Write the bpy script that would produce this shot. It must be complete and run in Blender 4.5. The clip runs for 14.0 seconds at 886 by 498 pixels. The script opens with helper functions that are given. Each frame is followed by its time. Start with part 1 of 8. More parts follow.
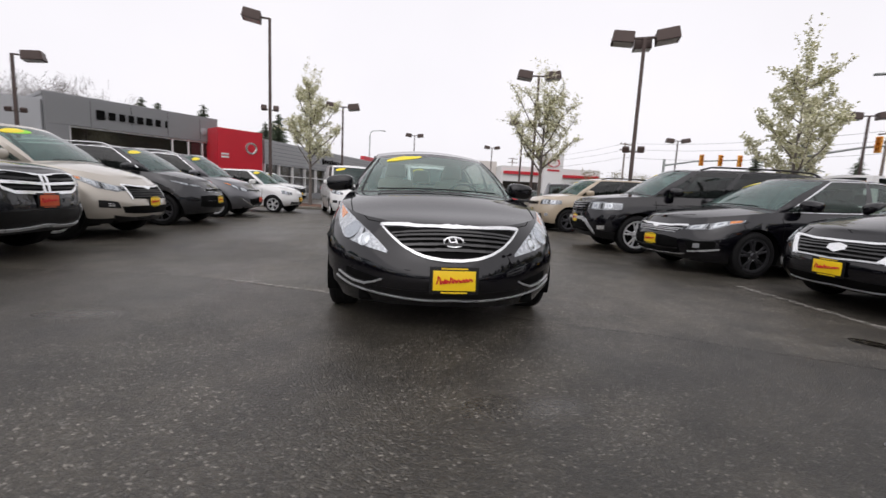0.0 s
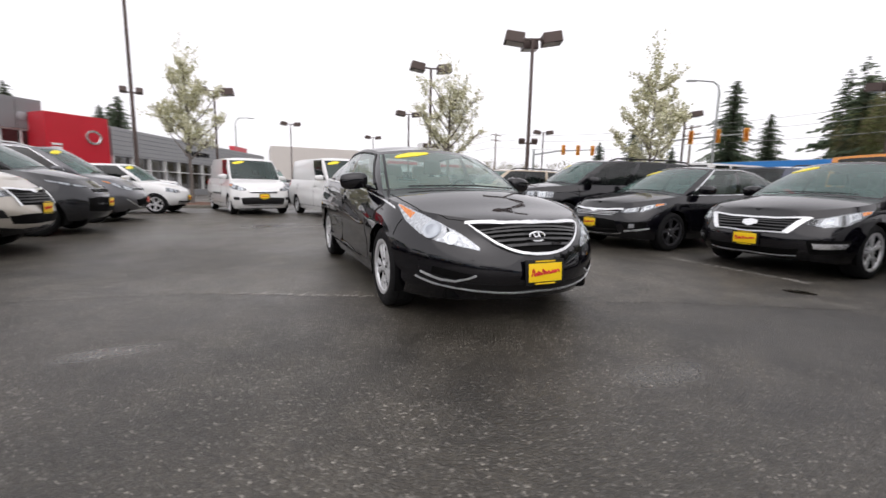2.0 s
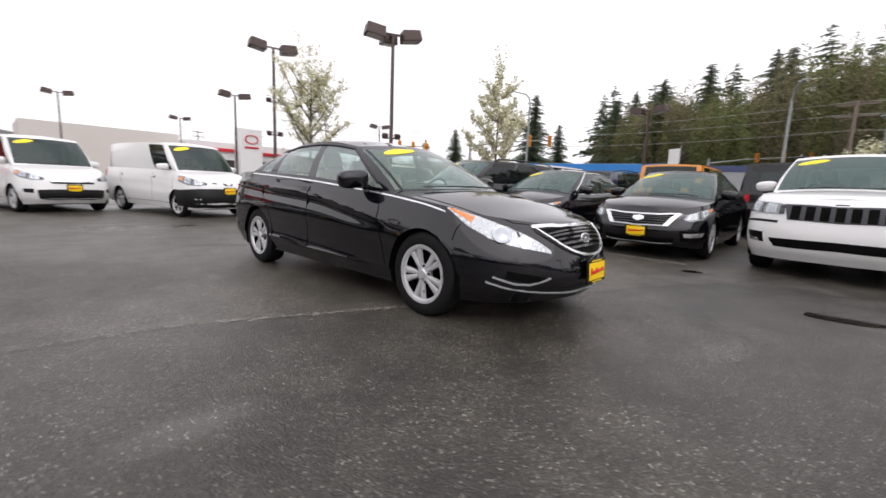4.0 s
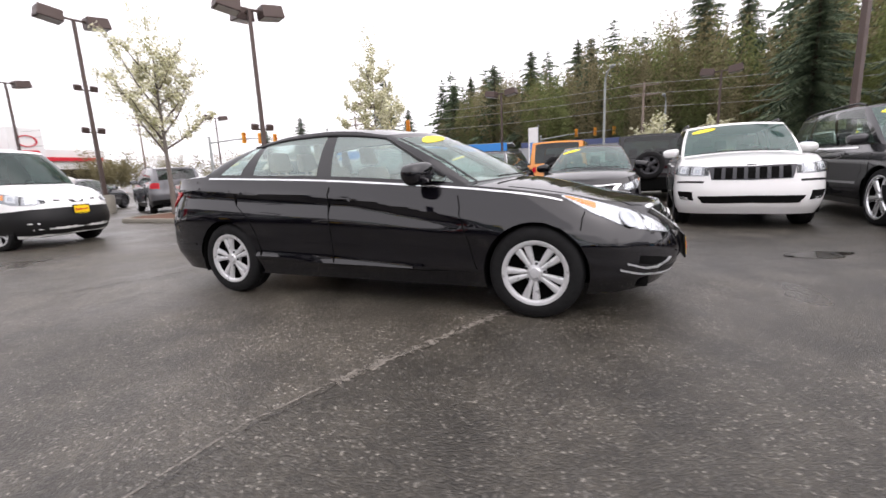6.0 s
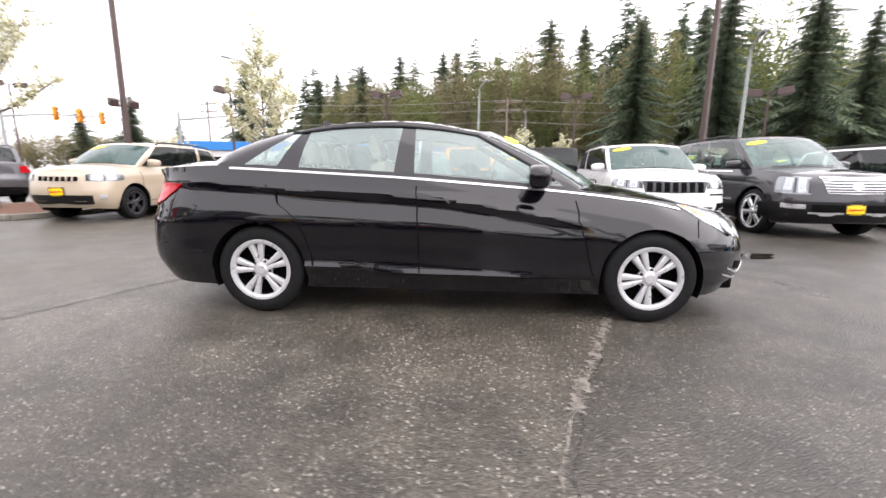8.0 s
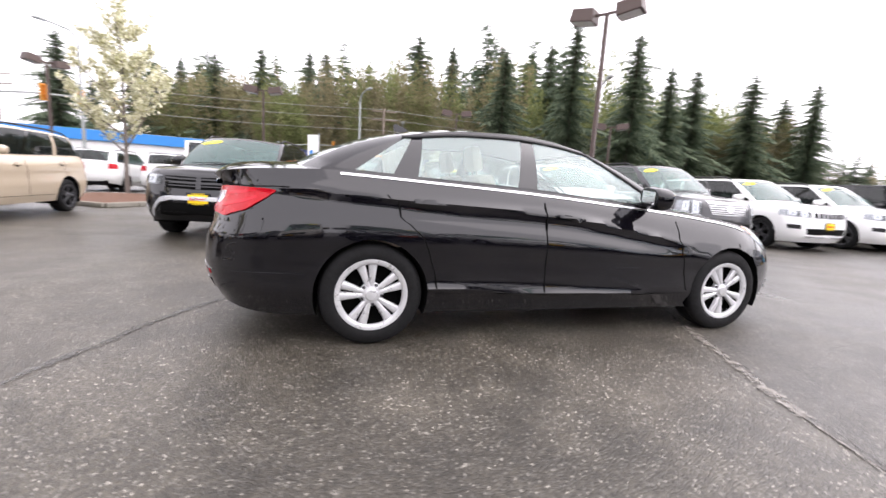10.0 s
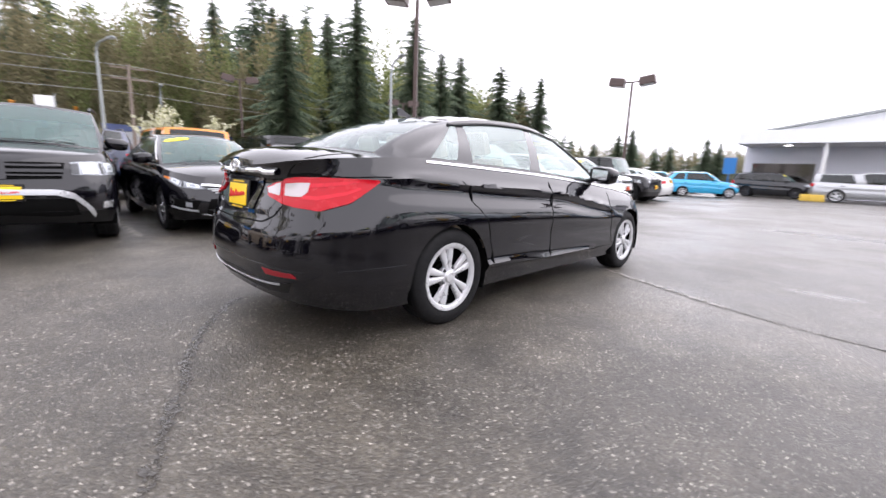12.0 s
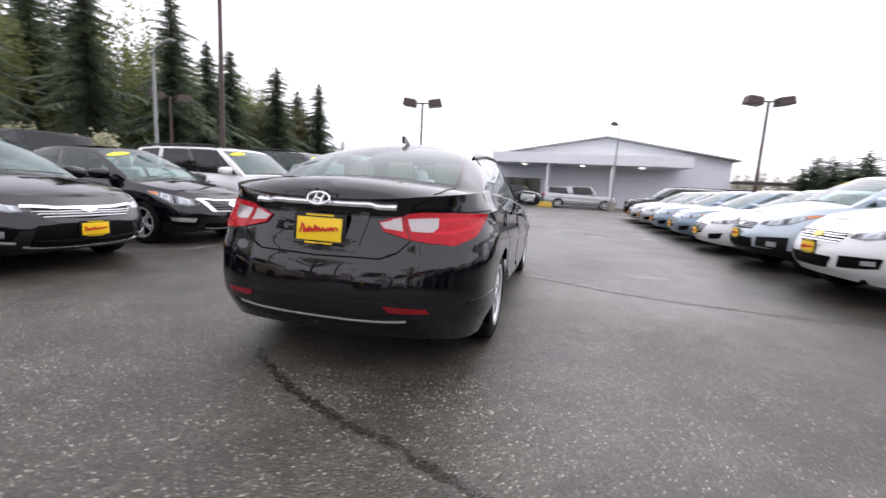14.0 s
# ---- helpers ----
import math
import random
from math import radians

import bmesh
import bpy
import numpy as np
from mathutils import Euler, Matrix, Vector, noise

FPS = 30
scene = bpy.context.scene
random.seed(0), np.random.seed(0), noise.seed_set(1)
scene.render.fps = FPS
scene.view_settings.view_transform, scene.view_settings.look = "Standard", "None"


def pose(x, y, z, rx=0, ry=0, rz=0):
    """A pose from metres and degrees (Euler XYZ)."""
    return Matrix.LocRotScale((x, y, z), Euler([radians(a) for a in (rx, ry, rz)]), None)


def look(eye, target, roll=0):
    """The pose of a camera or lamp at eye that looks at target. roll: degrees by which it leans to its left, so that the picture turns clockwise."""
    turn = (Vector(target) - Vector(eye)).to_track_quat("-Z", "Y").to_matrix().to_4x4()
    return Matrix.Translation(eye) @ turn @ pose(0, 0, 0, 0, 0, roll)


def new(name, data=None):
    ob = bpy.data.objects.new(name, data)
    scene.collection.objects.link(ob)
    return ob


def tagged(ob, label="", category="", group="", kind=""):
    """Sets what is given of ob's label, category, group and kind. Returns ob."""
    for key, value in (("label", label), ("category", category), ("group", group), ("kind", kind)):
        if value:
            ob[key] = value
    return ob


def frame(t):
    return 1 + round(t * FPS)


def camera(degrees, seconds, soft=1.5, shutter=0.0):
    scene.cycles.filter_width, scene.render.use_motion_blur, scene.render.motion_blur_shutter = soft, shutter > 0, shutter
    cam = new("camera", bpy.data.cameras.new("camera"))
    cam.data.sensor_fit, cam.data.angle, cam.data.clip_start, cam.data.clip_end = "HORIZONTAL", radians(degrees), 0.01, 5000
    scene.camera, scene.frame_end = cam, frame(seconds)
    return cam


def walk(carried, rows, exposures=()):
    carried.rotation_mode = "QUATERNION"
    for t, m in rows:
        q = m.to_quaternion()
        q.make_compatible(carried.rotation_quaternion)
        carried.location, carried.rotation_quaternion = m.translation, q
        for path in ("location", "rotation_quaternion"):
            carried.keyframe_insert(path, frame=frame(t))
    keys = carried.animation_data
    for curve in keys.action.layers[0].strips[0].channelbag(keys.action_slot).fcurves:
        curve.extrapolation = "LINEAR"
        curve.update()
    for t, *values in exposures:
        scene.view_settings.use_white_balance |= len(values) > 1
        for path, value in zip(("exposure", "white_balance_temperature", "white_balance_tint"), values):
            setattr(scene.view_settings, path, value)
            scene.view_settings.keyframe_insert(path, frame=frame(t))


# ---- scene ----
cam = camera(93.3, 14.0, shutter=0.6)
PATH = [
    (0, (-0.441, -4.972, 0.955), (-0.192, -3.004, 0.696), 2.8),
    (0.5, (-0.746, -4.931, 0.957), (-0.383, -2.98, 0.709), 2.5),
    (1, (-1.104, -4.923, 0.944), (-0.633, -2.991, 0.731), 2.5),
    (1.5, (-1.469, -4.865, 0.956), (-0.859, -2.974, 0.727), 1.1),
    (2, (-1.829, -4.684, 0.966), (-1.025, -2.875, 0.68), 1.2),
    (2.5, (-2.232, -4.507, 0.974), (-1.236, -2.791, 0.726), 0.5),
    (3, (-2.535, -4.212, 0.976), (-1.396, -2.594, 0.685), 0.3),
    (3.5, (-2.847, -3.922, 0.962), (-1.522, -2.45, 0.682), 0.5),
    (3.7, (-2.961, -3.808, 0.972), (-1.578, -2.391, 0.688), 1.5),
    (5.8, (-3.638, -2.053, 1.015), (-1.841, -1.25, 0.657), -2.9),
    (6, (-3.687, -1.889, 1.015), (-1.869, -1.133, 0.661), -2.5),
    (6.5, (-3.726, -1.443, 1.022), (-1.861, -0.839, 0.625), -0.2),
    (7, (-3.815, -0.992, 1.044), (-1.905, -0.533, 0.666), -1.0),
    (7.5, (-3.789, -0.565, 1.042), (-1.846, -0.256, 0.679), 0.1),
    (8, (-3.826, -0.113, 1.038), (-1.861, 0.0, 0.681), 0.6),
    (8.2, (-3.812, 0.065, 1.038), (-1.844, 0.108, 0.686), 0.8),
    (10.3, (-3.414, 1.961, 1.017), (-1.567, 1.254, 0.715), 3.3),
    (10.5, (-3.389, 2.147, 1.031), (-1.595, 1.319, 0.719), 3.0),
    (11, (-3.194, 2.535, 1.026), (-1.517, 1.499, 0.685), 2.1),
    (11.5, (-3.001, 2.965, 1.016), (-1.468, 1.73, 0.665), 2.8),
    (12, (-2.75, 3.331, 1.01), (-1.364, 1.937, 0.642), 2.2),
    (12.5, (-2.395, 3.646, 1.01), (-1.219, 2.068, 0.658), 4.2),
    (13, (-2.053, 3.947, 1.031), (-1.11, 2.215, 0.697), 3.4),
    (13.5, (-1.651, 4.168, 1.055), (-0.923, 2.331, 0.743), 3.4),
    (14, (-1.271, 4.436, 1.084), (-0.771, 2.521, 0.796), 3.1),
]
walk(cam, [(t, look(eye, target, roll)) for t, eye, target, roll in PATH],
     [(0, 0.12, 6500, 16), (1, 0.34, 6500, 16), (2, 0.36, 6500, 16), (3, 0.37, 6500, 16), (6, 0.9, 6550, 19), (7.5, 1.33, 6550, 19), (8, 1.5, 6550, 19), (10.5, 1.55, 6420, 20), (12.5, 1.3, 6260, 20), (14, 0.8, 6260, 20)])

# ---- light ----
world = bpy.data.worlds.new("overcast_sky")
scene.world = world
world.use_nodes = True
wn, wl = world.node_tree.nodes, world.node_tree.links
wn.clear()
sky = wn.new("ShaderNodeTexSky")
sky.sky_type = "NISHITA"
sky.sun_disc = False
sky.sun_elevation, sky.sun_rotation = radians(48), radians(200)
sky.dust_density, sky.air_density = 4.0, 1.0
grey = wn.new("ShaderNodeHueSaturation")
grey.inputs["Saturation"].default_value = 0.06
bg = wn.new("ShaderNodeBackground")
bg.inputs["Strength"].default_value = 0.12
veil = wn.new("ShaderNodeMix")
veil.data_type = "RGBA"
veil.inputs["Factor"].default_value = 0.78
veil.inputs[7].default_value = (8.3, 8.4, 8.55, 1)
tc = wn.new("ShaderNodeTexCoord")
cl = wn.new("ShaderNodeTexNoise")
cl.inputs["Scale"].default_value, cl.inputs["Detail"].default_value = 2.2, 4.0
cmap = wn.new("ShaderNodeMapRange")
cmap.inputs["To Min"].default_value, cmap.inputs["To Max"].default_value = 0.93, 1.07
cm = wn.new("ShaderNodeVectorMath")
cm.operation = "SCALE"
wl.new(tc.outputs["Generated"], cl.inputs["Vector"])
wl.new(cl.outputs["Fac"], cmap.inputs["Value"])
wl.new(sky.outputs[0], grey.inputs["Color"])
wl.new(grey.outputs[0], veil.inputs[6])
wl.new(veil.outputs[2], cm.inputs[0])
wl.new(cmap.outputs[0], cm.inputs["Scale"])
wl.new(cm.outputs[0], bg.inputs["Color"])
wl.new(bg.outputs[0], wn.new("ShaderNodeOutputWorld").inputs[0])
sun = new("sun", bpy.data.lights.new("sun", "SUN"))
sun.data.energy, sun.data.angle, sun.data.color = 0.6, radians(85), (1.0, 0.97, 0.93)
sun.matrix_world = look((-8, -20, 28), (0, 0, 0))


# ---- materials ----
def shader(name):
    m = bpy.data.materials.new(name)
    m.use_nodes = True
    n, l = m.node_tree.nodes, m.node_tree.links
    n.clear()
    out = n.new("ShaderNodeOutputMaterial")
    return m, n, l, out


def plain(name, color, rough=0.5, metal=0.0, coat=0.0, spots=0.12, scale=6.0, bump=0.0, bump_scale=60.0, emit=0.0, spec=0.5):
    """A principled surface with a slow and a fine variation of its colour and gloss, and a fine relief."""
    m, n, l, out = shader(name)
    p = n.new("ShaderNodeBsdfPrincipled")
    p.inputs["Roughness"].default_value, p.inputs["Metallic"].default_value = rough, metal
    p.inputs["Coat Weight"].default_value, p.inputs["Coat Roughness"].default_value = coat, 0.03
    p.inputs["Specular IOR Level"].default_value = spec
    co = n.new("ShaderNodeTexCoord")
    info = n.new("ShaderNodeObjectInfo")
    a = n.new("ShaderNodeTexNoise")
    a.noise_dimensions = "4D"
    a.inputs["Scale"].default_value, a.inputs["Detail"].default_value = scale, 8.0
    a.inputs["Roughness"].default_value = 0.65
    w = n.new("ShaderNodeMath")
    w.operation, w.inputs[1].default_value = "MULTIPLY", 50
    l.new(info.outputs["Random"], w.inputs[0])
    l.new(w.outputs[0], a.inputs["W"])
    l.new(co.outputs["Object"], a.inputs["Vector"])
    r = n.new("ShaderNodeMapRange")
    r.inputs["To Min"].default_value, r.inputs["To Max"].default_value = 1 - spots, 1 + spots
    l.new(a.outputs["Fac"], r.inputs["Value"])
    c = n.new("ShaderNodeVectorMath")
    c.operation = "SCALE"
    c.inputs[0].default_value = color
    l.new(r.outputs[0], c.inputs["Scale"])
    l.new(c.outputs[0], p.inputs["Base Color"])
    rr = n.new("ShaderNodeMapRange")
    rr.inputs["From Min"].default_value, rr.inputs["From Max"].default_value = 0.3, 0.7
    rr.inputs["To Min"].default_value, rr.inputs["To Max"].default_value = max(rough * 0.8, 0.02), min(rough * 1.25, 1)
    l.new(a.outputs["Fac"], rr.inputs["Value"])
    l.new(rr.outputs[0], p.inputs["Roughness"])
    if emit:
        p.inputs["Emission Color"].default_value = (*color, 1)
        p.inputs["Emission Strength"].default_value = emit
    if bump:
        b = n.new("ShaderNodeTexNoise")
        b.inputs["Scale"].default_value, b.inputs["Detail"].default_value = bump_scale, 3.0
        l.new(co.outputs["Object"], b.inputs["Vector"])
        bu = n.new("ShaderNodeBump")
        bu.inputs["Strength"].default_value, bu.inputs["Distance"].default_value = bump, 0.01
        l.new(b.outputs["Fac"], bu.inputs["Height"])
        l.new(bu.outputs[0], p.inputs["Normal"])
    l.new(p.outputs[0], out.inputs[0])
    return m


def paint(name, color, metal=0.0):
    """Car paint: colour under a clear coat that carries small rain drops and a thin road film."""
    m, n, l, out = shader(name)
    p = n.new("ShaderNodeBsdfPrincipled")
    co = n.new("ShaderNodeTexCoord")
    film = n.new("ShaderNodeTexNoise")
    film.inputs["Scale"].default_value, film.inputs["Detail"].default_value = 3.5, 9.0
    l.new(co.outputs["Object"], film.inputs["Vector"])
    r = n.new("ShaderNodeMapRange")
    r.inputs["From Min"].default_value, r.inputs["From Max"].default_value = 0.30, 0.80
    r.inputs["To Min"].default_value, r.inputs["To Max"].default_value = 0.0, 0.008
    l.new(film.outputs["Fac"], r.inputs["Value"])
    mx = n.new("ShaderNodeMix")
    mx.data_type = "RGBA"
    mx.inputs[6].default_value = (*color, 1)
    mx.inputs[7].default_value = (0.20, 0.195, 0.205, 1)
    l.new(r.outputs[0], mx.inputs["Factor"])
    l.new(mx.outputs[2], p.inputs["Base Color"])
    p.inputs["Metallic"].default_value, p.inputs["Roughness"].default_value = metal, 0.35
    p.inputs["Coat Weight"].default_value, p.inputs["Coat IOR"].default_value = 1.0, 1.6
    p.inputs["Specular IOR Level"].default_value = 0.0 if max(color) < 0.05 else 0.4
    cr = n.new("ShaderNodeMapRange")
    cr.inputs["From Min"].default_value, cr.inputs["From Max"].default_value = 0.4, 0.8
    cr.inputs["To Min"].default_value, cr.inputs["To Max"].default_value = 0.006, 0.03
    l.new(film.outputs["Fac"], cr.inputs["Value"])
    l.new(cr.outputs[0], p.inputs["Coat Roughness"])
    drops = n.new("ShaderNodeTexVoronoi")
    drops.inputs["Scale"].default_value = 90.0
    l.new(co.outputs["Object"], drops.inputs["Vector"])
    dr = n.new("ShaderNodeMapRange")
    dr.inputs["From Min"].default_value, dr.inputs["From Max"].default_value = 0.0, 0.28
    dr.inputs["To Min"].default_value, dr.inputs["To Max"].default_value = 1.0, 0.0
    l.new(drops.outputs["Distance"], dr.inputs["Value"])
    bu = n.new("ShaderNodeBump")
    bu.inputs["Strength"].default_value, bu.inputs["Distance"].default_value = 0.07, 0.002
    l.new(dr.outputs[0], bu.inputs["Height"])
    l.new(bu.outputs[0], p.inputs["Coat Normal"])
    l.new(p.outputs[0], out.inputs[0])
    return m


def glazing(name, tint, gloss=1.5, haze=0.0, film=(0.40, 0.50, 0.46)):
    """Thin window glass: tinted see-through with a Fresnel mirror on it; haze mixes in a flat pale colour for sky
    glare.
    """
    m, n, l, out = shader(name)
    tr = n.new("ShaderNodeBsdfTransparent")
    tr.inputs[0].default_value = (*tint, 1)
    gl = n.new("ShaderNodeBsdfGlossy")
    gl.inputs["Roughness"].default_value = 0.02
    lw = n.new("ShaderNodeLayerWeight")
    lw.inputs["Blend"].default_value = 0.5
    fifth = n.new("ShaderNodeMath")
    fifth.operation, fifth.inputs[1].default_value = "POWER", 5.0
    l.new(lw.outputs["Facing"], fifth.inputs[0])
    fr = n.new("ShaderNodeMapRange")
    fr.inputs["To Min"].default_value, fr.inputs["To Max"].default_value = ((gloss - 1) / (gloss + 1)) ** 2, 1.0
    l.new(fifth.outputs[0], fr.inputs["Value"])
    body = tr
    # the film colour is painted brightness, in place of sky reflected by the pane
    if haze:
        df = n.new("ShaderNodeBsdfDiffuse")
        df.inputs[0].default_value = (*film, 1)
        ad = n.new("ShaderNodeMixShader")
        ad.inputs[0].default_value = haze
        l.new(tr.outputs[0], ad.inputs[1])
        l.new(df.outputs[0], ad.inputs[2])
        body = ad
    mix = n.new("ShaderNodeMixShader")
    l.new(fr.outputs[0], mix.inputs[0])
    l.new(body.outputs[0], mix.inputs[1])
    l.new(gl.outputs[0], mix.inputs[2])
    l.new(mix.outputs[0], out.inputs[0])
    return m


def asphalt(name="wet_asphalt", water=False, tone=1.0):
    m, n, l, out = shader(name)
    p = n.new("ShaderNodeBsdfPrincipled")
    co = n.new("ShaderNodeTexCoord")
    damp = n.new("ShaderNodeTexNoise")
    damp.inputs["Scale"].default_value, damp.inputs["Detail"].default_value = 0.35, 7.0
    damp.inputs["Roughness"].default_value = 0.6
    stones = n.new("ShaderNodeTexVoronoi")
    stones.inputs["Scale"].default_value = 105.0
    mid = n.new("ShaderNodeTexVoronoi")
    mid.inputs["Scale"].default_value = 38.0
    grit = n.new("ShaderNodeTexNoise")
    grit.inputs["Scale"].default_value, grit.inputs["Detail"].default_value = 160.0, 4.0
    blot = n.new("ShaderNodeTexNoise")
    blot.inputs["Scale"].default_value, blot.inputs["Detail"].default_value = 2.6, 6.0
    for t in (damp, stones, mid, grit, blot):
        l.new(co.outputs["Object"], t.inputs["Vector"])
    # every stone has its own grey: few are light
    sep = n.new("ShaderNodeSeparateColor")
    l.new(stones.outputs["Color"], sep.inputs[0])
    ramp = n.new("ShaderNodeValToRGB")
    ramp.color_ramp.elements[0].position, ramp.color_ramp.elements[0].color = 0.0, (0.037, 0.0322, 0.0250, 1)
    ramp.color_ramp.elements[1].position, ramp.color_ramp.elements[1].color = 0.72, (0.071, 0.0625, 0.0475, 1)
    for at, v in ((0.91, 0.095), (0.962, 0.16), (0.987, 0.30)):
        e = ramp.color_ramp.elements.new(at)
        e.color = (v, v * 0.93, v * 0.80, 1)
    l.new(sep.outputs[0], ramp.inputs[0])
    sep2 = n.new("ShaderNodeSeparateColor")
    l.new(mid.outputs["Color"], sep2.inputs[0])
    r2 = n.new("ShaderNodeMapRange")
    r2.inputs["From Min"].default_value, r2.inputs["From Max"].default_value = 0.0, 1.0
    r2.inputs["To Min"].default_value, r2.inputs["To Max"].default_value = 0.80, 1.2
    l.new(sep2.outputs[0], r2.inputs["Value"])
    wet = n.new("ShaderNodeMapRange")
    wet.inputs["From Min"].default_value, wet.inputs["From Max"].default_value = 0.38, 0.64
    wet.inputs["To Min"].default_value, wet.inputs["To Max"].default_value = 0.74 * tone, 1.20 * tone
    l.new(damp.outputs["Fac"], wet.inputs["Value"])
    k = n.new("ShaderNodeMath")
    k.operation = "MULTIPLY"
    br = n.new("ShaderNodeMapRange")
    br.inputs["From Min"].default_value, br.inputs["From Max"].default_value = 0.34, 0.66
    br.inputs["To Min"].default_value, br.inputs["To Max"].default_value = 0.72, 1.24
    l.new(blot.outputs["Fac"], br.inputs["Value"])
    k0 = n.new("ShaderNodeMath")
    k0.operation = "MULTIPLY"
    l.new(r2.outputs[0], k0.inputs[0])
    l.new(br.outputs[0], k0.inputs[1])
    l.new(k0.outputs[0], k.inputs[0])
    l.new(wet.outputs[0], k.inputs[1])
    # large painted tones: lens fall-off and dark reflections, paler middles, one worn area
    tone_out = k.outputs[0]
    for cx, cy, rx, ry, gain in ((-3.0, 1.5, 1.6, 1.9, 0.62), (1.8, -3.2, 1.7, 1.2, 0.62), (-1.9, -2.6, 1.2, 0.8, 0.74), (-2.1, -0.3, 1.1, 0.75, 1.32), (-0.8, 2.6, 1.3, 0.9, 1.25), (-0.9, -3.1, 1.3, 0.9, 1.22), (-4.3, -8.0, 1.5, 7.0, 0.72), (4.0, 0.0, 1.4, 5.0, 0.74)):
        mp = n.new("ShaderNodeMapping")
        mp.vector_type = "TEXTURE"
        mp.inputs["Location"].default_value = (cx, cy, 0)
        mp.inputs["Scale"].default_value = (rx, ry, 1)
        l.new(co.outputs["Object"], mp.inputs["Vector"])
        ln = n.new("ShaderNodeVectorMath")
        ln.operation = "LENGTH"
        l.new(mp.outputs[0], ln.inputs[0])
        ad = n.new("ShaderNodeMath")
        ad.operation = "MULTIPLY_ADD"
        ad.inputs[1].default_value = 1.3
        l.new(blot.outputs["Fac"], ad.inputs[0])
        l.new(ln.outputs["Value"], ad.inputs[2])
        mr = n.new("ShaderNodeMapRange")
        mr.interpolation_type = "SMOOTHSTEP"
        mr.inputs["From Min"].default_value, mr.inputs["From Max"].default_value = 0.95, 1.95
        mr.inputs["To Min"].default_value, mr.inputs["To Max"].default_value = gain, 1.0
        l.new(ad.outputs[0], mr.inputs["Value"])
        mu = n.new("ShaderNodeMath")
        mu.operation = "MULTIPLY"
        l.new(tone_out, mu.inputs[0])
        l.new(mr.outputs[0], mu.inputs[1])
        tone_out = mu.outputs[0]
    sc = n.new("ShaderNodeVectorMath")
    sc.operation = "SCALE"
    l.new(ramp.outputs[0], sc.inputs[0])
    l.new(tone_out, sc.inputs["Scale"])
    l.new(sc.outputs[0], p.inputs["Base Color"])
    rg = n.new("ShaderNodeMapRange")
    rg.inputs["From Min"].default_value, rg.inputs["From Max"].default_value = 0.38, 0.62
    rg.inputs["To Min"].default_value, rg.inputs["To Max"].default_value = (0.02, 0.06) if water else (0.29, 0.52)
    l.new(damp.outputs["Fac"], rg.inputs["Value"])
    # shallow standing water: smooth, dark and soft-edged
    mask = None
    for cx, cy, rx, ry in ((-2.62, -1.85, 0.30, 0.13), (0.12, -3.22, 0.34, 0.16), (-1.2, 6.0, 1.2, 0.5), (-2.6, -8.0, 1.6, 0.5)):
        mp = n.new("ShaderNodeMapping")
        mp.vector_type = "TEXTURE"
        mp.inputs["Location"].default_value = (cx, cy, 0)
        mp.inputs["Scale"].default_value = (rx, ry, 1)
        l.new(co.outputs["Object"], mp.inputs["Vector"])
        ln = n.new("ShaderNodeVectorMath")
        ln.operation = "LENGTH"
        l.new(mp.outputs[0], ln.inputs[0])
        ad = n.new("ShaderNodeMath")
        ad.operation = "MULTIPLY_ADD"
        ad.inputs[1].default_value = 1.6
        l.new(blot.outputs["Fac"], ad.inputs[0])
        l.new(ln.outputs["Value"], ad.inputs[2])
        mr = n.new("ShaderNodeMapRange")
        mr.interpolation_type = "SMOOTHSTEP"
        mr.inputs["From Min"].default_value, mr.inputs["From Max"].default_value = 1.15, 2.05
        mr.inputs["To Min"].default_value, mr.inputs["To Max"].default_value = 1.0, 0.0
        l.new(ad.outputs[0], mr.inputs["Value"])
        if mask is None:
            mask = mr.outputs[0]
        else:
            mx_ = n.new("ShaderNodeMath")
            mx_.operation = "MAXIMUM"
            l.new(mask, mx_.inputs[0])
            l.new(mr.outputs[0], mx_.inputs[1])
            mask = mx_.outputs[0]
    rm = n.new("ShaderNodeMix")
    l.new(mask, rm.inputs["Factor"])
    l.new(rg.outputs[0], rm.inputs[2])
    rm.inputs[3].default_value = 0.19
    l.new(rm.outputs[0], p.inputs["Roughness"])
    hs = n.new("ShaderNodeMath")
    hs.operation = "ADD"
    l.new(stones.outputs["Distance"], hs.inputs[0])
    l.new(grit.outputs["Fac"], hs.inputs[1])
    bu = n.new("ShaderNodeBump")
    bu.invert = True
    bu.inputs["Strength"].default_value, bu.inputs["Distance"].default_value = 0.5 if not water else 0.0, 0.006
    l.new(hs.outputs[0], bu.inputs["Height"])
    flat = n.new("ShaderNodeMapRange")
    flat.inputs["To Min"].default_value, flat.inputs["To Max"].default_value = (0.0, 0.0) if water else (0.5, 0.22)
    l.new(mask, flat.inputs["Value"])
    l.new(flat.outputs[0], bu.inputs["Strength"])
    l.new(bu.outputs[0], p.inputs["Normal"])
    l.new(p.outputs[0], out.inputs[0])
    return m


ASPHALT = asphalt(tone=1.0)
ASPHALT_DARK = asphalt("newer_asphalt", tone=0.77)
BLACK = paint("black_paint", (0.0022, 0.0020, 0.0036))
GLASS = glazing("window_glass", (0.62, 0.72, 0.67), 1.6, 0.10)
GLASS_CLEAR = glazing("clear_window_glass", (0.88, 0.95, 0.92), 1.5, 0.19, (0.44, 0.64, 0.58))
# side and rear panes: pale haze colour stands in for reflected sky
GLASS_SIDE = glazing("hazed_side_window_glass", (0.84, 0.95, 0.92), 1.7, 0.28, (0.62, 0.76, 0.73))
GLASS_REAR = glazing("hazed_rear_window_glass", (0.72, 0.84, 0.82), 1.45, 0.20, (0.44, 0.57, 0.56))
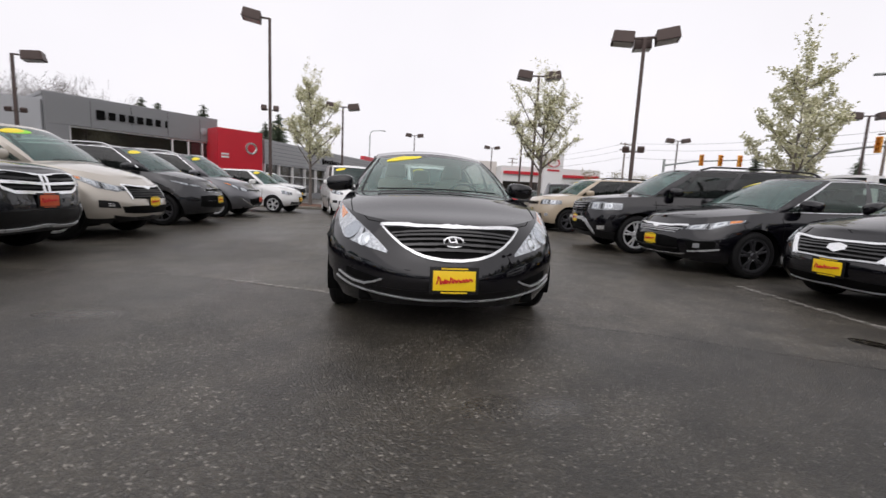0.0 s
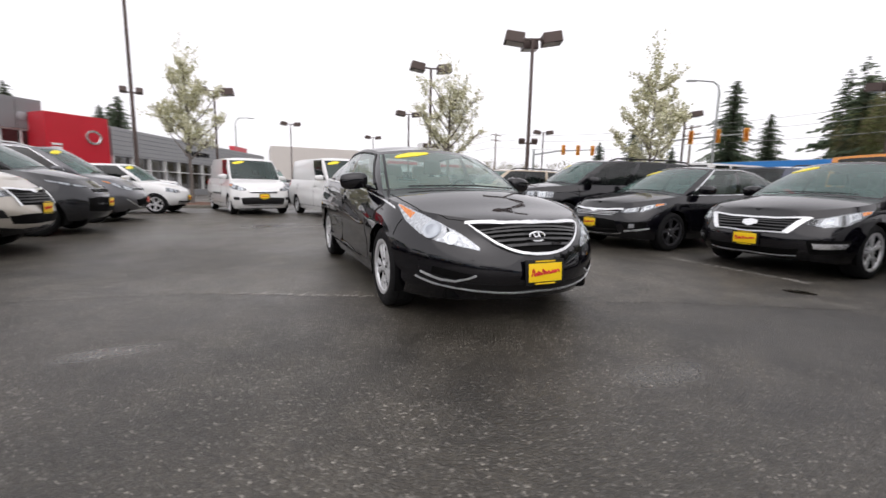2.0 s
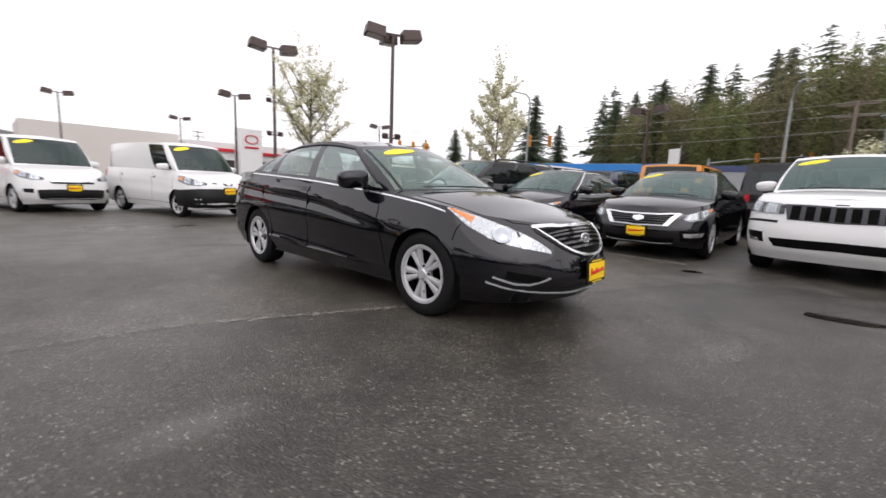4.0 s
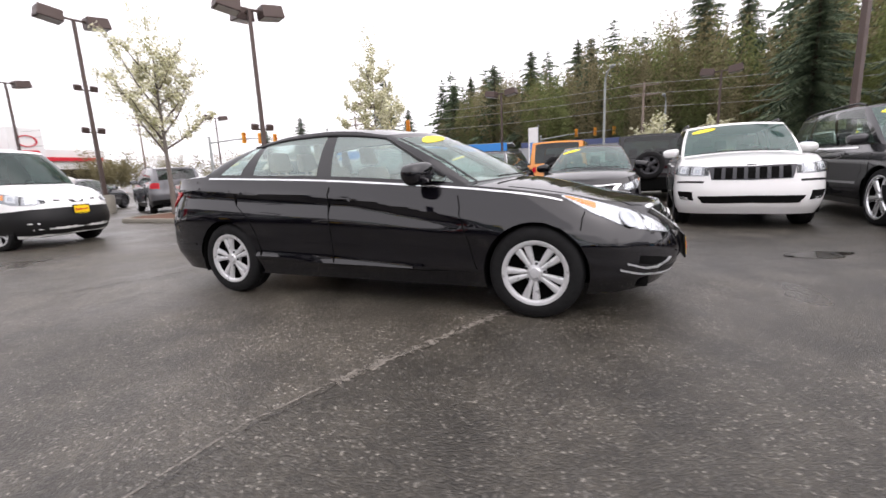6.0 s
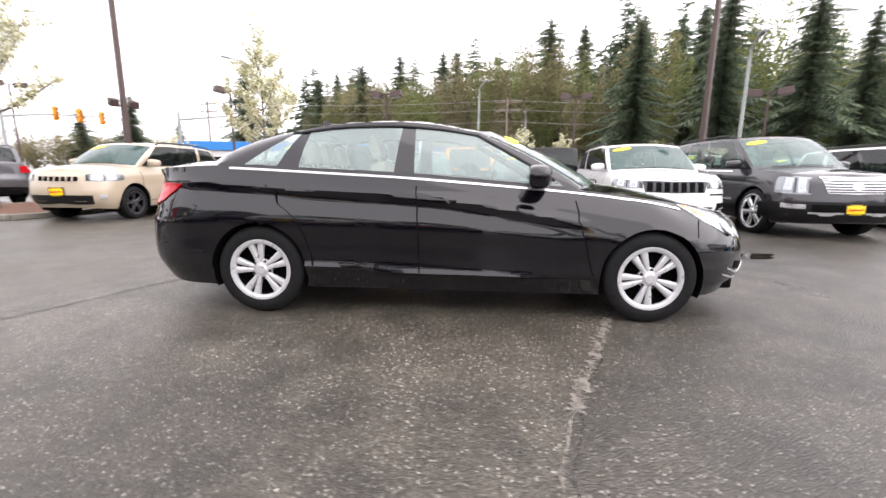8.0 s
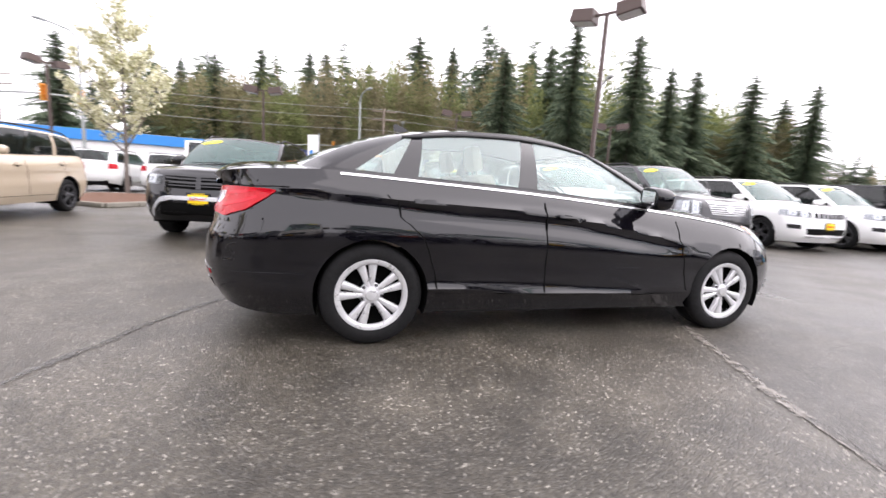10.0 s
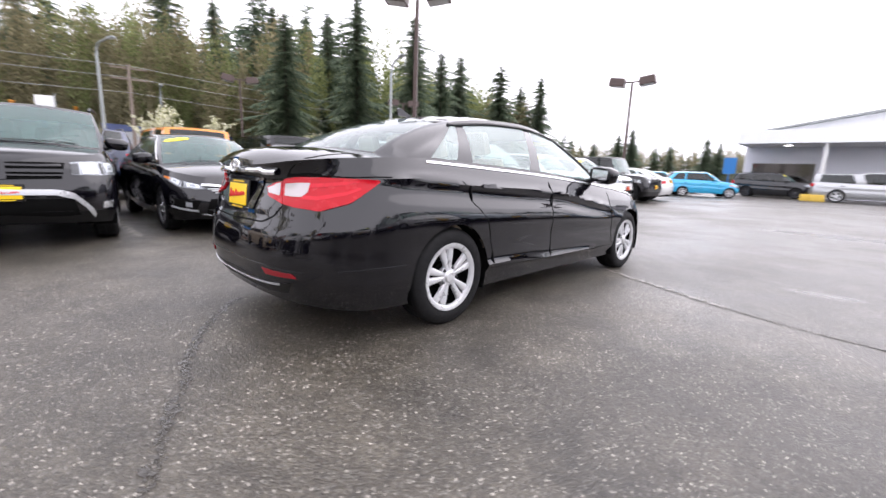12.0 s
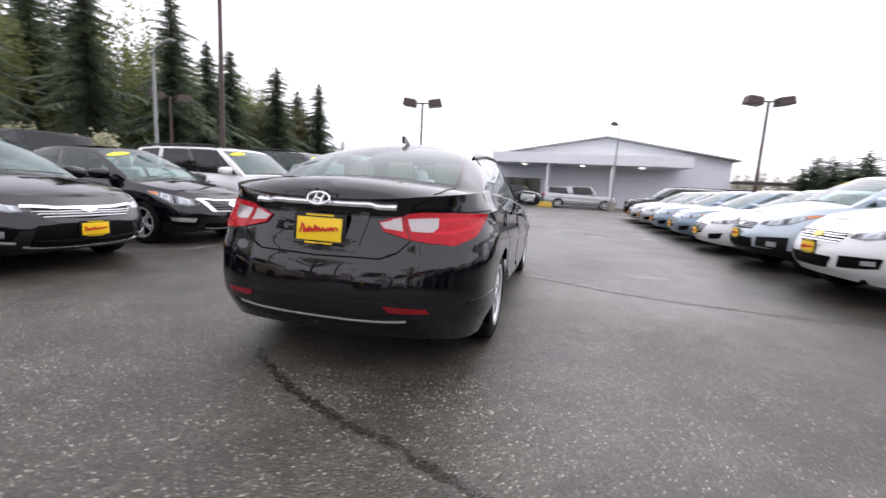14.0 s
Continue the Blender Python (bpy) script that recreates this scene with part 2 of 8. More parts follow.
GLASS_VAN = glazing("van_windscreen", (0.22, 0.32, 0.29), 1.6, 0.06, (0.34, 0.58, 0.53))
GLASS_DARK = glazing("dark_window_glass", (0.12, 0.15, 0.145), 1.6, 0.02)
GLASS_GREEN = glazing("green_windscreen", (0.52, 0.72, 0.66), 1.7, 0.12, (0.34, 0.62, 0.57))
CHROME = plain("chrome", (0.84, 0.85, 0.86), 0.16, 0.8, spots=0.05)
ALLOY = plain("silver_wheel_paint", (0.64, 0.645, 0.655), 0.30, 0.45, spots=0.10)
DARK_ALLOY = plain("dark_wheel_paint", (0.06, 0.06, 0.065), 0.3, 0.6)
RUBBER = plain("tyre_rubber", (0.0065, 0.0065, 0.007), 0.7, spec=0.25, spots=0.3, scale=14, bump=0.15, bump_scale=90)
TRIM = plain("black_plastic_trim", (0.0055, 0.0055, 0.006), 0.42, spec=0.35, spots=0.2, bump=0.05, bump_scale=200)
GLOSS_BLACK = plain("gloss_black_trim", (0.003, 0.003, 0.0036), 0.08, coat=0.6)
UNDER = plain("dark_underbody", (0.003, 0.003, 0.003), 0.8, spec=0.1)
SEAT_TAN = plain("tan_cloth", (0.42, 0.36, 0.29), 0.8, spots=0.2, bump=0.2)
SEAT_DARK = plain("dark_cloth", (0.03, 0.03, 0.032), 0.8, spots=0.2)
PLATE_YELLOW = plain("yellow_plate", (0.93, 0.62, 0.01), 0.35, spots=0.05)
RED_PLATE = plain("red_plate", (0.60, 0.10, 0.03), 0.4)
WHITE_PLATE = plain("white_plate", (0.7, 0.7, 0.68), 0.4)
HEADLINER = plain("pale_headliner", (0.55, 0.52, 0.48), 0.9)
DARK_LINER = plain("grey_headliner", (0.25, 0.25, 0.25), 0.9)
STICKER = plain("yellow_sticker", (0.88, 0.72, 0.03), 0.5, spots=0.05)
STICKER_GREEN = plain("green_sticker", (0.30, 0.75, 0.06), 0.5, spots=0.05)
RED_INK = plain("red_ink", (0.62, 0.02, 0.02), 0.4)
LAMP_SHELL = plain("headlamp_reflector", (0.58, 0.585, 0.60), 0.26, 0.45, spots=0.2, scale=24)
LAMP_INNER = plain("headlamp_inside", (0.30, 0.305, 0.315), 0.18, 0.6, spots=0.5, scale=18)
LENS = glazing("lamp_lens", (0.93, 0.95, 0.96), 1.4)
AMBER = plain("amber_lens", (0.85, 0.24, 0.03), 0.2, coat=0.8)
RED_LENS = plain("red_tail_lens", (0.46, 0.0015, 0.010), 0.25, coat=0.15, spec=0.25, spots=0.30, scale=14)
RED_DARK = plain("dark_red_reflector", (0.22, 0.003, 0.008), 0.2, coat=0.3)
RED_BAND = plain("bright_red_lens", (0.60, 0.010, 0.025), 0.2, coat=0.15, spec=0.25, spots=0.3, scale=40)
CLEAR_LENS = plain("pale_tail_lens", (0.42, 0.37, 0.37), 0.14, 0.3, coat=1.0)


# ---- mesh helpers ----
from mathutils.bvhtree import BVHTree


def part(name, bm, material, parent=None, label="", smooth=True):
    me = bpy.data.meshes.new(name)
    bm.to_mesh(me)
    bm.free()
    if material is not None:
        me.materials.append(material)
    if smooth:
        me.polygons.foreach_set("use_smooth", [True] * len(me.polygons))
        me.set_sharp_from_angle(angle=radians(38))
    ob = new(name, me)
    ob.parent = parent
    return tagged(ob, label)


def shared(name, me, parent, m=None, label=""):
    """Another object on a mesh that exists."""
    ob = new(name, me)
    ob.parent = parent
    if m is not None:
        ob.matrix_basis = m
    return tagged(ob, label)


def curve(pts):
    """A smooth line through (x, y) pairs without overshoot."""
    xs, ys = [p[0] for p in pts], [p[1] for p in pts]
    d = [(ys[i + 1] - ys[i]) / (xs[i + 1] - xs[i]) for i in range(len(xs) - 1)]
    m = [d[0]] + [2 * a * b / (a + b) if a * b > 0 else 0.0 for a, b in zip(d, d[1:])] + [d[-1]]

    def at(x):
        if x <= xs[0]:
            return ys[0]
        if x >= xs[-1]:
            return ys[-1]
        i = max(k for k in range(len(xs) - 1) if xs[k] <= x)
        h = xs[i + 1] - xs[i]
        u = (x - xs[i]) / h
        return ((1 + 2 * u) * (1 - u) ** 2 * ys[i] + u * (1 - u) ** 2 * h * m[i]
                + u * u * (3 - 2 * u) * ys[i + 1] + u * u * (u - 1) * h * m[i + 1])
    return at


def sheet(bm, rows, closed=False):
    """Quads between rows of points of one length. Returns the rows of vertices."""
    vs = [[bm.verts.new(p) for p in row] for row in rows]
    for a, b in zip(vs, vs[1:]):
        for j in range(len(a) - (0 if closed else 1)):
            k = (j + 1) % len(a)
            try:
                bm.faces.new((a[j], a[k], b[k], b[j]))
            except ValueError:
                pass
    return vs


def box(bm, sx, sy, sz, m=Matrix(), bevel=0.0, taper=1.0):
    """A box with its middle at the origin of m, bevelled; taper narrows its top."""
    r = bmesh.ops.create_cube(bm, size=1.0, matrix=Matrix.Diagonal((sx, sy, sz, 1)))
    for v in r["verts"]:
        if taper != 1.0 and v.co.z > 0:
            v.co.x *= taper
            v.co.y *= taper
    if bevel:
        es = list({e for v in r["verts"] for e in v.link_edges})
        done = bmesh.ops.bevel(bm, geom=es, offset=bevel, segments=2, affect="EDGES", profile=0.6)
        vs = {v for f in done["faces"] for v in f.verts} | {v for v in r["verts"] if v.is_valid}
    else:
        vs = r["verts"]
    bmesh.ops.transform(bm, matrix=m, verts=list(vs))


def at(x, y, z):
    return Matrix.Translation((x, y, z))


def lathe(bm, profile, n=32, m=Matrix()):
    """Turns (radius, height) pairs about z."""
    rows = [[m @ Vector((r * math.cos(a), r * math.sin(a), h)) for a in (2 * math.pi * i / n for i in range(n))] for r, h in profile]
    sheet(bm, rows, closed=True)


def tube(bm, pts, radii, n=8, caps=True):
    """A round bar along pts."""
    pts = [Vector(p) for p in pts]
    if not isinstance(radii, (list, tuple)):
        radii = [radii] * len(pts)
    rows = []
    for i, p in enumerate(pts):
        d = (pts[min(i + 1, len(pts) - 1)] - pts[max(i - 1, 0)]).normalized()
        ref = Vector((0, 0, 1)) if abs(d.z) < 0.9 else Vector((0, 1, 0))
        a = d.cross(ref).normalized()
        b = d.cross(a)
        rows.append([p + radii[i] * (math.cos(t) * a + math.sin(t) * b) for t in (2 * math.pi * k / n for k in range(n))])
    vs = sheet(bm, rows, closed=True)
    if caps:
        for row in (vs[0], vs[-1]):
            bm.faces.new(row)


def prism(bm, outline, depth, m=Matrix()):
    """An outline in x, z pulled along y by depth."""
    a = [bm.verts.new(m @ Vector((x, 0, z))) for x, z in outline]
    b = [bm.verts.new(m @ Vector((x, depth, z))) for x, z in outline]
    bm.faces.new(a)
    bm.faces.new(b[::-1])
    for i in range(len(a)):
        j = (i + 1) % len(a)
        bm.faces.new((a[i], b[i], b[j], a[j]))
    bmesh.ops.recalc_face_normals(bm, faces=bm.faces[:])


def outward(bm, centre):
    for f in bm.faces:
        f.normal_update()
        if f.normal.dot(f.calc_center_median() - Vector(centre)) < 0:
            f.normal_flip()


def resample(pts, n):
    pts = [Vector(p) for p in pts]
    d = [0.0]
    for a, b in zip(pts, pts[1:]):
        d.append(d[-1] + (b - a).length)
    out = []
    for i in range(n + 1):
        s = d[-1] * i / n
        k = max(j for j in range(len(d) - 1) if d[j] <= s + 1e-9)
        u = (s - d[k]) / max(d[k + 1] - d[k], 1e-9)
        out.append(pts[k].lerp(pts[k + 1], u))
    return out


def skin(tree, top, bot, nu=14, nv=4, off=0.004, thick=0.02, flip=False):
    """A shell that lies on the body between two lines near it, off metres proud of it."""
    bm = bmesh.new()
    A, B = resample(top, nu), resample(bot, nu)
    rows, under = [], []
    for v in range(nv + 1):
        row, low = [], []
        for a, b in zip(A, B):
            p = a.lerp(b, v / nv)
            hit, nor, _, _ = tree.find_nearest(p)
            if nor.dot(p) < 0 and abs(nor.z) < 0.5:
                nor = -nor
            if nor.z < -0.7:
                nor = -nor
            row.append(hit + nor * off)
            low.append(hit - nor * thick)
        rows.append(row)
        under.append(low)
    if flip:
        rows = [[Vector((-p.x, p.y, p.z)) for p in r] for r in rows]
        under = [[Vector((-p.x, p.y, p.z)) for p in r] for r in under]
    V = sheet(bm, rows)
    U = [[bm.verts.new(p) for p in r] for r in under]
    rim = [(0, j) for j in range(nu + 1)] + [(i, nu) for i in range(1, nv + 1)] + [(nv, j) for j in range(nu - 1, -1, -1)] + [(i, 0) for i in range(nv - 1, 0, -1)]
    for (a, b), (c, d) in zip(rim, rim[1:] + rim[:1]):
        bm.faces.new((V[a][b], V[c][d], U[c][d], U[a][b]))
    loose = [v for v in bm.verts if not v.link_faces]
    bmesh.ops.delete(bm, geom=loose, context="VERTS")
    bmesh.ops.recalc_face_normals(bm, faces=bm.faces[:])
    return bm


def strip(tree, pts, width, off=0.003, n=40, flip=False, side=(0, 0, 1), thick=0.006):
    """A narrow band on the body along pts; side: which way its width goes."""
    h = Vector(side).normalized() * width / 2
    pts = [Vector(p) for p in pts]
    return skin(tree, [p + h for p in pts], [p - h for p in pts], n, 1, off, thick, flip)


def mirrored(bm):
    """A copy across the middle plane."""
    b = bm.copy()
    for v in b.verts:
        v.co.x = -v.co.x
    bmesh.ops.reverse_faces(b, faces=b.faces[:])
    return b


# ---- vehicles: all face -y in their own axes, origin on the ground midway between the axles ----
def quads(bm_quads):
    bm = bmesh.new()
    for q in bm_quads:
        bm.faces.new([bm.verts.new(p) for p in q])
    bmesh.ops.remove_doubles(bm, verts=bm.verts[:], dist=0.0008)
    return bm


SEDAN = dict(L=4.85, W=1.84, H=1.46, wb=2.78, fo=0.95, R=0.325, tw=0.215, ride=0.20, cf=0.80, nf=2.5, cr=0.70, nr=2.7,
             sh=[(0, 0.70), (0.05, 0.785), (0.13, 0.855), (0.27, 0.93), (0.5, 0.955), (0.75, 1.0), (0.93, 1.03), (1, 1.0)],
             lo=[(0, 0.24), (0.1, 0.19), (0.2, 0.19), (0.8, 0.2), (0.92, 0.24), (1, 0.34)],
             fp=[(0, 0.10), (0.2, 0.02), (0.45, 0.0), (0.75, 0.05), (1, 0.20)],
             rp=[(0, -0.10), (0.25, -0.01), (0.5, 0.0), (0.62, -0.02), (0.8, -0.07), (1, -0.10)],
             g=[(0, 0.93), (0.12, 0.965), (0.4, 1.0), (0.6, 0.995), (0.8, 0.975), (1, 0.90)],
             crown=[(0, 0.0), (0.05, 0.04), (0.2, 0.075), (0.5, 0.06), (0.9, 0.07), (1, 0.01)],
             cowl=0.265, cowl_c=0.235, head=0.47, head_c=0.43, tailh=0.72, tailh_c=0.745, base=0.885, base_c=0.90,
             roof=[(0.42, -0.07), (0.5, -0.035), (0.6, -0.028), (0.7, -0.075), (0.78, -0.13)], rw=0.65, rcrown=0.055,
             inset=0.035, bulge=0.03,
             side=[("frame", 0, 0.045, 1), ("front_window", 0.045, 0.455, 6), ("b_pillar", 0.455, 0.50, 1),
                   ("rear_window", 0.50, 0.82, 5), ("frame", 0.82, 0.85, 1), ("quarter_window", 0.85, 0.955, 2), ("frame", 0.955, 1, 1)],
             arch=0.365, clad=0.0, rails=False, wheel="alloy", seat=SEAT_DARK, glass=GLASS, screen=GLASS_GREEN)
SUV = dict(SEDAN, L=4.85, W=1.90, H=1.73, wb=2.85, fo=0.93, R=0.37, tw=0.24, ride=0.26, cf=0.62, nf=2.9, cr=0.42, nr=3.2,
           sh=[(0, 0.95), (0.04, 1.02), (0.14, 1.07), (0.25, 1.10), (0.5, 1.12), (0.8, 1.17), (0.97, 1.19), (1, 1.16)],
           lo=[(0, 0.30), (0.1, 0.25), (0.85, 0.26), (0.95, 0.33), (1, 0.40)],
           fp=[(0, 0.12), (0.2, 0.02), (0.4, 0.0), (0.75, 0.03), (0.93, 0.06), (1, 0.16)],
           rp=[(0, -0.08), (0.2, 0.0), (0.45, 0.0), (0.6, -0.03), (1, -0.05)],
           crown=[(0, 0.0), (0.05, 0.03), (0.2, 0.06), (0.5, 0.05), (1, 0.04)],
           cowl=0.245, cowl_c=0.215, head=0.41, head_c=0.38, tailh=0.90, tailh_c=0.93, base=0.965, base_c=0.975,
           roof=[(0.38, -0.07), (0.5, -0.03), (0.7, -0.03), (0.95, -0.08)], rw=0.78, rcrown=0.05, inset=0.03,
           side=[("frame", 0, 0.04, 1), ("front_window", 0.04, 0.34, 5), ("b_pillar", 0.34, 0.375, 1), ("rear_window", 0.375, 0.66, 5),
                 ("frame", 0.66, 0.70, 1), ("quarter_window", 0.70, 0.94, 4), ("frame", 0.94, 1, 1)],
           arch=0.42, clad=0.2, rails=True, glass=GLASS_DARK)
VAN = dict(SUV, L=4.74, W=1.83, H=1.88, wb=3.1, fo=0.86, R=0.32, tw=0.2, ride=0.2, cf=0.7, nf=2.5, cr=0.2, nr=4.5,
           sh=[(0, 0.80), (0.05, 0.92), (0.12, 1.02), (0.2, 1.1), (0.5, 1.15), (0.97, 1.18), (1, 1.18)],
           lo=[(0, 0.24), (0.1, 0.2), (0.9, 0.24), (1, 0.34)],
           cowl=0.205, cowl_c=0.155, head=0.335, head_c=0.29, screen=GLASS_VAN, tailh=0.965, tailh_c=0.975, base=0.985, base_c=0.99, rw=0.80,
           roof=[(0.28, -0.10), (0.4, -0.04), (0.8, -0.02), (1, -0.06)], rcrown=0.04,
           side=[("frame", 0, 0.05, 1), ("front_window", 0.05, 0.27, 4), ("panel", 0.27, 1, 14)], arch=0.36, clad=0.22, rails=False)

def pressed(shoulder, sill, depth=0.016):
    """Door pressings: a shoulder crease with a hollow under it and a step above the sill."""
    def waist(s, t):
        k = min(max((s - 0.16) / 0.12, 0), max((0.97 - s) / 0.08, 0), 1)
        c = shoulder + 0.10 * s
        return 1 + k * (depth * max(0, 1 - abs(t - c) / 0.06) - depth * 0.9 * max(0, 1 - abs(t - c + 0.16) / 0.14) + depth * max(0, 1 - abs(t - sill) / 0.06) * (0.30 < s < 0.74))
    return waist


SEDAN["waist"] = pressed(0.66, 0.16)
for kind in (SUV, VAN):
    kind["waist"] = pressed(0.68, 0.20, 0.014)

WHEELS = {}


def wheel_meshes(style):
    """Barrel, tyre and spokes of unit outer radius, axis along x, outer face towards -x at x = 0."""
    if style in WHEELS:
        return WHEELS[style]
    turn = pose(0, 0, 0, 0, -90, 0)
    rr = {"steel_cover": 0.655, "alloy": 0.68, "big_alloy": 0.74, "dark": 0.68, "chunky": 0.60}[style]
    bm = bmesh.new()
    lathe(bm, [(rr, -0.03), (rr + 0.05, 0.0), (rr + 0.08, 0.012), (0.80, 0.02), (0.88, 0.012), (0.935, -0.012), (0.965, -0.03), (0.985, -0.07), (0.998, -0.11),
               (1.0, -0.15), (0.985, -0.155), (0.985, -0.175), (1.0, -0.18), (1.0, -0.32), (0.985, -0.325), (0.985, -0.345), (1.0, -0.35),
               (1.0, -0.50), (0.985, -0.57), (0.93, -0.63), (0.80, -0.65), (rr, -0.62)], 56, turn)
    tyre = part("tyre", bm, RUBBER)
    bm = bmesh.new()
    lathe(bm, [(rr - 0.02, -0.02), (rr - 0.04, -0.30), (rr - 0.1, -0.32), (0.30, -0.30), (0.29, -0.24), (0.001, -0.24)], 32, turn)
    barrel = part("wheel", bm, UNDER)
    bm = bmesh.new()
    # lip
    lip = 0.008 if style == "steel_cover" else 0.0
    lathe(bm, [(rr + 0.045, -0.02), (rr + 0.04, 0.012), (rr + 0.005, 0.016), (rr - 0.045 - lip, -0.012), (rr - 0.06 - lip, -0.06), (rr - 0.03, -0.08)], 48, turn)
    hub = -0.055
    lathe(bm, [(0.001, hub + 0.05), (0.10, hub + 0.045), (0.115, hub + 0.03), (0.13, hub + 0.012), (0.20, hub), (0.235, hub - 0.02), (0.235, hub - 0.1)], 28, turn)
    count, pair, w0, w1 = {"steel_cover": (5, 0.205, 0.047, 0.100), "alloy": (5, 0.13, 0.05, 0.06), "big_alloy": (6, 0.0, 0.075, 0.13),
                           "dark": (5, 0.14, 0.045, 0.07), "chunky": (5, 0.0, 0.11, 0.16)}[style]
    for i in range(count):
        for s in ((-1, 1) if pair else (0,)):
            a = 2 * math.pi * i / count + math.pi / 2
            rows = []
            for u in (0.0, 0.25, 0.5, 0.75, 1.0):
                r = 0.17 + (rr - 0.03 - 0.17) * u
                ang = a + s * pair * ((1.0 - 0.06 * u) if style == "steel_cover" else (0.95 + 0.35 * u))
                c = Vector((math.cos(ang), math.sin(ang), 0)) * r
                t = Vector((-math.sin(ang), math.cos(ang), 0))
                w = (w0 + (w1 - w0) * u) * (1.0 if pair else 1.2)
                z = hub + 0.012 + (0.04 if style != "chunky" else 0.02) * u - 0.035 * u * u
                rows.append([turn @ (c + t * k * w + Vector((0, 0, z + dz))) for k, dz in ((-0.95, -0.06), (-0.75, -0.012), (-0.45, 0.0), (0.45, 0.0), (0.75, -0.012), (0.95, -0.06))])
            sheet(bm, rows)
    bmesh.ops.recalc_face_normals(bm, faces=bm.faces[:])
    rim = part("rim", bm, DARK_ALLOY if style in ("dark", "chunky") else CHROME if style == "big_alloy" else ALLOY)
    bm = bmesh.new()
    lathe(bm, [(0.001, 0.032), (0.026, 0.030), (0.036, 0.0)], 8, turn @ at(0, 0, hub))
    nuts = part("lug_nut", bm, DARK_ALLOY if style == "steel_cover" else CHROME)
    WHEELS[style] = tuple(o.data for o in (barrel, tyre, rim, nuts))
    for o in (barrel, tyre, rim, nuts):
        bpy.data.objects.remove(o)
    return WHEELS[style]


def seat_mesh(mat, rear=False):
    bm = bmesh.new()
    w = 1.25 if rear else 0.50
    box(bm, w, 0.50, 0.16, pose(0, 0, 0.10, -6), 0.05)
    box(bm, w, 0.15, 0.60, pose(0, 0.30, 0.42, -16), 0.055, 0.9)
    for x in ((-0.4, 0, 0.4) if rear else (0,)):
        box(bm, 0.26, 0.09, 0.19, pose(x, 0.42, 0.83, -12), 0.04, 0.85)
        for dx in (-0.05, 0.05):
            tube(bm, [(x + dx, 0.38, 0.68), (x + dx, 0.42, 0.80)], 0.008, 6)
    return bm


def shell(bm, ax, ay, az, m):
    """A rounded mirror housing: full towards -y, cut off flat towards +y, slimmer at its top."""
    rows = []
    for i in range(13):
        u = math.pi * (i / 12 - 0.5)
        cu, su = max(math.cos(u), 0.0) ** 0.55, math.copysign(abs(math.sin(u)) ** 0.75, math.sin(u))
        row = []
        for k in range(20):
            a = 2 * math.pi * k / 20
            c, s_ = math.copysign(abs(math.cos(a)) ** 0.72, math.cos(a)), math.copysign(abs(math.sin(a)) ** 0.72, math.sin(a))
            row.append(m @ Vector((ax * su, min(ay * c * cu, ay * 0.70), az * s_ * cu * (1 - 0.12 * s_))))
        rows.append(row)
    sheet(bm, rows, closed=True)
    bmesh.ops.remove_doubles(bm, verts=bm.verts[:], dist=0.0004)
    bmesh.ops.recalc_face_normals(bm, faces=bm.faces[:])


def body_frame(S):
    """The surfaces of a car: its outline functions and quads for lower body, deck and glasshouse."""
    L, W, H, wb = S["L"], S["W"], S["H"], S["wb"]
    F = -(wb / 2 + S["fo"])
    B = F + L
    sh, lo, cr = curve(S["sh"]), curve(S["lo"]), curve(S["crown"])
    fp, rp, g = curve(S["fp"]), curve(S["rp"]), curve(S["g"])
    frac = lambda y: (y - F) / L

    def half(y, t):
        d, e = y - F - fp(t), B + rp(t) - y
        w = W / 2 * g(t)
        if d < S["cf"]:
            w *= max(1 - max(1 - d / S["cf"], 0) ** S["nf"], 0) ** (1 / S["nf"]) if d > 0 else 0
        if e < S["cr"]:
            w *= max(1 - max(1 - e / S["cr"], 0) ** S["nr"], 0) ** (1 / S["nr"]) if e > 0 else 0
        return w

    def deck(x, y):
        w = max(half(y, 1.0), 0.05)
        return sh(frac(y)) + cr(frac(y)) * max(1 - (x / w) ** 2, 0)

    levels = S.get("levels", [0, 0.05, 0.11, 0.18, 0.26, 0.34, 0.42, 0.50, 0.58, 0.66, 0.74, 0.82, 0.89, 0.95, 0.985, 1.0])
    loops = []
    for t in levels:
        y0, y1 = F + fp(t), B + rp(t)
        w = W / 2 * g(t)
        pts = []
        for i in range(15):
            a = math.pi / 2 * i / 14
            pts.append((w * math.sin(a) ** (2 / S["nf"]), y0 + S["cf"] * (1 - math.cos(a) ** (2 / S["nf"]))))
        ya, yb = y0 + S["cf"], y1 - S["cr"]
        n = S.get("cells", 60)
        for i in range(1, n):
            pts.append((w, ya + (yb - ya) * i / n))
        for i in range(15):
            a = math.pi / 2 * (1 - i / 14)
            pts.append((w * math.sin(a) ** (2 / S["nr"]), y1 - S["cr"] * (1 - math.cos(a) ** (2 / S["nr"]))))
        row = []
        for x, y in pts:
            s = frac(y)
            z = lo(s) + (sh(s) - lo(s)) * t
            row.append(Vector((-x * S.get("waist", lambda s, t: 1.0)(s, t), y, z)))
        loops.append(row)
    return dict(F=F, B=B, sh=sh, lo=lo, half=half, deck=deck, loops=loops, levels=levels, frac=frac)


def full(row):
    return row + [Vector((-p.x, p.y, p.z)) for p in row[-2:0:-1]]


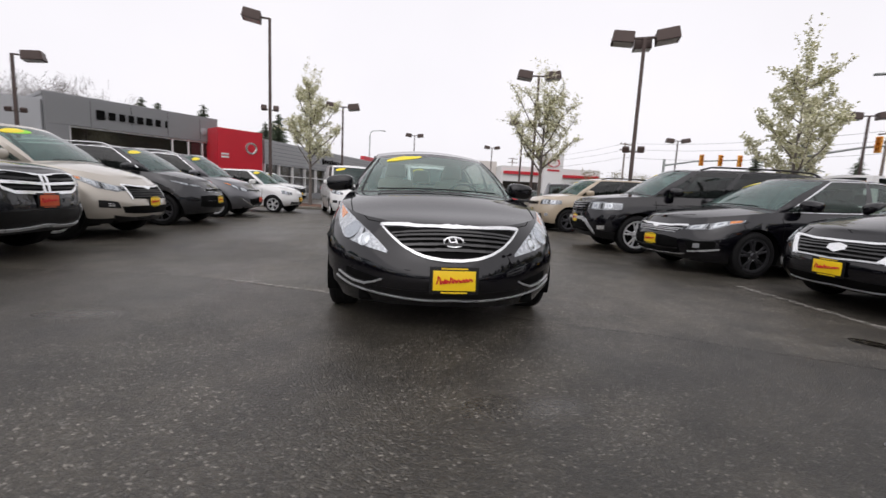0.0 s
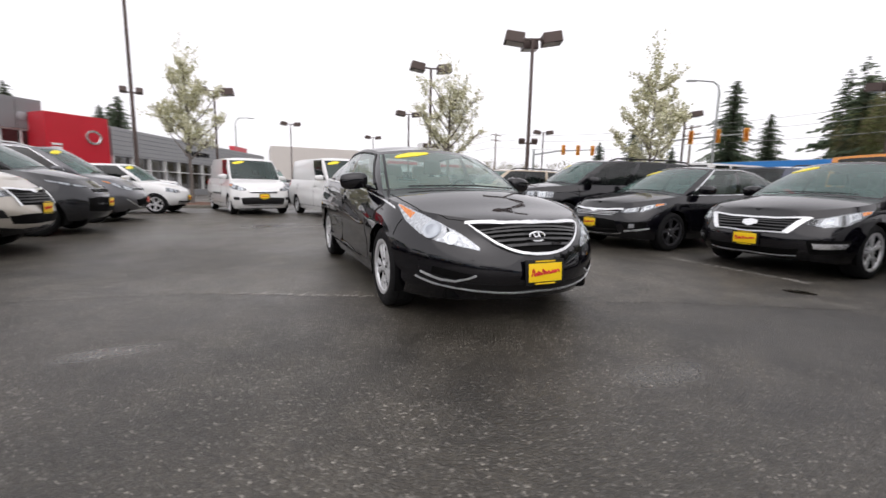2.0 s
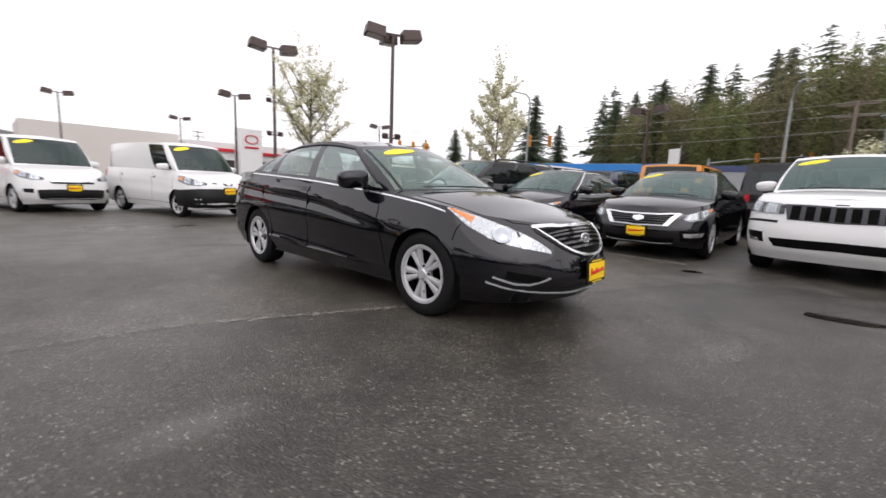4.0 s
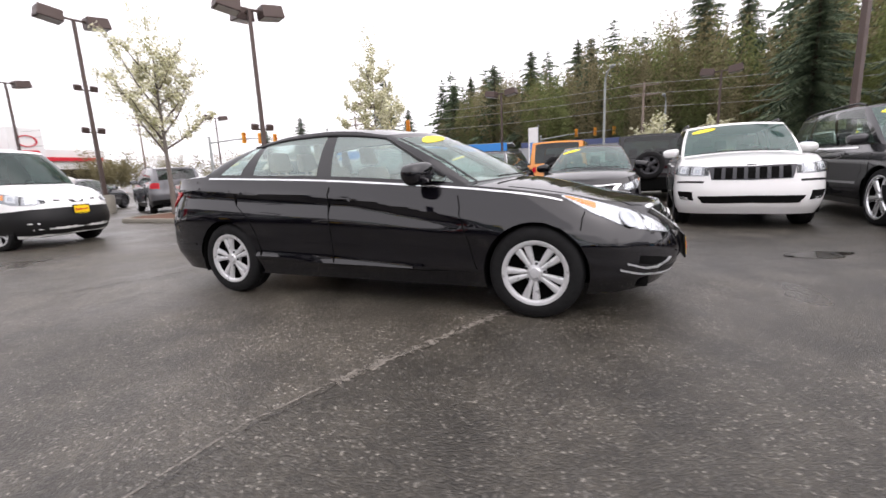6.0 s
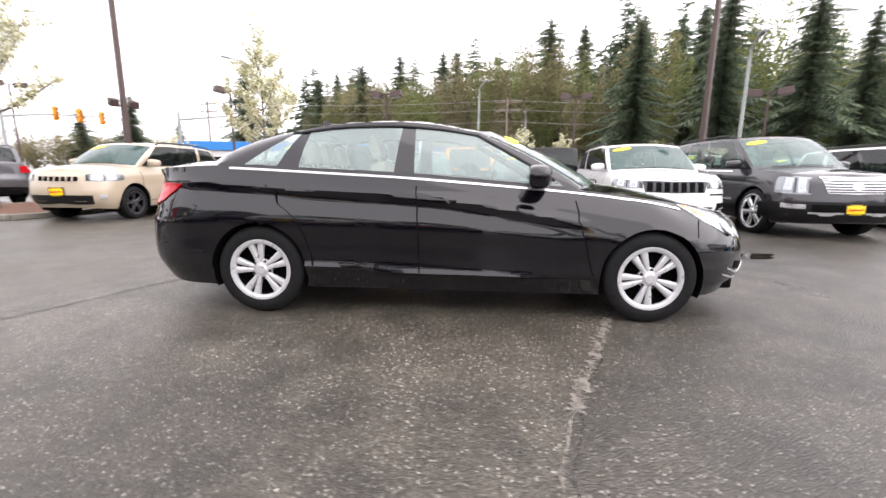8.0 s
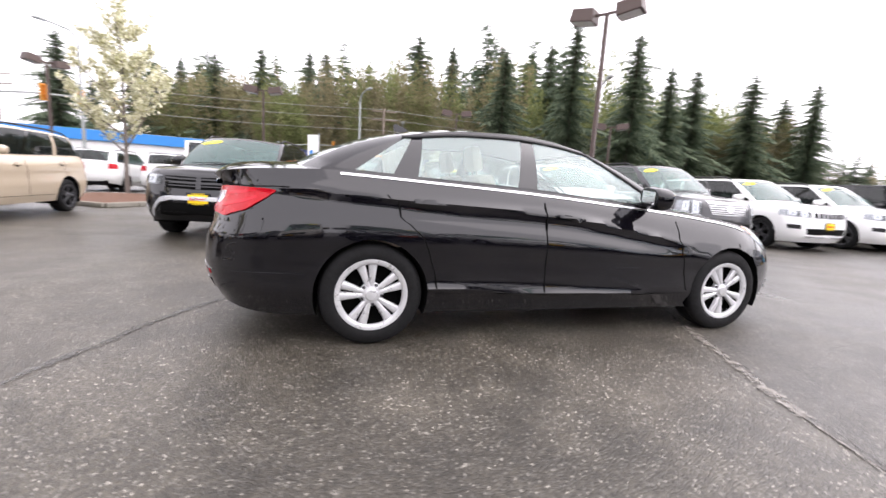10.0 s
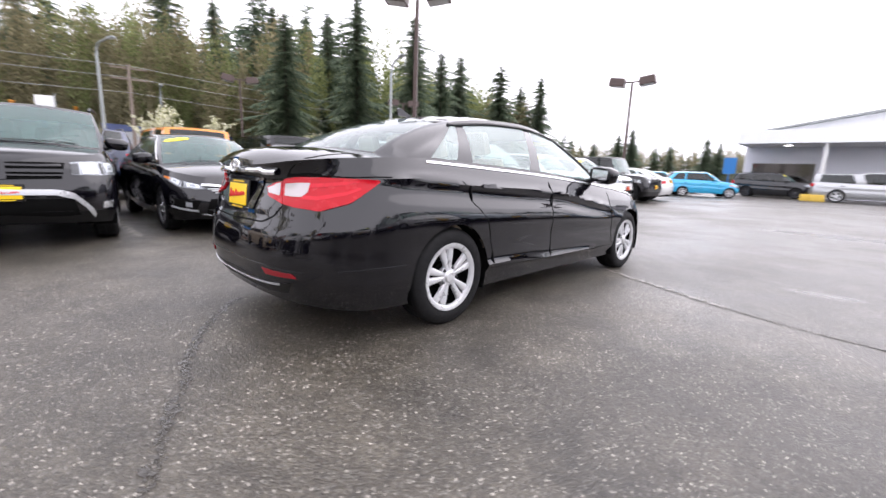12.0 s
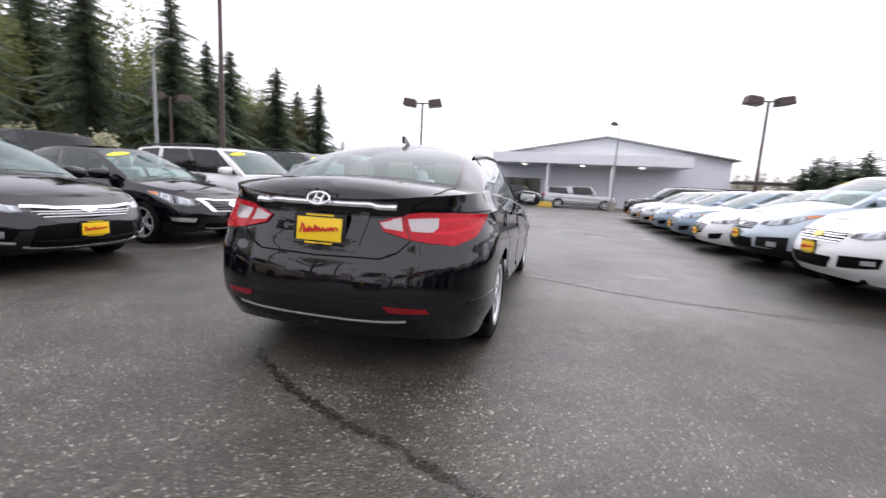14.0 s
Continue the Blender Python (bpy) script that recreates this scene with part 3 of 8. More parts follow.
def car(name, S, coat, label, m, face, category="car", group="parked vehicles", doors=True):
    """A whole vehicle at the pose m. face: the parts of its front and rear. Returns the thing and its body tree."""
    thing = tagged(new(name), label, category, group)
    thing.empty_display_size = 0.2
    K = body_frame(S)
    F, B, sh, half, deck, loops, frac = K["F"], K["B"], K["sh"], K["half"], K["deck"], K["loops"], K["frac"]
    L, W, H, wb, R = S["L"], S["W"], S["H"], S["wb"], S["R"]
    Y = lambda s: F + s * L
    # lower body with round wheel openings
    bm = bmesh.new()
    vs = sheet(bm, [full(r) for r in loops], closed=True)
    gone = []
    for yw in (-wb / 2, wb / 2):
        for f in bm.faces:
            c = f.calc_center_median()
            if abs(c.x) > W * 0.32 and math.hypot(c.y - yw, c.z - R) < S["arch"]:
                gone.append(f)
    bmesh.ops.delete(bm, geom=list(set(gone)), context="FACES")
    bmesh.ops.delete(bm, geom=[v for v in bm.verts if not v.link_faces], context="VERTS")
    low = {v for v in vs[0] if v.is_valid}
    for yw in (-wb / 2, wb / 2):
        for v in bm.verts:
            if v.is_boundary and abs(v.co.x) > W * 0.30:
                d = math.hypot(v.co.y - yw, v.co.z - R)
                if d < S["arch"] + 0.07 and v.co.z < sh(frac(v.co.y)) - 0.02:
                    if v in low:
                        dy = math.sqrt(max(S["arch"] ** 2 - (v.co.z - R) ** 2, 0))
                        if abs(v.co.y - yw) < dy + 0.05:
                            v.co.y = yw + math.copysign(dy, v.co.y - yw)
                    else:
                        k = S["arch"] / max(d, 1e-6)
                        v.co.y, v.co.z = yw + (v.co.y - yw) * k, R + (v.co.z - R) * k
    outward(bm, (0, 0, 0.55))
    solid = bmesh.new()
    sheet(solid, [full(r) for r in loops], closed=True)
    A = len(loops[-1])
    top = loops[-1]

    def bands(rows, height):
        out = []
        for p in rows:
            w = -p.x
            out.append([Vector((w * k / 8, p.y, height(w * k / 8, p.y, p.z, w))) for k in range(-8, 9)])
        return out
    dk = bands(top, lambda x, y, z, w: z + (deck(x, y) - sh(frac(y))) * (1 if w > 0.05 else 0))
    sheet(solid, dk)
    outward(solid, (0, 0, 0.55))
    tree = BVHTree.FromBMesh(solid)
    solid.free()
    if S["clad"]:
        k = max(i for i, t in enumerate(K["levels"]) if t <= S["clad"])
        zc = lambda f: f.calc_center_median()
        skirt = bm.copy()
        cut = lambda f: (f.calc_center_median().z - K["lo"](frac(f.calc_center_median().y))) / (sh(frac(f.calc_center_median().y)) - K["lo"](frac(f.calc_center_median().y))) > S["clad"]
        bmesh.ops.delete(skirt, geom=[f for f in skirt.faces if cut(f)], context="FACES")
        bmesh.ops.delete(bm, geom=[f for f in bm.faces if not cut(f)], context="FACES")
        part("lower_cladding", skirt, face.get("clad_mat", TRIM), thing)
    part("body", bm, coat, thing)
    yA, yC = Y(S["cowl"]), Y(S["base"])
    for nm, keep in (("hood", lambda y: y <= yA + 0.06), ("trunk_lid" if S["base"] < 0.93 else "rear_deck", lambda y: y >= yC - 0.1 - S.get("shelf", 0.0))):
        b = bmesh.new()
        rows = [r for r in dk if keep(r[0].y)]
        if len(rows) > 1:
            sheet(b, rows)
            bmesh.ops.remove_doubles(b, verts=b.verts[:], dist=0.0005)
            outward(b, (0, 0, 0))
            part(nm, b, coat, thing)
        else:
            b.free()
    # glasshouse
    rz, rw = curve(S["roof"]), S["rw"] * W / 2
    low_row, high_row, dirs, seg = [], [], [], []
    yc, yh, yhc = Y(S["cowl_c"]), Y(S["head"]), Y(S["head_c"])
    yt, ytc, ybc = Y(S["tailh"]), Y(S["tailh_c"]), Y(S["base_c"])
    belt = lambda y: half(y, 1.0) - S["inset"]

    def add(x0, y0, x1, y1, z1, d, s):
        low_row.append(Vector((-x0, y0, deck(x0, y0) - 0.012)))
        high_row.append(Vector((-x1, y1, z1)))
        dirs.append(Vector(d))
        seg.append(s)
    ez = lambda y: H + rz(frac(y))
    plan = S.get("roof_plan", lambda u: 1 - 0.05 * (2 * u - 1) ** 2)
    rim_w = lambda y: rw * plan(min(max((y - yh) / (yt - yh), 0), 1))
    cz = lambda x, y: ez(y) + S["rcrown"] * (1 - min((x / rim_w(y)) ** 2, 1))
    us = [0, 0.16, 0.32, 0.48, 0.64, 0.78, 0.9, 0.955]
    for i, u in enumerate(us):
        add(belt(yA) * u, yc + (yA - yc) * u ** 2.2, rw * 0.97 * u, yhc + (yh - yhc) * u ** 2.2, cz(rw * 0.97 * u, yhc + (yh - yhc) * u ** 2.2), (-0.5 * u, -1, 0.6), "windshield" if i < 7 else "frame")
    tmap = curve(S["top_map"]) if "top_map" in S else (lambda u: u)
    for nm, a, b_, n in S["side"]:
        for i in range(n):
            u = a + (b_ - a) * i / n
            ut = tmap(u)
            yb, yy = yA + (yC - yA) * u, yh + (yt - yh) * ut
            add(belt(yb), yb, rw * plan(ut), yy, ez(yy), (-1, 0, 0.25), nm)
    rear_us = S.get("rear_us", [1.0, 0.93, 0.85, 0.68, 0.5, 0.33, 0.16, 0])
    for i, u in enumerate(rear_us):
        ul, uh = u * S.get("rear_in", (1, 1))[0], u * S.get("rear_in", (1, 1))[1]
        add(belt(yC) * ul, ybc + (yC - ybc) * u ** 2.2, rw * plan(1) * uh, ytc + (yt - ytc) * u ** 2.2, cz(rw * plan(1) * uh, ytc + (yt - ytc) * u ** 2.2), Vector((-0.4 * u, 1, 0.5)) * S.get("rear_bulge", 1.0), "frame" if i < 2 else "rear_glass")
    v_rows = S.get("v_rows", [0, 0.05, 0.2, 0.4, 0.6, 0.8, 0.92, 1.0])

    def surf(i, v):
        return low_row[i].lerp(high_row[i], v) + dirs[i] * S["bulge"] * 4 * v * (1 - v)
    regions = {}
    for i in range(len(seg) - 1):
        for k in range(len(v_rows) - 1):
            q = [surf(i, v_rows[k]), surf(i + 1, v_rows[k]), surf(i + 1, v_rows[k + 1]), surf(i, v_rows[k + 1])]
            nm = seg[i]
            if nm == "panel" or nm == "frame" or k == 0 or k == len(v_rows) - 2:
                nm = "frame"
            ql = [Vector((-p.x, p.y, p.z)) for p in q][::-1]
            if nm in ("windshield", "rear_glass", "frame"):
                regions.setdefault(nm, []).extend([q, ql])
            else:
                regions.setdefault(nm, []).append(q)
                regions.setdefault(nm + "/l", []).append(ql)
    trees = {}
    for nm, qs in regions.items():
        b = quads(qs)
        outward(b, (0, (yA + yC) / 2, 0.9))
        clean = nm.split("/")[0]
        if clean in ("windshield", "rear_glass"):
            trees[clean] = BVHTree.FromBMesh(b)
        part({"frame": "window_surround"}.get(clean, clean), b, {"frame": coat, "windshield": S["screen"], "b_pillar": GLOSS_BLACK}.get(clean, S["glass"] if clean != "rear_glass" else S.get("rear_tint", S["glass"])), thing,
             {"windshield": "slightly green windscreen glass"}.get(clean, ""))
    b = bmesh.new()
    rows = []
    for p in high_row:
        w = -p.x
        rows.append([Vector((w * k / 8, p.y, p.z + cz(w * k / 8, p.y) - cz(w, p.y))) for k in range(-8, 9)])
    sheet(b, rows)
    bmesh.ops.remove_doubles(b, verts=b.verts[:], dist=0.0005)
    outward(b, (0, 0, 0))
    part("roof", b, face.get("roof_mat", coat), thing)
    liner = face.get("liner", DARK_LINER)
    b = bmesh.new()
    sheet(b, [[p - Vector((0, 0, 0.035)) for p in r] for r in rows])
    part("headliner", b, liner, thing)
    # inside
    tunnel = W - 2 * S["tw"] - 0.16
    b = bmesh.new()
    box(b, tunnel, L - 0.5, 0.22, at(0, (F + B) / 2, S["ride"] + 0.11), 0.03)
    box(b, tunnel, yC - yA + 0.2, 0.35, at(0, (yA + yC) / 2, 0.48), 0.03)
    part("underbody", b, UNDER, thing, smooth=False)
    b = bmesh.new()
    zb = sh(S["cowl"])
    box(b, W * 0.82, 0.42, 0.22, pose(0, yA + 0.28, zb - 0.11, 8), 0.05)
    part("dashboard", b, face.get("dash", SEAT_DARK), thing)
    sz = zb - 0.52
    for x in (-0.37, 0.37):
        part("front_seat", seat_mesh(S["seat"]), S["seat"], thing).matrix_basis = at(x, yA + 1.12, sz)
    if face.get("no_bench"):
        b = bmesh.new()
        box(b, W * 0.80, 0.04, H - 0.62, at(0, yA + 1.62, 0.5 + (H - 0.62) / 2), 0.01)
        part("bulkhead", b, DARK_LINER, thing)
    else:
        part("rear_bench", seat_mesh(S["seat"], True), S["seat"], thing).matrix_basis = at(0, min(yA + 1.95, yC - 1.12), sz - 0.05)
    for sgn in (-1, 1):
        b = bmesh.new()
        ys_ = [yA + 0.1 + (yC - yA - 0.5) * i / 12 for i in range(13)]
        sheet(b, [[(sgn * (half(y, 0.9) - 0.075 + dx), y, sh(frac(y)) + dz) for y in ys_] for dx, dz in ((-0.02, 0.0), (0.0, -0.04), (-0.01, -0.45))])
        part("door_card", b, face.get("card", S["seat"]), thing)
    b = bmesh.new()
    ring = [(0.37 + 0.185 * math.cos(a), yA + 0.60 - 0.06 * math.sin(a), zb - 0.03 + 0.175 * math.sin(a)) for a in (2 * math.pi * i / 20 for i in range(21))]
    tube(b, ring, 0.014, 6, caps=False)
    part("steering_wheel", b, TRIM, thing)
    # wheels
    bar, tyre, rim, nuts = wheel_meshes(S["wheel"])
    for yw in (-wb / 2, wb / 2):
        for sgn in (-1, 1):
            track = (W / 2 - S.get("poke", 0.035)) * sgn
            hubm = at(track, yw, R) @ (pose(0, 0, 0) if sgn < 0 else pose(0, 0, 0, 0, 0, 180)) @ pose(0, 0, 0, 17 * (yw > 0) + 9 * sgn) @ Matrix.Diagonal((R, R, R, 1))
            w = shared("wheel", bar, thing, hubm)
            shared("tyre", tyre, w, Matrix.Diagonal((S["tw"] / (0.65 * R), 1, 1, 1)))
            shared("rim", rim, w)
            for i in range(5):
                a = 2 * math.pi * (i + 0.5) / 5 + math.pi / 2
                shared("lug_nut", nuts, w, at(0, 0.20 * math.sin(a), 0.20 * math.cos(a)))
            b = bmesh.new()
            ra = S["arch"] + 0.004
            angs = [math.pi * (-0.12 + 1.24 * i / 20) for i in range(21)]
            xo, xi = sgn * (W / 2 - 0.035), sgn * (W / 2 - 0.42)
            sheet(b, [[(x, yw + ra * math.cos(a), R + ra * math.sin(a)) for a in angs] for x in (xo, (xo + xi) / 2, xi)])
            sheet(b, [[(xi, yw + r * math.cos(a), R + r * math.sin(a)) for a in angs] for r in (ra, 0.02)])
            part("wheel_liner", b, UNDER, thing)
    # mirrors
    ym = yA + face.get("mirror_dy", 0.36)
    for sgn in (-1, 1):
        b = bmesh.new()
        hx = half(ym, 1.0)
        mz = sh(frac(ym)) + face.get("mirror_z", 0.10)
        shell(b, 0.132, 0.085, 0.080, pose(sgn * (hx + 0.120), ym, mz, 0, sgn * 6, sgn * 12))
        box(b, 0.12, 0.06, 0.04, pose(sgn * (hx + 0.0), ym, mz - 0.06, 0, sgn * -12, 0), 0.012)
        mr = part("wing_mirror", b, face.get("mirror_mat", coat), thing)
        b = bmesh.new()
        box(b, 0.165, 0.006, 0.085, pose(sgn * (hx + 0.106), ym + 0.059, mz - 0.003, 0, sgn * 6, sgn * 12), 0.002)
        part("mirror_glass", b, CHROME, mr)
    # joints of the doors
    if doors:
        zt = lambda y: sh(frac(y)) - 0.01
        zb_ = lambda y: K["lo"](frac(y)) + 0.10
        ya, yb2, yc2 = yA + 0.02, yA + (yh - yA) * 0.3 + (S["side"][2][1]) * (yC - yA) * 0.82, wb / 2 - 0.05
        lines = face.get("joints") or [[(-1, ya, zt(ya)), (-1, ya + 0.02, 0.6), (-1, ya + 0.1, zb_(ya))], [(-1, yb2, zt(yb2)), (-1, yb2 + 0.03, zb_(yb2))],
                                       [(-1, yc2 - 0.02, zt(yc2)), (-1, yc2 - 0.10, R + S["arch"] + 0.1)],
                                       [(-1, ya + 0.1, zb_(ya)), (-1, wb / 2 - S["arch"] - 0.08, zb_(yb2))]]
        for ln in lines:
            horizontal = abs(ln[0][1] - ln[-1][1]) > abs(ln[0][2] - ln[-1][2])
            for fl in (False, True):
                part("door_gap", strip(tree, ln, 0.009, 0.0015, 16, fl, (0, 0, 1) if horizontal else (0, 1, 0)), UNDER, thing)
        for yy, z in face.get("handles") or [(q, sh(frac(q)) - face.get("handle_drop", 0.13)) for q in (ya + 0.86, yc2 - 0.16)]:
            for fl in (False, True):
                hd = part("door_handle", skin(tree, [(-1, yy - 0.1, z + 0.018), (-1, yy + 0.1, z + 0.024)], [(-1, yy - 0.1, z - 0.014), (-1, yy + 0.1, z - 0.008)], 8, 2, 0.034, 0.012, fl), face.get("handle_mat", coat), thing)
                part("handle_recess", skin(tree, [(-1, yy - 0.085, z + 0.012), (-1, yy, z + 0.048), (-1, yy + 0.085, z + 0.024)], [(-1, yy - 0.085, z - 0.004), (-1, yy, z - 0.046), (-1, yy + 0.085, z + 0.006)], 10, 4, 0.0015, 0.0, fl), UNDER, hd)
    fy = lambda x: F + 0.06 + 0.45 * abs(x / (W / 2)) ** 3
    ry = lambda x: B - 0.04 - 0.3 * abs(x / (W / 2)) ** 4
    P = lambda x, z, dy=0: (-x, fy(x) + dy, z)
    Q = lambda x, z, dy=0: (-x, ry(x) + dy, z)

    def lamp(t_, b_, extra=None, lens=LAMP_INNER, off=0.006, nm="headlight"):
        for fl in (False, True):
            h = part(nm, skin(tree, t_, b_, 14, 4, off, 0.03, fl), lens, thing)
            if extra:
                for en, em, et, eb, eo in extra:
                    part(en, skin(tree, et, eb, 8, 3, eo, 0.01, fl), em, h)
    for nm, mat_, tl, bl, off in face.get("both", []):
        for fl in (False, True):
            part(nm, skin(tree, tl(P, Q), bl(P, Q), 16, 3, off, 0.02, fl), mat_, thing)
    for nm, mat_, tl, bl, off in face.get("single", []):
        part(nm, skin(tree, tl(P, Q), bl(P, Q), 24, 5, off, 0.02), mat_, thing)
    if "lights" in face:
        t_, b_, extra = face["lights"](P, Q, F, W)
        lamp(t_, b_, extra)
    if "tails" in face:
        t_, b_, extra = face["tails"](P, Q, B, W)
        lamp(t_, b_, extra, RED_LENS, 0.008, "tail_light")
    if S["rails"]:
        for sgn in (-1, 1):
            b = bmesh.new()
            pts = [(sgn * (rw * plan((y - yh) / (yt - yh)) - 0.03), y, ez(y) + 0.055 * min((y - yh - 0.05) * 5, (yt - y) * 5, 1)) for y in (yh + 0.1 + (yt - yh - 0.12) * i / 12 for i in range(13))]
            tube(b, pts, 0.017, 8)
            part("roof_rail", b, face.get("rail_mat", TRIM), thing)
    # bright strips round the side windows
    sides = [i for i, s_ in enumerate(seg) if s_ not in ("windshield", "rear_glass")][2:-2]
    for v_, key, mat_, rad in ((0.945, "chrome_arch", CHROME, 0.011), (0.012, "chrome_sill", CHROME, 0.009), (v_rows[-2] + 0.005, "seal", TRIM, 0.012)):
        if face.get(key):
            rise = [] if key == "chrome_sill" else [surf(sides[0], v_ * k / 6) for k in range(1, 6)]
            for sgn in (1, -1):
                b = bmesh.new()
                tube(b, [Vector(((p.x - 0.004) * sgn, p.y, p.z)) for p in rise + [surf(i, v_) for i in sides]], rad, 6)
                part("window_strip" if mat_ is CHROME else "window_seal", b, mat_, thing)
    # plates and stickers
    for zp, back, slope in ((face.get("plate"), False, 0), (face.get("rear_plate"), True, 0)):
        if zp:
            hit = tree.ray_cast(Vector((0, 10 if back else -10, zp)), Vector((0, -1 if back else 1, 0)))[0]
            s = 1 if back else -1
            ang = face.get("rear_plate_tilt" if back else "plate_tilt", 0) 
            pm = at(0, hit.y + s * 0.014, zp) @ pose(0, 0, 0, ang, 0, 0) @ (pose(0, 0, 0, 0, 0, 180) if back else Matrix())
            dealer_plate(thing, pm, face.get("plate_mat", PLATE_YELLOW))
    if face.get("sticker", True):
        u0, v0 = face.get("sticker_at", (0.64, 0.80))
        c = Vector((-belt(yA) * u0 * 0.8, 0, 0))
        wt = trees["windshield"]
        i = min(range(7), key=lambda k: abs(us[k] - u0))
        c = surf(i, v0)
        dv = (surf(i, v0 + 0.04) - surf(i, v0 - 0.04)).normalized()
        arc = lambda sg: resample([c + Vector((0.19 * math.cos(t), 0, 0)) + dv * (sg * 0.062 * math.sin(t)) for t in (math.pi * (1 - k / 16) for k in range(17))], 16)
        a, d = arc(1), arc(-1)
        if face.get("sticker_green"):
            part("window_sticker", skin(wt, [p + Vector((0.1, 0, -0.05)) for p in a], [p + Vector((0.1, 0, -0.05)) for p in d], 16, 3, 0.003, 0.0), STICKER_GREEN, thing)
        part("window_sticker", skin(wt, a, d, 16, 3, 0.005, 0.0), STICKER, thing)
    # wipers
    for x0, x1 in ((-0.55, 0.02), (0.02, 0.55)):
        b = bmesh.new()
        tube(b, [surf(min(range(7), key=lambda k: abs(us[k] - abs(x) / belt(yA))), 0.06) * Vector((0, 1, 1)) + Vector((x, -0.02, 0.012)) for x in (x0, (x0 + x1) / 2, x1)], 0.007, 6)
        part("wiper_blade", b, TRIM, thing)
    thing.matrix_basis = m
    return thing, tree, dict(K=K, surf=surf, low=low_row, high=high_row, seg=seg, trees=trees, yA=yA, yC=yC, P=P, Q=Q)


def dealer_plate(thing, pm, mat):
    """A yellow dealer plate in a black frame, with bars for its writing."""
    b = bmesh.new()
    box(b, 0.318, 0.012, 0.176, at(0, 0, 0), 0.004)
    holder = part("plate_holder", b, TRIM, thing)
    holder.matrix_basis = pm
    b = bmesh.new()
    box(b, 0.276, 0.004, 0.128, at(0, -0.009, 0), 0.001)
    part("plate", b, mat, holder)
    b = bmesh.new()
    rng = random.Random(4)
    x, line = -0.115, []
    for w, h in ((0.030, 0.052), (0.018, 0.02), (0.012, 0.03), (0.020, 0.02), (0.022, 0.038), (0.022, 0.022), (0.024, 0.02), (0.008, 0.008), (0.02, 0.018), (0.018, 0.02), (0.03, 0.018)):
        line += [(x, -0.0125, -0.012 + x * 0.10), (x + w * 0.4, -0.0125, -0.012 + h + x * 0.10), (x + w * 0.75, -0.0125, -0.012 + h * 0.7 + x * 0.10), (x + w * 0.85, -0.0125, -0.012 + x * 0.10)]
        x += w * 1.05
    tube(b, line, 0.0058, 5)
    part("red_script", b, RED_INK, holder)
    for z, w in ((0.077, 0.17), (-0.077, 0.17)):
        b = bmesh.new()
        box(b, w, 0.003, 0.009, at(0, -0.008, z))
        part("frame_bar", b, mat, holder, smooth=False)


# ---- ground ----
def ground():
    bm = bmesh.new()
    xs = [-2500, -300, -60, -20, -8, 0, 8, 20, 60, 300, 2500]
    sheet(bm, [[(x, y, 0) for x in xs] for y in xs])
    bmesh.ops.recalc_face_normals(bm, faces=bm.faces[:])
    for f in bm.faces:
        if f.normal.z < 0:
            f.normal_flip()
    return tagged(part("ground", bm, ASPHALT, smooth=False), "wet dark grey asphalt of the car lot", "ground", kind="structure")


ground()


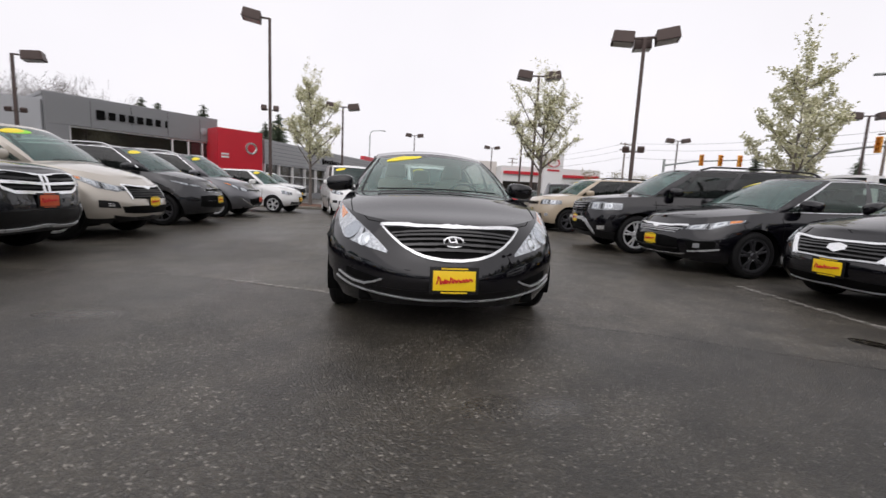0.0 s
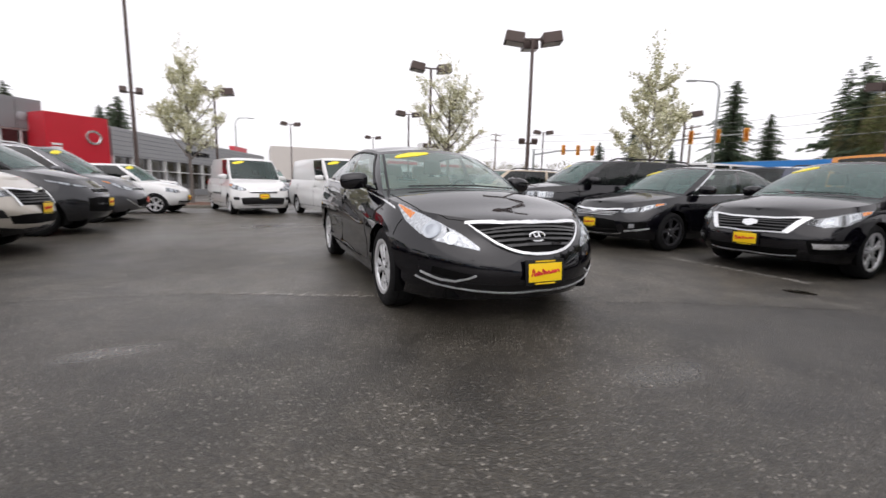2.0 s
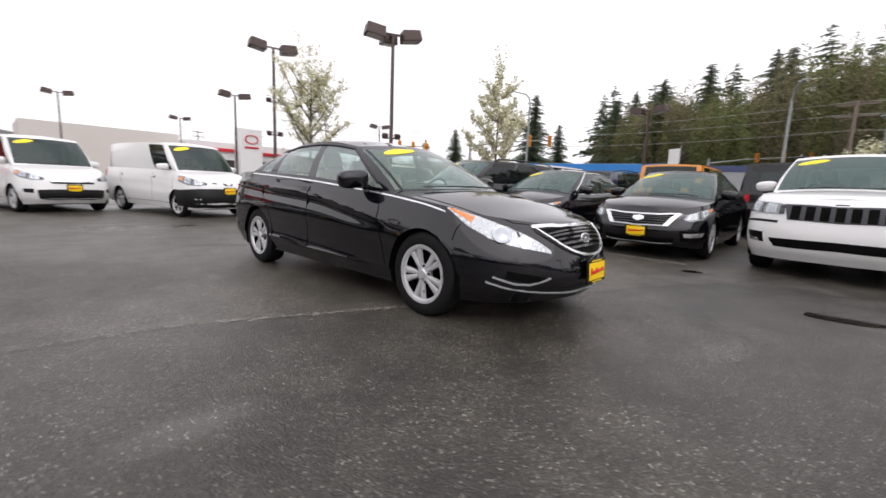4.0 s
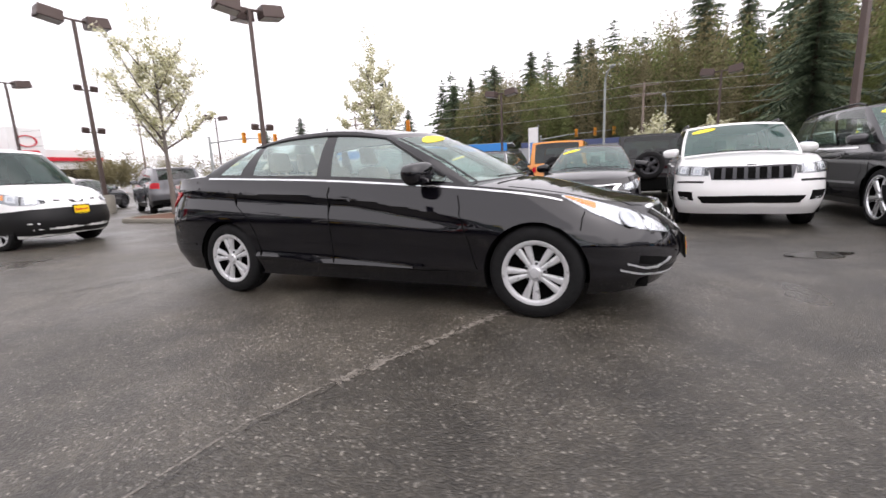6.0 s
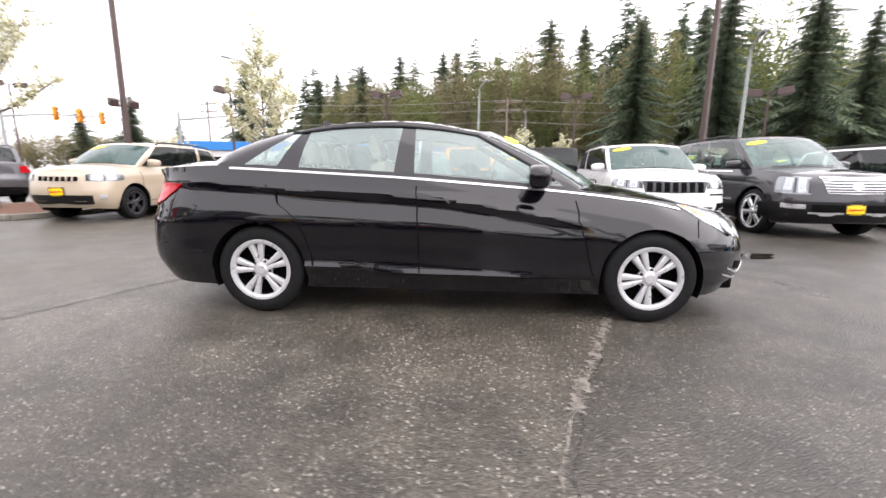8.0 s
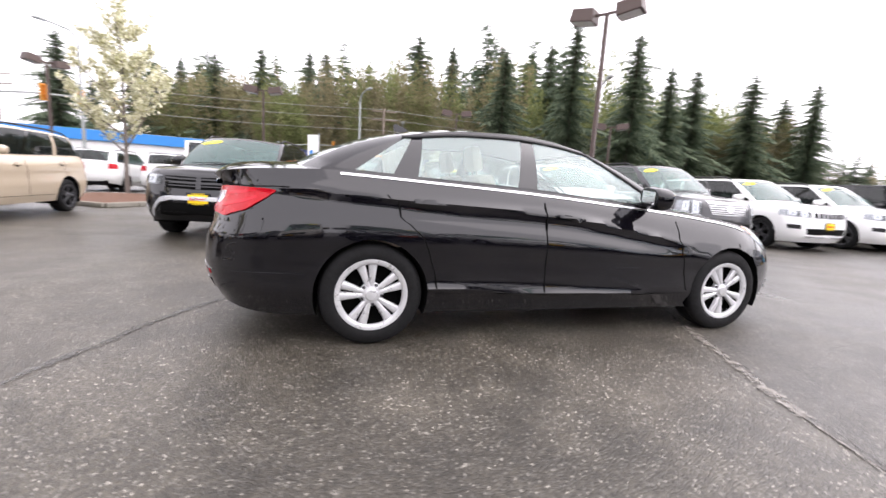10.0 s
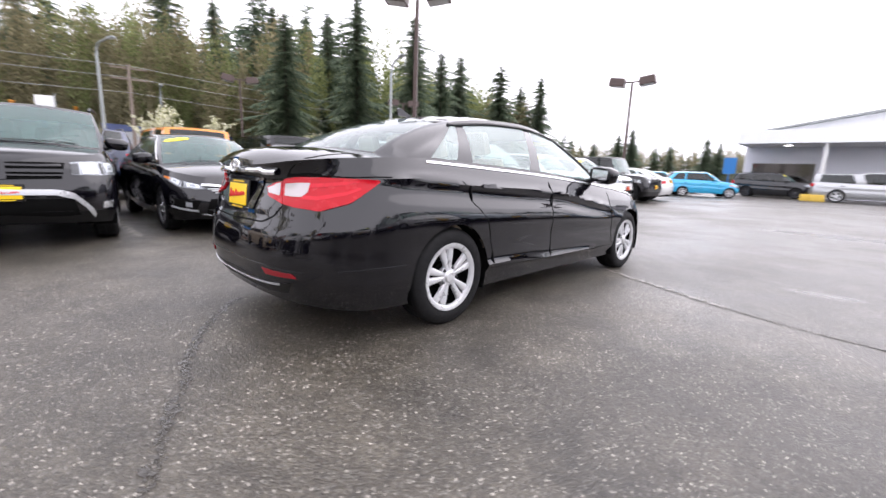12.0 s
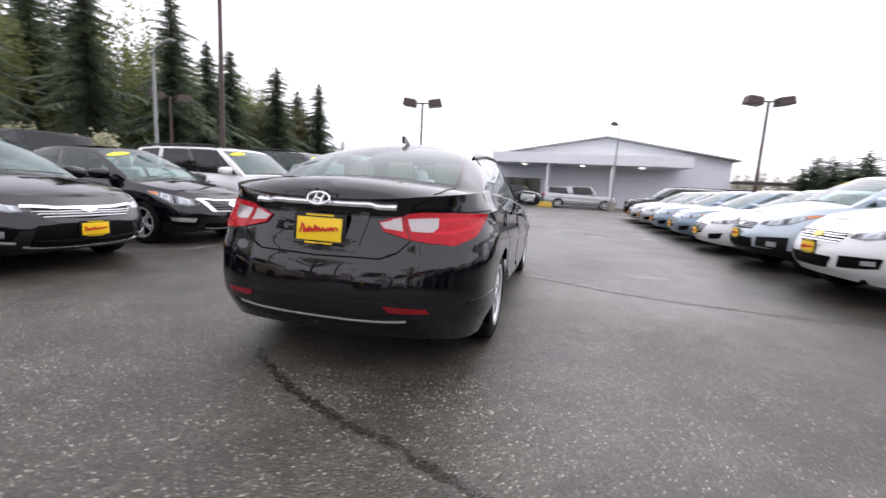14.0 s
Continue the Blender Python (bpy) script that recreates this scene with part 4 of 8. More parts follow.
# ---- the black saloon in the middle ----
GLOSS_LAMP = plain("lamp_glass_bead", (0.45, 0.47, 0.5), 0.05, 0.6, coat=1.0)
CHROME_SATIN = plain("satin_chrome", (0.55, 0.56, 0.57), 0.3, 0.5)
CREASE = curve([(0.25, 0.64), (0.31, 0.70), (0.40, 0.765), (0.50, 0.815), (0.71, 0.838), (0.96, 0.885)])
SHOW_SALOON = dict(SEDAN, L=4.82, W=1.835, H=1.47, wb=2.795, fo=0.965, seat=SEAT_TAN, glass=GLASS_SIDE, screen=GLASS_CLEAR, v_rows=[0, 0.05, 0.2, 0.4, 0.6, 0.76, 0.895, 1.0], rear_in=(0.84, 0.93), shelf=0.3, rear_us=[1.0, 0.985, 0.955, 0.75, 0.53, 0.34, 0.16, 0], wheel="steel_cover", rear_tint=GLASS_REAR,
              cf=0.85, nf=2.05, cr=0.72, nr=3.0, cells=84, levels=[i / 30 for i in range(31)], arch=0.352, R=0.325,
              sh=[(0, 0.66), (0.044, 0.745), (0.117, 0.80), (0.171, 0.85), (0.247, 0.90), (0.326, 0.94), (0.447, 0.985), (0.546, 1.02), (0.722, 1.06), (0.818, 1.08), (0.905, 1.065), (0.967, 1.035), (1, 0.98)],
              lo=[(0, 0.215), (0.1, 0.18), (0.2, 0.195), (0.8, 0.20), (0.9, 0.205), (1, 0.27)],
              fp=[(0, 0.10), (0.2, 0.03), (0.4, 0.0), (0.6, 0.02), (0.8, 0.07), (1, 0.17)],
              rp=[(0, -0.08), (0.15, -0.02), (0.34, 0.0), (0.46, -0.010), (0.56, -0.028), (0.61, -0.048), (0.68, -0.058), (0.86, -0.108), (0.93, -0.092), (1, -0.055)],
              g=[(0, 0.925), (0.1, 0.955), (0.2, 0.985), (0.4, 0.985), (0.55, 1.0), (0.68, 0.988), (0.8, 0.965), (0.92, 0.927), (1, 0.89)],
              crown=[(0, 0.0), (0.05, 0.02), (0.104, 0.035), (0.16, 0.055), (0.23, 0.072), (0.3, 0.068), (0.85, 0.06), (0.96, 0.07), (1, 0.03)],
              cowl=0.30, cowl_c=0.241, head=0.463, head_c=0.418, tailh=0.729, tailh_c=0.725, base=0.874, base_c=0.89,
              roof=[(0.42, -0.15), (0.463, -0.122), (0.52, -0.078), (0.575, -0.062), (0.65, -0.072), (0.71, -0.105), (0.76, -0.155)], rear_bulge=1.7, rw=0.665, rcrown=0.06, bulge=0.028,
              top_map=[(0, 0), (0.04, 0.03), (0.43, 0.315), (0.484, 0.385), (0.736, 0.93), (0.78, 0.97), (0.902, 0.99), (1, 1)],
              side=[("frame", 0, 0.03, 1), ("front_window", 0.03, 0.43, 8), ("b_pillar", 0.43, 0.484, 1), ("rear_window", 0.484, 0.736, 7), ("frame", 0.736, 0.795, 1),
                    ("quarter_window", 0.795, 0.885, 3), ("frame", 0.885, 1, 3)],
              roof_plan=lambda u: 1 - 0.07 * (2 * u - 1) ** 2,
              waist=lambda s, t: 1 + 0.020 * max(0, 1 - abs(t - CREASE(s)) / 0.045) * min(max((s - 0.27) / 0.08, 0), max((0.95 - s) / 0.05, 0), 1) - 0.015 * max(0, 1 - abs(t - CREASE(s) + 0.10) / 0.085) * min(max((s - 0.29) / 0.1, 0), max((0.92 - s) / 0.1, 0), 1)
              + 0.024 * max(0, 1 - abs(t - (0.10 + 0.13 * s)) / 0.04) * (0.36 < s < 0.72))


saloon, st, SK = car("saloon_car", SHOW_SALOON, BLACK, "black four-door saloon car, wet, with silver wheel covers", pose(-0.03, 0, 0),
                     dict(seal=True, mirror_dy=0.33, mirror_z=0.075, handles=[(1.06, 0.925), (0.065, 0.868)], plate=0.41, rear_plate=0.825, rear_plate_tilt=6, plate_tilt=-4, sticker_at=(0.48, 0.84), dash=SEAT_DARK, liner=HEADLINER, card=SEAT_TAN,
                          joints=[[(-1, -0.86, 0.92), (-1, -0.90, 0.66), (-1, -1.0, 0.32)], [(-1, 0.245, 1.01), (-1, 0.22, 0.28)], [(-1, 1.32, 1.0), (-1, 1.24, 0.86), (-1, 1.09, 0.70), (-1, 0.99, 0.42)],
                                  [(-1, -1.0, 0.275), (-1, 1.0, 0.275)], [(-1, -0.86, 0.64), (-1, -0.80, 0.645)]]), group="saloon on show")


def saloon_details():
    """Lamps, grille, chrome and badges of the black saloon."""
    T, O = st, saloon

    def put(nm, mat, top, bot, nu=20, nv=4, off=0.004, thick=0.012, both=True, parent=None, label=""):
        made = []
        for fl in ((False, True) if both else (False,)):
            made.append(part(nm, skin(T, top, bot, nu, nv, off, thick, fl), mat, (parent[int(fl)] if isinstance(parent, list) else parent) or O, label))
        return made

    def bar(nm, mat, pts, width, off=0.004, side=(0, 0, 1), both=True, n=40, thick=0.006, label=""):
        for fl in ((False, True) if both else (False,)):
            part(nm, strip(T, pts, width, off, n, fl, side, thick), mat, O, label)
    # headlights
    top = [(-0.43, -2.22, 0.572), (-0.52, -2.14, 0.655), (-0.62, -2.06, 0.74), (-0.71, -1.93, 0.805), (-0.78, -1.74, 0.845), (-0.815, -1.57, 0.862)]
    bot = [(-0.435, -2.23, 0.555), (-0.56, -2.17, 0.585), (-0.70, -2.08, 0.625), (-0.79, -1.96, 0.67), (-0.83, -1.78, 0.745), (-0.82, -1.57, 0.852)]
    hl = put("headlight", LAMP_SHELL, top, bot, 26, 6, 0.002, 0.03)
    mid = lambda u, v: Vector(resample(top, 40)[int(u * 40)]).lerp(Vector(resample(bot, 40)[int(u * 40)]), v)
    for u, v, r, nm in ((0.46, 0.52, 0.058, "projector_lamp"), (0.27, 0.58, 0.040, "indicator_lamp")):
        c, nor, _, _ = T.find_nearest(mid(u, v))
        if nor.y > 0:
            nor = -nor
        mm = Matrix.Translation(c) @ nor.to_track_quat("Z", "Y").to_matrix().to_4x4()
        b = bmesh.new()
        lathe(b, [(r * 1.25, 0.001), (r * 1.22, 0.007), (r * 1.02, 0.006), (r * 0.92, 0.004), (r * 0.7, 0.008), (r * 0.001, 0.011)], 24, mm)
        b2 = mirrored(b)
        part(nm, b, CHROME if r < 0.05 else GLOSS_LAMP, hl[0])
        part(nm, b2, CHROME if r < 0.05 else GLOSS_LAMP, hl[1])
    a = resample(top, 40)
    d = resample(bot, 40)
    put("side_marker", AMBER, [p.lerp(q, 0.12) for p, q in zip(a[29:40], d[29:40])], [p.lerp(q, 0.62) for p, q in zip(a[29:40], d[29:40])], 10, 2, 0.0045, 0.002, parent=hl)
    put("lens_divider", TRIM, [p.lerp(q, 0.03) for p, q in zip(a[13:15], d[13:15])], [p.lerp(q, 0.97) for p, q in zip(a[9:11], d[9:11])], 2, 8, 0.0045, 0.002, parent=hl)
    put("lens", LENS, top, bot, 26, 6, 0.014, 0.0, parent=hl)
    # grille
    gt = [(-0.48, -2.14, 0.752), (-0.25, -2.22, 0.752), (0, -2.24, 0.745), (0.25, -2.22, 0.752), (0.48, -2.14, 0.752)]
    gx = [0.485 * (i - 10) / 10 for i in range(21)]
    gb = [(x * 0.96, -2.3 + 0.16 * (x / 0.485) ** 2, 0.525 + 0.225 * abs(x / 0.485) ** 2.7) for x in gx]
    put("grille", UNDER, gt, gb, 30, 8, 0.003, 0.02, both=False)
    for k, hw in ((0.74, 0.44), (0.705, 0.425), (0.66, 0.39), (0.615, 0.345), (0.572, 0.27)):
        bar("grille_slat", GLOSS_BLACK, [(x, -2.24, k - 0.012 * math.cos(x * 4)) for x in (-hw, -hw / 2, 0, hw / 2, hw)], 0.020, 0.016, both=False, thick=0.0)
    bar("grille_top_bar", CHROME, [(-0.505, -2.12, 0.772), (-0.25, -2.21, 0.772), (0, -2.23, 0.765), (0.25, -2.21, 0.772), (0.505, -2.12, 0.772)], 0.036, 0.012, both=False)
    bar("grille_surround", CHROME, [(x, -2.3 + 0.16 * (x / 0.485) ** 2, 0.515 + 0.24 * abs(x / 0.485) ** 2.7) for x in gx], 0.019, 0.022, both=False, n=80)
    # lower front
    put("lower_grille", TRIM, [(-0.52, -2.2, 0.335), (0, -2.35, 0.335), (0.52, -2.2, 0.335)], [(-0.56, -2.2, 0.285), (0, -2.35, 0.265), (0.56, -2.2, 0.285)], 24, 3, 0.003, 0.01, both=False)
    put("fog_recess", UNDER, [(-0.74, -2.08, 0.435), (-0.62, -2.18, 0.415), (-0.50, -2.25, 0.39)], [(-0.75, -2.08, 0.375), (-0.64, -2.18, 0.345), (-0.55, -2.24, 0.345)], 12, 3, 0.003, 0.01)
    bar("bumper_blade", CHROME_SATIN, [(-0.80, -2.0, 0.385), (-0.70, -2.12, 0.335), (-0.61, -2.2, 0.325), (-0.52, -2.24, 0.36), (-0.47, -2.26, 0.385)], 0.013, 0.010)
    bar("lower_lip", CHROME_SATIN, [(-0.82, -1.95, 0.345), (-0.68, -2.12, 0.285), (-0.4, -2.25, 0.255), (0, -2.33, 0.245), (0.4, -2.25, 0.255), (0.68, -2.12, 0.285), (0.82, -1.95, 0.345)], 0.012, 0.008, both=False, n=60)
    bar("bumper_gap", UNDER, [(-0.835, -1.72, 0.75), (-0.86, -1.70, 0.70), (-0.88, -1.69, 0.62)], 0.008, 0.0015, (0, 1, 0))
    bar("hood_gap", UNDER, [(-0.50, -2.10, 0.785), (-0.60, -2.03, 0.80), (-0.70, -1.85, 0.86), (-0.745, -1.5, 0.905), (-0.755, -1.2, 0.94)], 0.008, 0.002, (1, 0, 0))
    # waist moulding
    bar("waist_moulding", CHROME, [(-0.85, y, SK["K"]["sh"](SK["K"]["frac"](y)) - 0.012) for y in (-1.58, -1.3, -1.0, -0.7, -0.4, 0, 0.4, 0.8, 1.2, 1.6)], 0.016, 0.007, n=70)
    # badges
    for y, z, s in ((-1, 0.645, 1), (1, 0.995, -1)):
        hit = T.ray_cast(Vector((0, 10 * y, z)), Vector((0, -y, 0)))[0]
        mm = at(0, hit.y + y * 0.012, z) @ pose(0, 0, 0, -16 * s, 0, 0)
        b = bmesh.new()
        ring = [mm @ Vector((0.066 * math.cos(t), 0, 0.034 * math.sin(t))) for t in (2 * math.pi * i / 28 for i in range(29))]
        tube(b, ring, 0.0075, 6, caps=False)
        for dx in (-0.022, 0.022):
            tube(b, [mm @ Vector((dx * s - 0.012 * s * y, 0, -0.028)), mm @ Vector((dx * s + 0.012 * s * y, 0, 0.028))], 0.0065, 6)
        tube(b, [mm @ Vector((-0.02, 0, -0.004)), mm @ Vector((0.02, 0, 0.004))], 0.0065, 6)
        part("oval_badge", b, CHROME, O)
    # rear lamps: outer on the wing, inner on the lid
    ot = [(-0.47, 2.36, 0.925), (-0.58, 2.33, 0.942), (-0.72, 2.24, 0.952), (-0.81, 2.11, 0.953), (-0.85, 1.96, 0.945)]
    ob = [(-0.52, 2.36, 0.805), (-0.60, 2.33, 0.79), (-0.73, 2.25, 0.775), (-0.835, 2.13, 0.825), (-0.87, 1.96, 0.935)]
    tl = put("tail_light", RED_LENS, ot, ob, 22, 6, 0.010, 0.02)
    A, B_ = resample(ot, 30), resample(ob, 30)
    for v0, v1 in ((0.14, 0.24), (0.52, 0.66)):
        put("light_band", RED_BAND, [p.lerp(q, v0) for p, q in zip(A[7:25], B_[7:25])], [p.lerp(q, v1) for p, q in zip(A[7:25], B_[7:25])], 16, 2, 0.0118, 0.001, parent=tl)
    put("reversing_lens", CLEAR_LENS, [p.lerp(q, 0.12) for p, q in zip(A[1:11], B_[1:11])], [p.lerp(q, 0.58) for p, q in zip(A[1:8], B_[1:8])] + [A[9].lerp(B_[9], 0.40)], 8, 3, 0.0125, 0.002, parent=tl)
    inn = put("inner_tail_light", RED_LENS, [(-0.335, 2.38, 0.895), (-0.40, 2.37, 0.912), (-0.465, 2.36, 0.924)], [(-0.37, 2.38, 0.845), (-0.44, 2.37, 0.825), (-0.512, 2.36, 0.806)], 8, 4, 0.010, 0.02)
    put("pale_lens", CLEAR_LENS, [(-0.345, 2.38, 0.889), (-0.40, 2.37, 0.905), (-0.46, 2.36, 0.917)], [(-0.37, 2.38, 0.862), (-0.43, 2.37, 0.856), (-0.475, 2.36, 0.85)], 8, 3, 0.0125, 0.002, parent=inn)
    b = bmesh.new()
    rail = []
    for i in range(25):
        x = -0.45 + 0.9 * i / 24
        c, nor, _, _ = T.find_nearest(Vector((x, 2.40, 0.947 - 0.05 * x * x)))
        rail.append(c + Vector((0, 0.016, 0)))
    rows_ = [[p + Vector((0, dy, dz)) for p in rail] for dy, dz in ((-0.03, 0.022), (0.002, 0.016), (0.012, 0.002), (0.010, -0.012), (-0.03, -0.014))]
    sheet(b, rows_)
    outward(b, (0, 0, 0.9))
    part("trunk_chrome_bar", b, CHROME, O)
    put("plate_recess", BLACK, [(-0.28, 2.37, 0.925), (0, 2.37, 0.93), (0.28, 2.37, 0.925)], [(-0.24, 2.37, 0.745), (0, 2.37, 0.74), (0.24, 2.37, 0.745)], 14, 6, 0.006, 0.006, both=False)
    bar("trunk_gap", UNDER, [(-0.52, 2.34, 0.80), (-0.46, 2.40, 0.735), (-0.36, 2.43, 0.705), (0, 2.45, 0.70), (0.36, 2.43, 0.705), (0.46, 2.40, 0.735), (0.52, 2.34, 0.80)], 0.010, 0.002, both=False, n=50)
    bar("trunk_side_gap", UNDER, [(-0.50, 2.36, 0.93), (-0.575, 2.32, 1.0), (-0.63, 2.22, 1.055), (-0.66, 2.0, 1.09)], 0.008, 0.002, (1, 0, 0.3))
    bar("wing_gap", UNDER, [(-0.86, 1.88, 0.958), (-0.80, 2.15, 0.962), (-0.66, 2.3, 0.958), (-0.52, 2.36, 0.94)], 0.008, 0.002)
    put("bumper_reflector", RED_DARK, [(-0.40, 2.42, 0.447), (-0.62, 2.36, 0.437)], [(-0.43, 2.42, 0.41), (-0.645, 2.35, 0.412)], 8, 2, 0.006, 0.01)
    bar("bumper_crease", GLOSS_BLACK, [(-0.66, 2.3, 0.45), (-0.4, 2.42, 0.462), (0, 2.46, 0.462), (0.4, 2.42, 0.462), (0.66, 2.3, 0.45)], 0.006, 0.004, both=False, n=50)
    bar("bumper_side_crease", BLACK, [(-0.92, 1.80, 0.455), (-0.89, 2.02, 0.458), (-0.83, 2.20, 0.452)], 0.02, 0.006, thick=0.01)
    put("lower_valance", TRIM, [(-0.60, 2.36, 0.375), (0, 2.46, 0.385), (0.60, 2.36, 0.375)], [(-0.55, 2.36, 0.30), (0, 2.45, 0.29), (0.55, 2.36, 0.30)], 24, 3, 0.003, 0.01, both=False)
    # satin strip stands in for light reflected along the valance's lower edge
    bar("valance_edge", CHROME_SATIN, [(-0.52, 2.38, 0.365), (-0.3, 2.43, 0.345), (0, 2.45, 0.335), (0.3, 2.43, 0.345), (0.52, 2.38, 0.365)], 0.011, 0.008, both=False, n=50)
    for k in range(6):
        x = 0.34 + k * 0.042
        bar("name_bar", CHROME, [(x, 2.36, 0.985), (x + 0.028, 2.36, 0.985)], 0.026, 0.004, both=False, n=3, thick=0.0)
    # roof fin and sill
    b = bmesh.new()
    prism(b, [(0, 0), (0.15, 0), (0.16, 0.05), (0.135, 0.06)], 0.02, at(0.0, 1.02, 1.425) @ pose(0, 0, 0, 0, 0, 90))
    part("roof_fin", b, BLACK, O)
    for fl in (False, True):
        part("door_frame_trim", strip(SK["trees"]["windshield"], [SK["surf"](6, v) for v in (0.02, 0.3, 0.6, 0.9)], 0.03, 0.003, 12, fl, (1, 0.3, 0), 0.0), TRIM, O)


saloon_details()


# ---- faces of the parked vehicles: x from the middle outwards, z up, third number a step back ----
def line_of(pts, dz):
    return lambda P, Q: [P(p[0], p[1] + dz, *p[2:]) for p in pts]


def band(nm, mat, pts, w, off=0.012):
    return (nm, mat, line_of(pts, w / 2), line_of(pts, -w / 2), off)


def patch(nm, mat, top, bot, off=0.004):
    return (nm, mat, line_of(top, 0), line_of(bot, 0), off)


def sym(*pts):
    """Points given for x >= 0, outwards, made into a line across the car."""
    return [(-x, *r) for x, *r in pts[::-1] if x > 0] + list(pts)


def slats(nm, mat, zs, hws, w, off=0.012):
    return [band(nm, mat, sym((0, z), (hw * 0.6, z), (hw, z)), w, off) for z, hw in zip(zs, hws)]


def slots(n, z0, z1, hw, fill, off=0.012, gap=0.35):
    out = []
    for i in range(n):
        c = -hw + (2 * hw) * (i + 0.5) / n
        h = hw / n * (1 - gap)
        out.append(patch("grille_slot", fill, [(c - h, z1), (c + h, z1)], [(c - h, z0), (c + h, z0)], off))
    return out


def lamps(top, bot, amber=True):
    def make(P, Q, F, W):
        t_, b_ = [P(*p) for p in top], [P(*p) for p in bot]
        A, B_ = resample(t_, 20), resample(b_, 20)
        cell = lambda i, j, v0, v1: ([A[i].lerp(B_[i], v0), A[j].lerp(B_[j], v0)], [A[i].lerp(B_[i], v1), A[j].lerp(B_[j], v1)])
        extra = [("bulb_ring", CHROME_SATIN, *cell(3, 7, 0.12, 0.88), 0.009), ("bulb", GLOSS_LAMP, *cell(4, 6, 0.3, 0.7), 0.012),
                 ("bulb_ring", CHROME_SATIN, *cell(10, 14, 0.10, 0.80), 0.009), ("bulb", GLOSS_LAMP, *cell(11, 13, 0.28, 0.62), 0.012),
                 ("dark_bezel", GLOSS_BLACK, *cell(0, 2, 0.15, 0.95), 0.009), ("dark_bezel", GLOSS_BLACK, *cell(8, 9, 0.1, 0.95), 0.010)]
        if amber:
            extra.append(("side_marker", AMBER, [A[15].lerp(B_[15], 0.15), A[19].lerp(B_[19], 0.2)], [A[15].lerp(B_[15], 0.7), A[19].lerp(B_[19], 0.8)], 0.011))
        extra.append(("lens", LENS, t_, b_, 0.016))
        return t_, b_, extra
    return make


def sedan_tails(P, Q, B, W):
    return [Q(W * 0.26, 0.95), Q(W * 0.42, 0.96), (-W / 2, B - 0.5, 0.94)], [Q(W * 0.26, 0.82), Q(W * 0.42, 0.80), (-W / 2, B - 0.5, 0.92)], None


def suv_tails(P, Q, B, W):
    return [Q(W * 0.33, 1.12), Q(W * 0.44, 1.12), (-W / 2, B - 0.25, 1.1)], [Q(W * 0.33, 0.92), Q(W * 0.44, 0.92), (-W / 2, B - 0.25, 0.95)], None


def badge_patch(z, r=0.06, mat=CHROME):
    return patch("badge", mat, sym((0, z + r * 0.75), (r, z + r * 0.35)), sym((0, z - r * 0.75), (r, z - r * 0.35)), 0.026)


def face(single=(), both=(), lights=None, tails=suv_tails, plate=0.55, **k):
    return dict(dict(single=list(single), both=list(both), lights=lights, tails=tails, plate=plate, rear_plate=0.9), **k)


SLEEK = lamps([(0.46, 0.72), (0.62, 0.745), (0.78, 0.775, 0.02), (0.90, 0.815, 0.25)], [(0.46, 0.65), (0.62, 0.63), (0.78, 0.645, 0.02), (0.90, 0.78, 0.22)])
BLOCK = lamps([(0.52, 0.925), (0.68, 0.93), (0.80, 0.935), (0.90, 0.95, 0.12)], [(0.52, 0.80), (0.68, 0.79), (0.80, 0.80), (0.90, 0.83, 0.10)], False)
SWEPT = lamps([(0.53, 0.90), (0.68, 0.93), (0.82, 0.965, 0.05), (0.93, 1.01, 0.32)], [(0.50, 0.79), (0.66, 0.76), (0.82, 0.80, 0.04), (0.93, 0.975, 0.28)])
TALL = lamps([(0.62, 1.02), (0.74, 1.03), (0.84, 1.03), (0.93, 1.04, 0.05)], [(0.62, 0.74), (0.74, 0.74), (0.84, 0.75), (0.93, 0.78, 0.04)], False)
SLIM = lamps([(0.50, 0.97), (0.66, 0.985), (0.80, 1.0, 0.02), (0.90, 1.02, 0.16)], [(0.50, 0.93), (0.66, 0.93), (0.80, 0.94, 0.02), (0.90, 0.99, 0.14)], False)

F_CROSS_GRILLE = face([patch("grille", UNDER, sym((0, 0.935), (0.48, 0.925)), sym((0, 0.745), (0.44, 0.755)))] + slats("grille_slat", BLACK, (0.895, 0.795), (0.45,) * 2, 0.016, 0.02)
                 + [band("grille_bar", BLACK, sym((0, 0.84), (0.46, 0.84)), 0.03, 0.02), patch("grille_post", BLACK, [(-0.035, 0.93), (0.035, 0.93)], [(-0.035, 0.75), (0.035, 0.75)], 0.024),
                    patch("lower_intake", UNDER, sym((0, 0.56), (0.50, 0.56)), sym((0, 0.40), (0.56, 0.40)))]
                 + [band("lower_bar", CHROME_SATIN, [(-0.66, 0.40), (-0.60, 0.49), (-0.52, 0.58), (-0.40, 0.615), (0, 0.62), (0.40, 0.615), (0.52, 0.58), (0.60, 0.49), (0.66, 0.40)], 0.055, 0.03)],
                 [patch("fog_light", CHROME, [(0.70, 0.53), (0.78, 0.53)], [(0.70, 0.46), (0.78, 0.46)], 0.012)], BLOCK, plate=0.62)
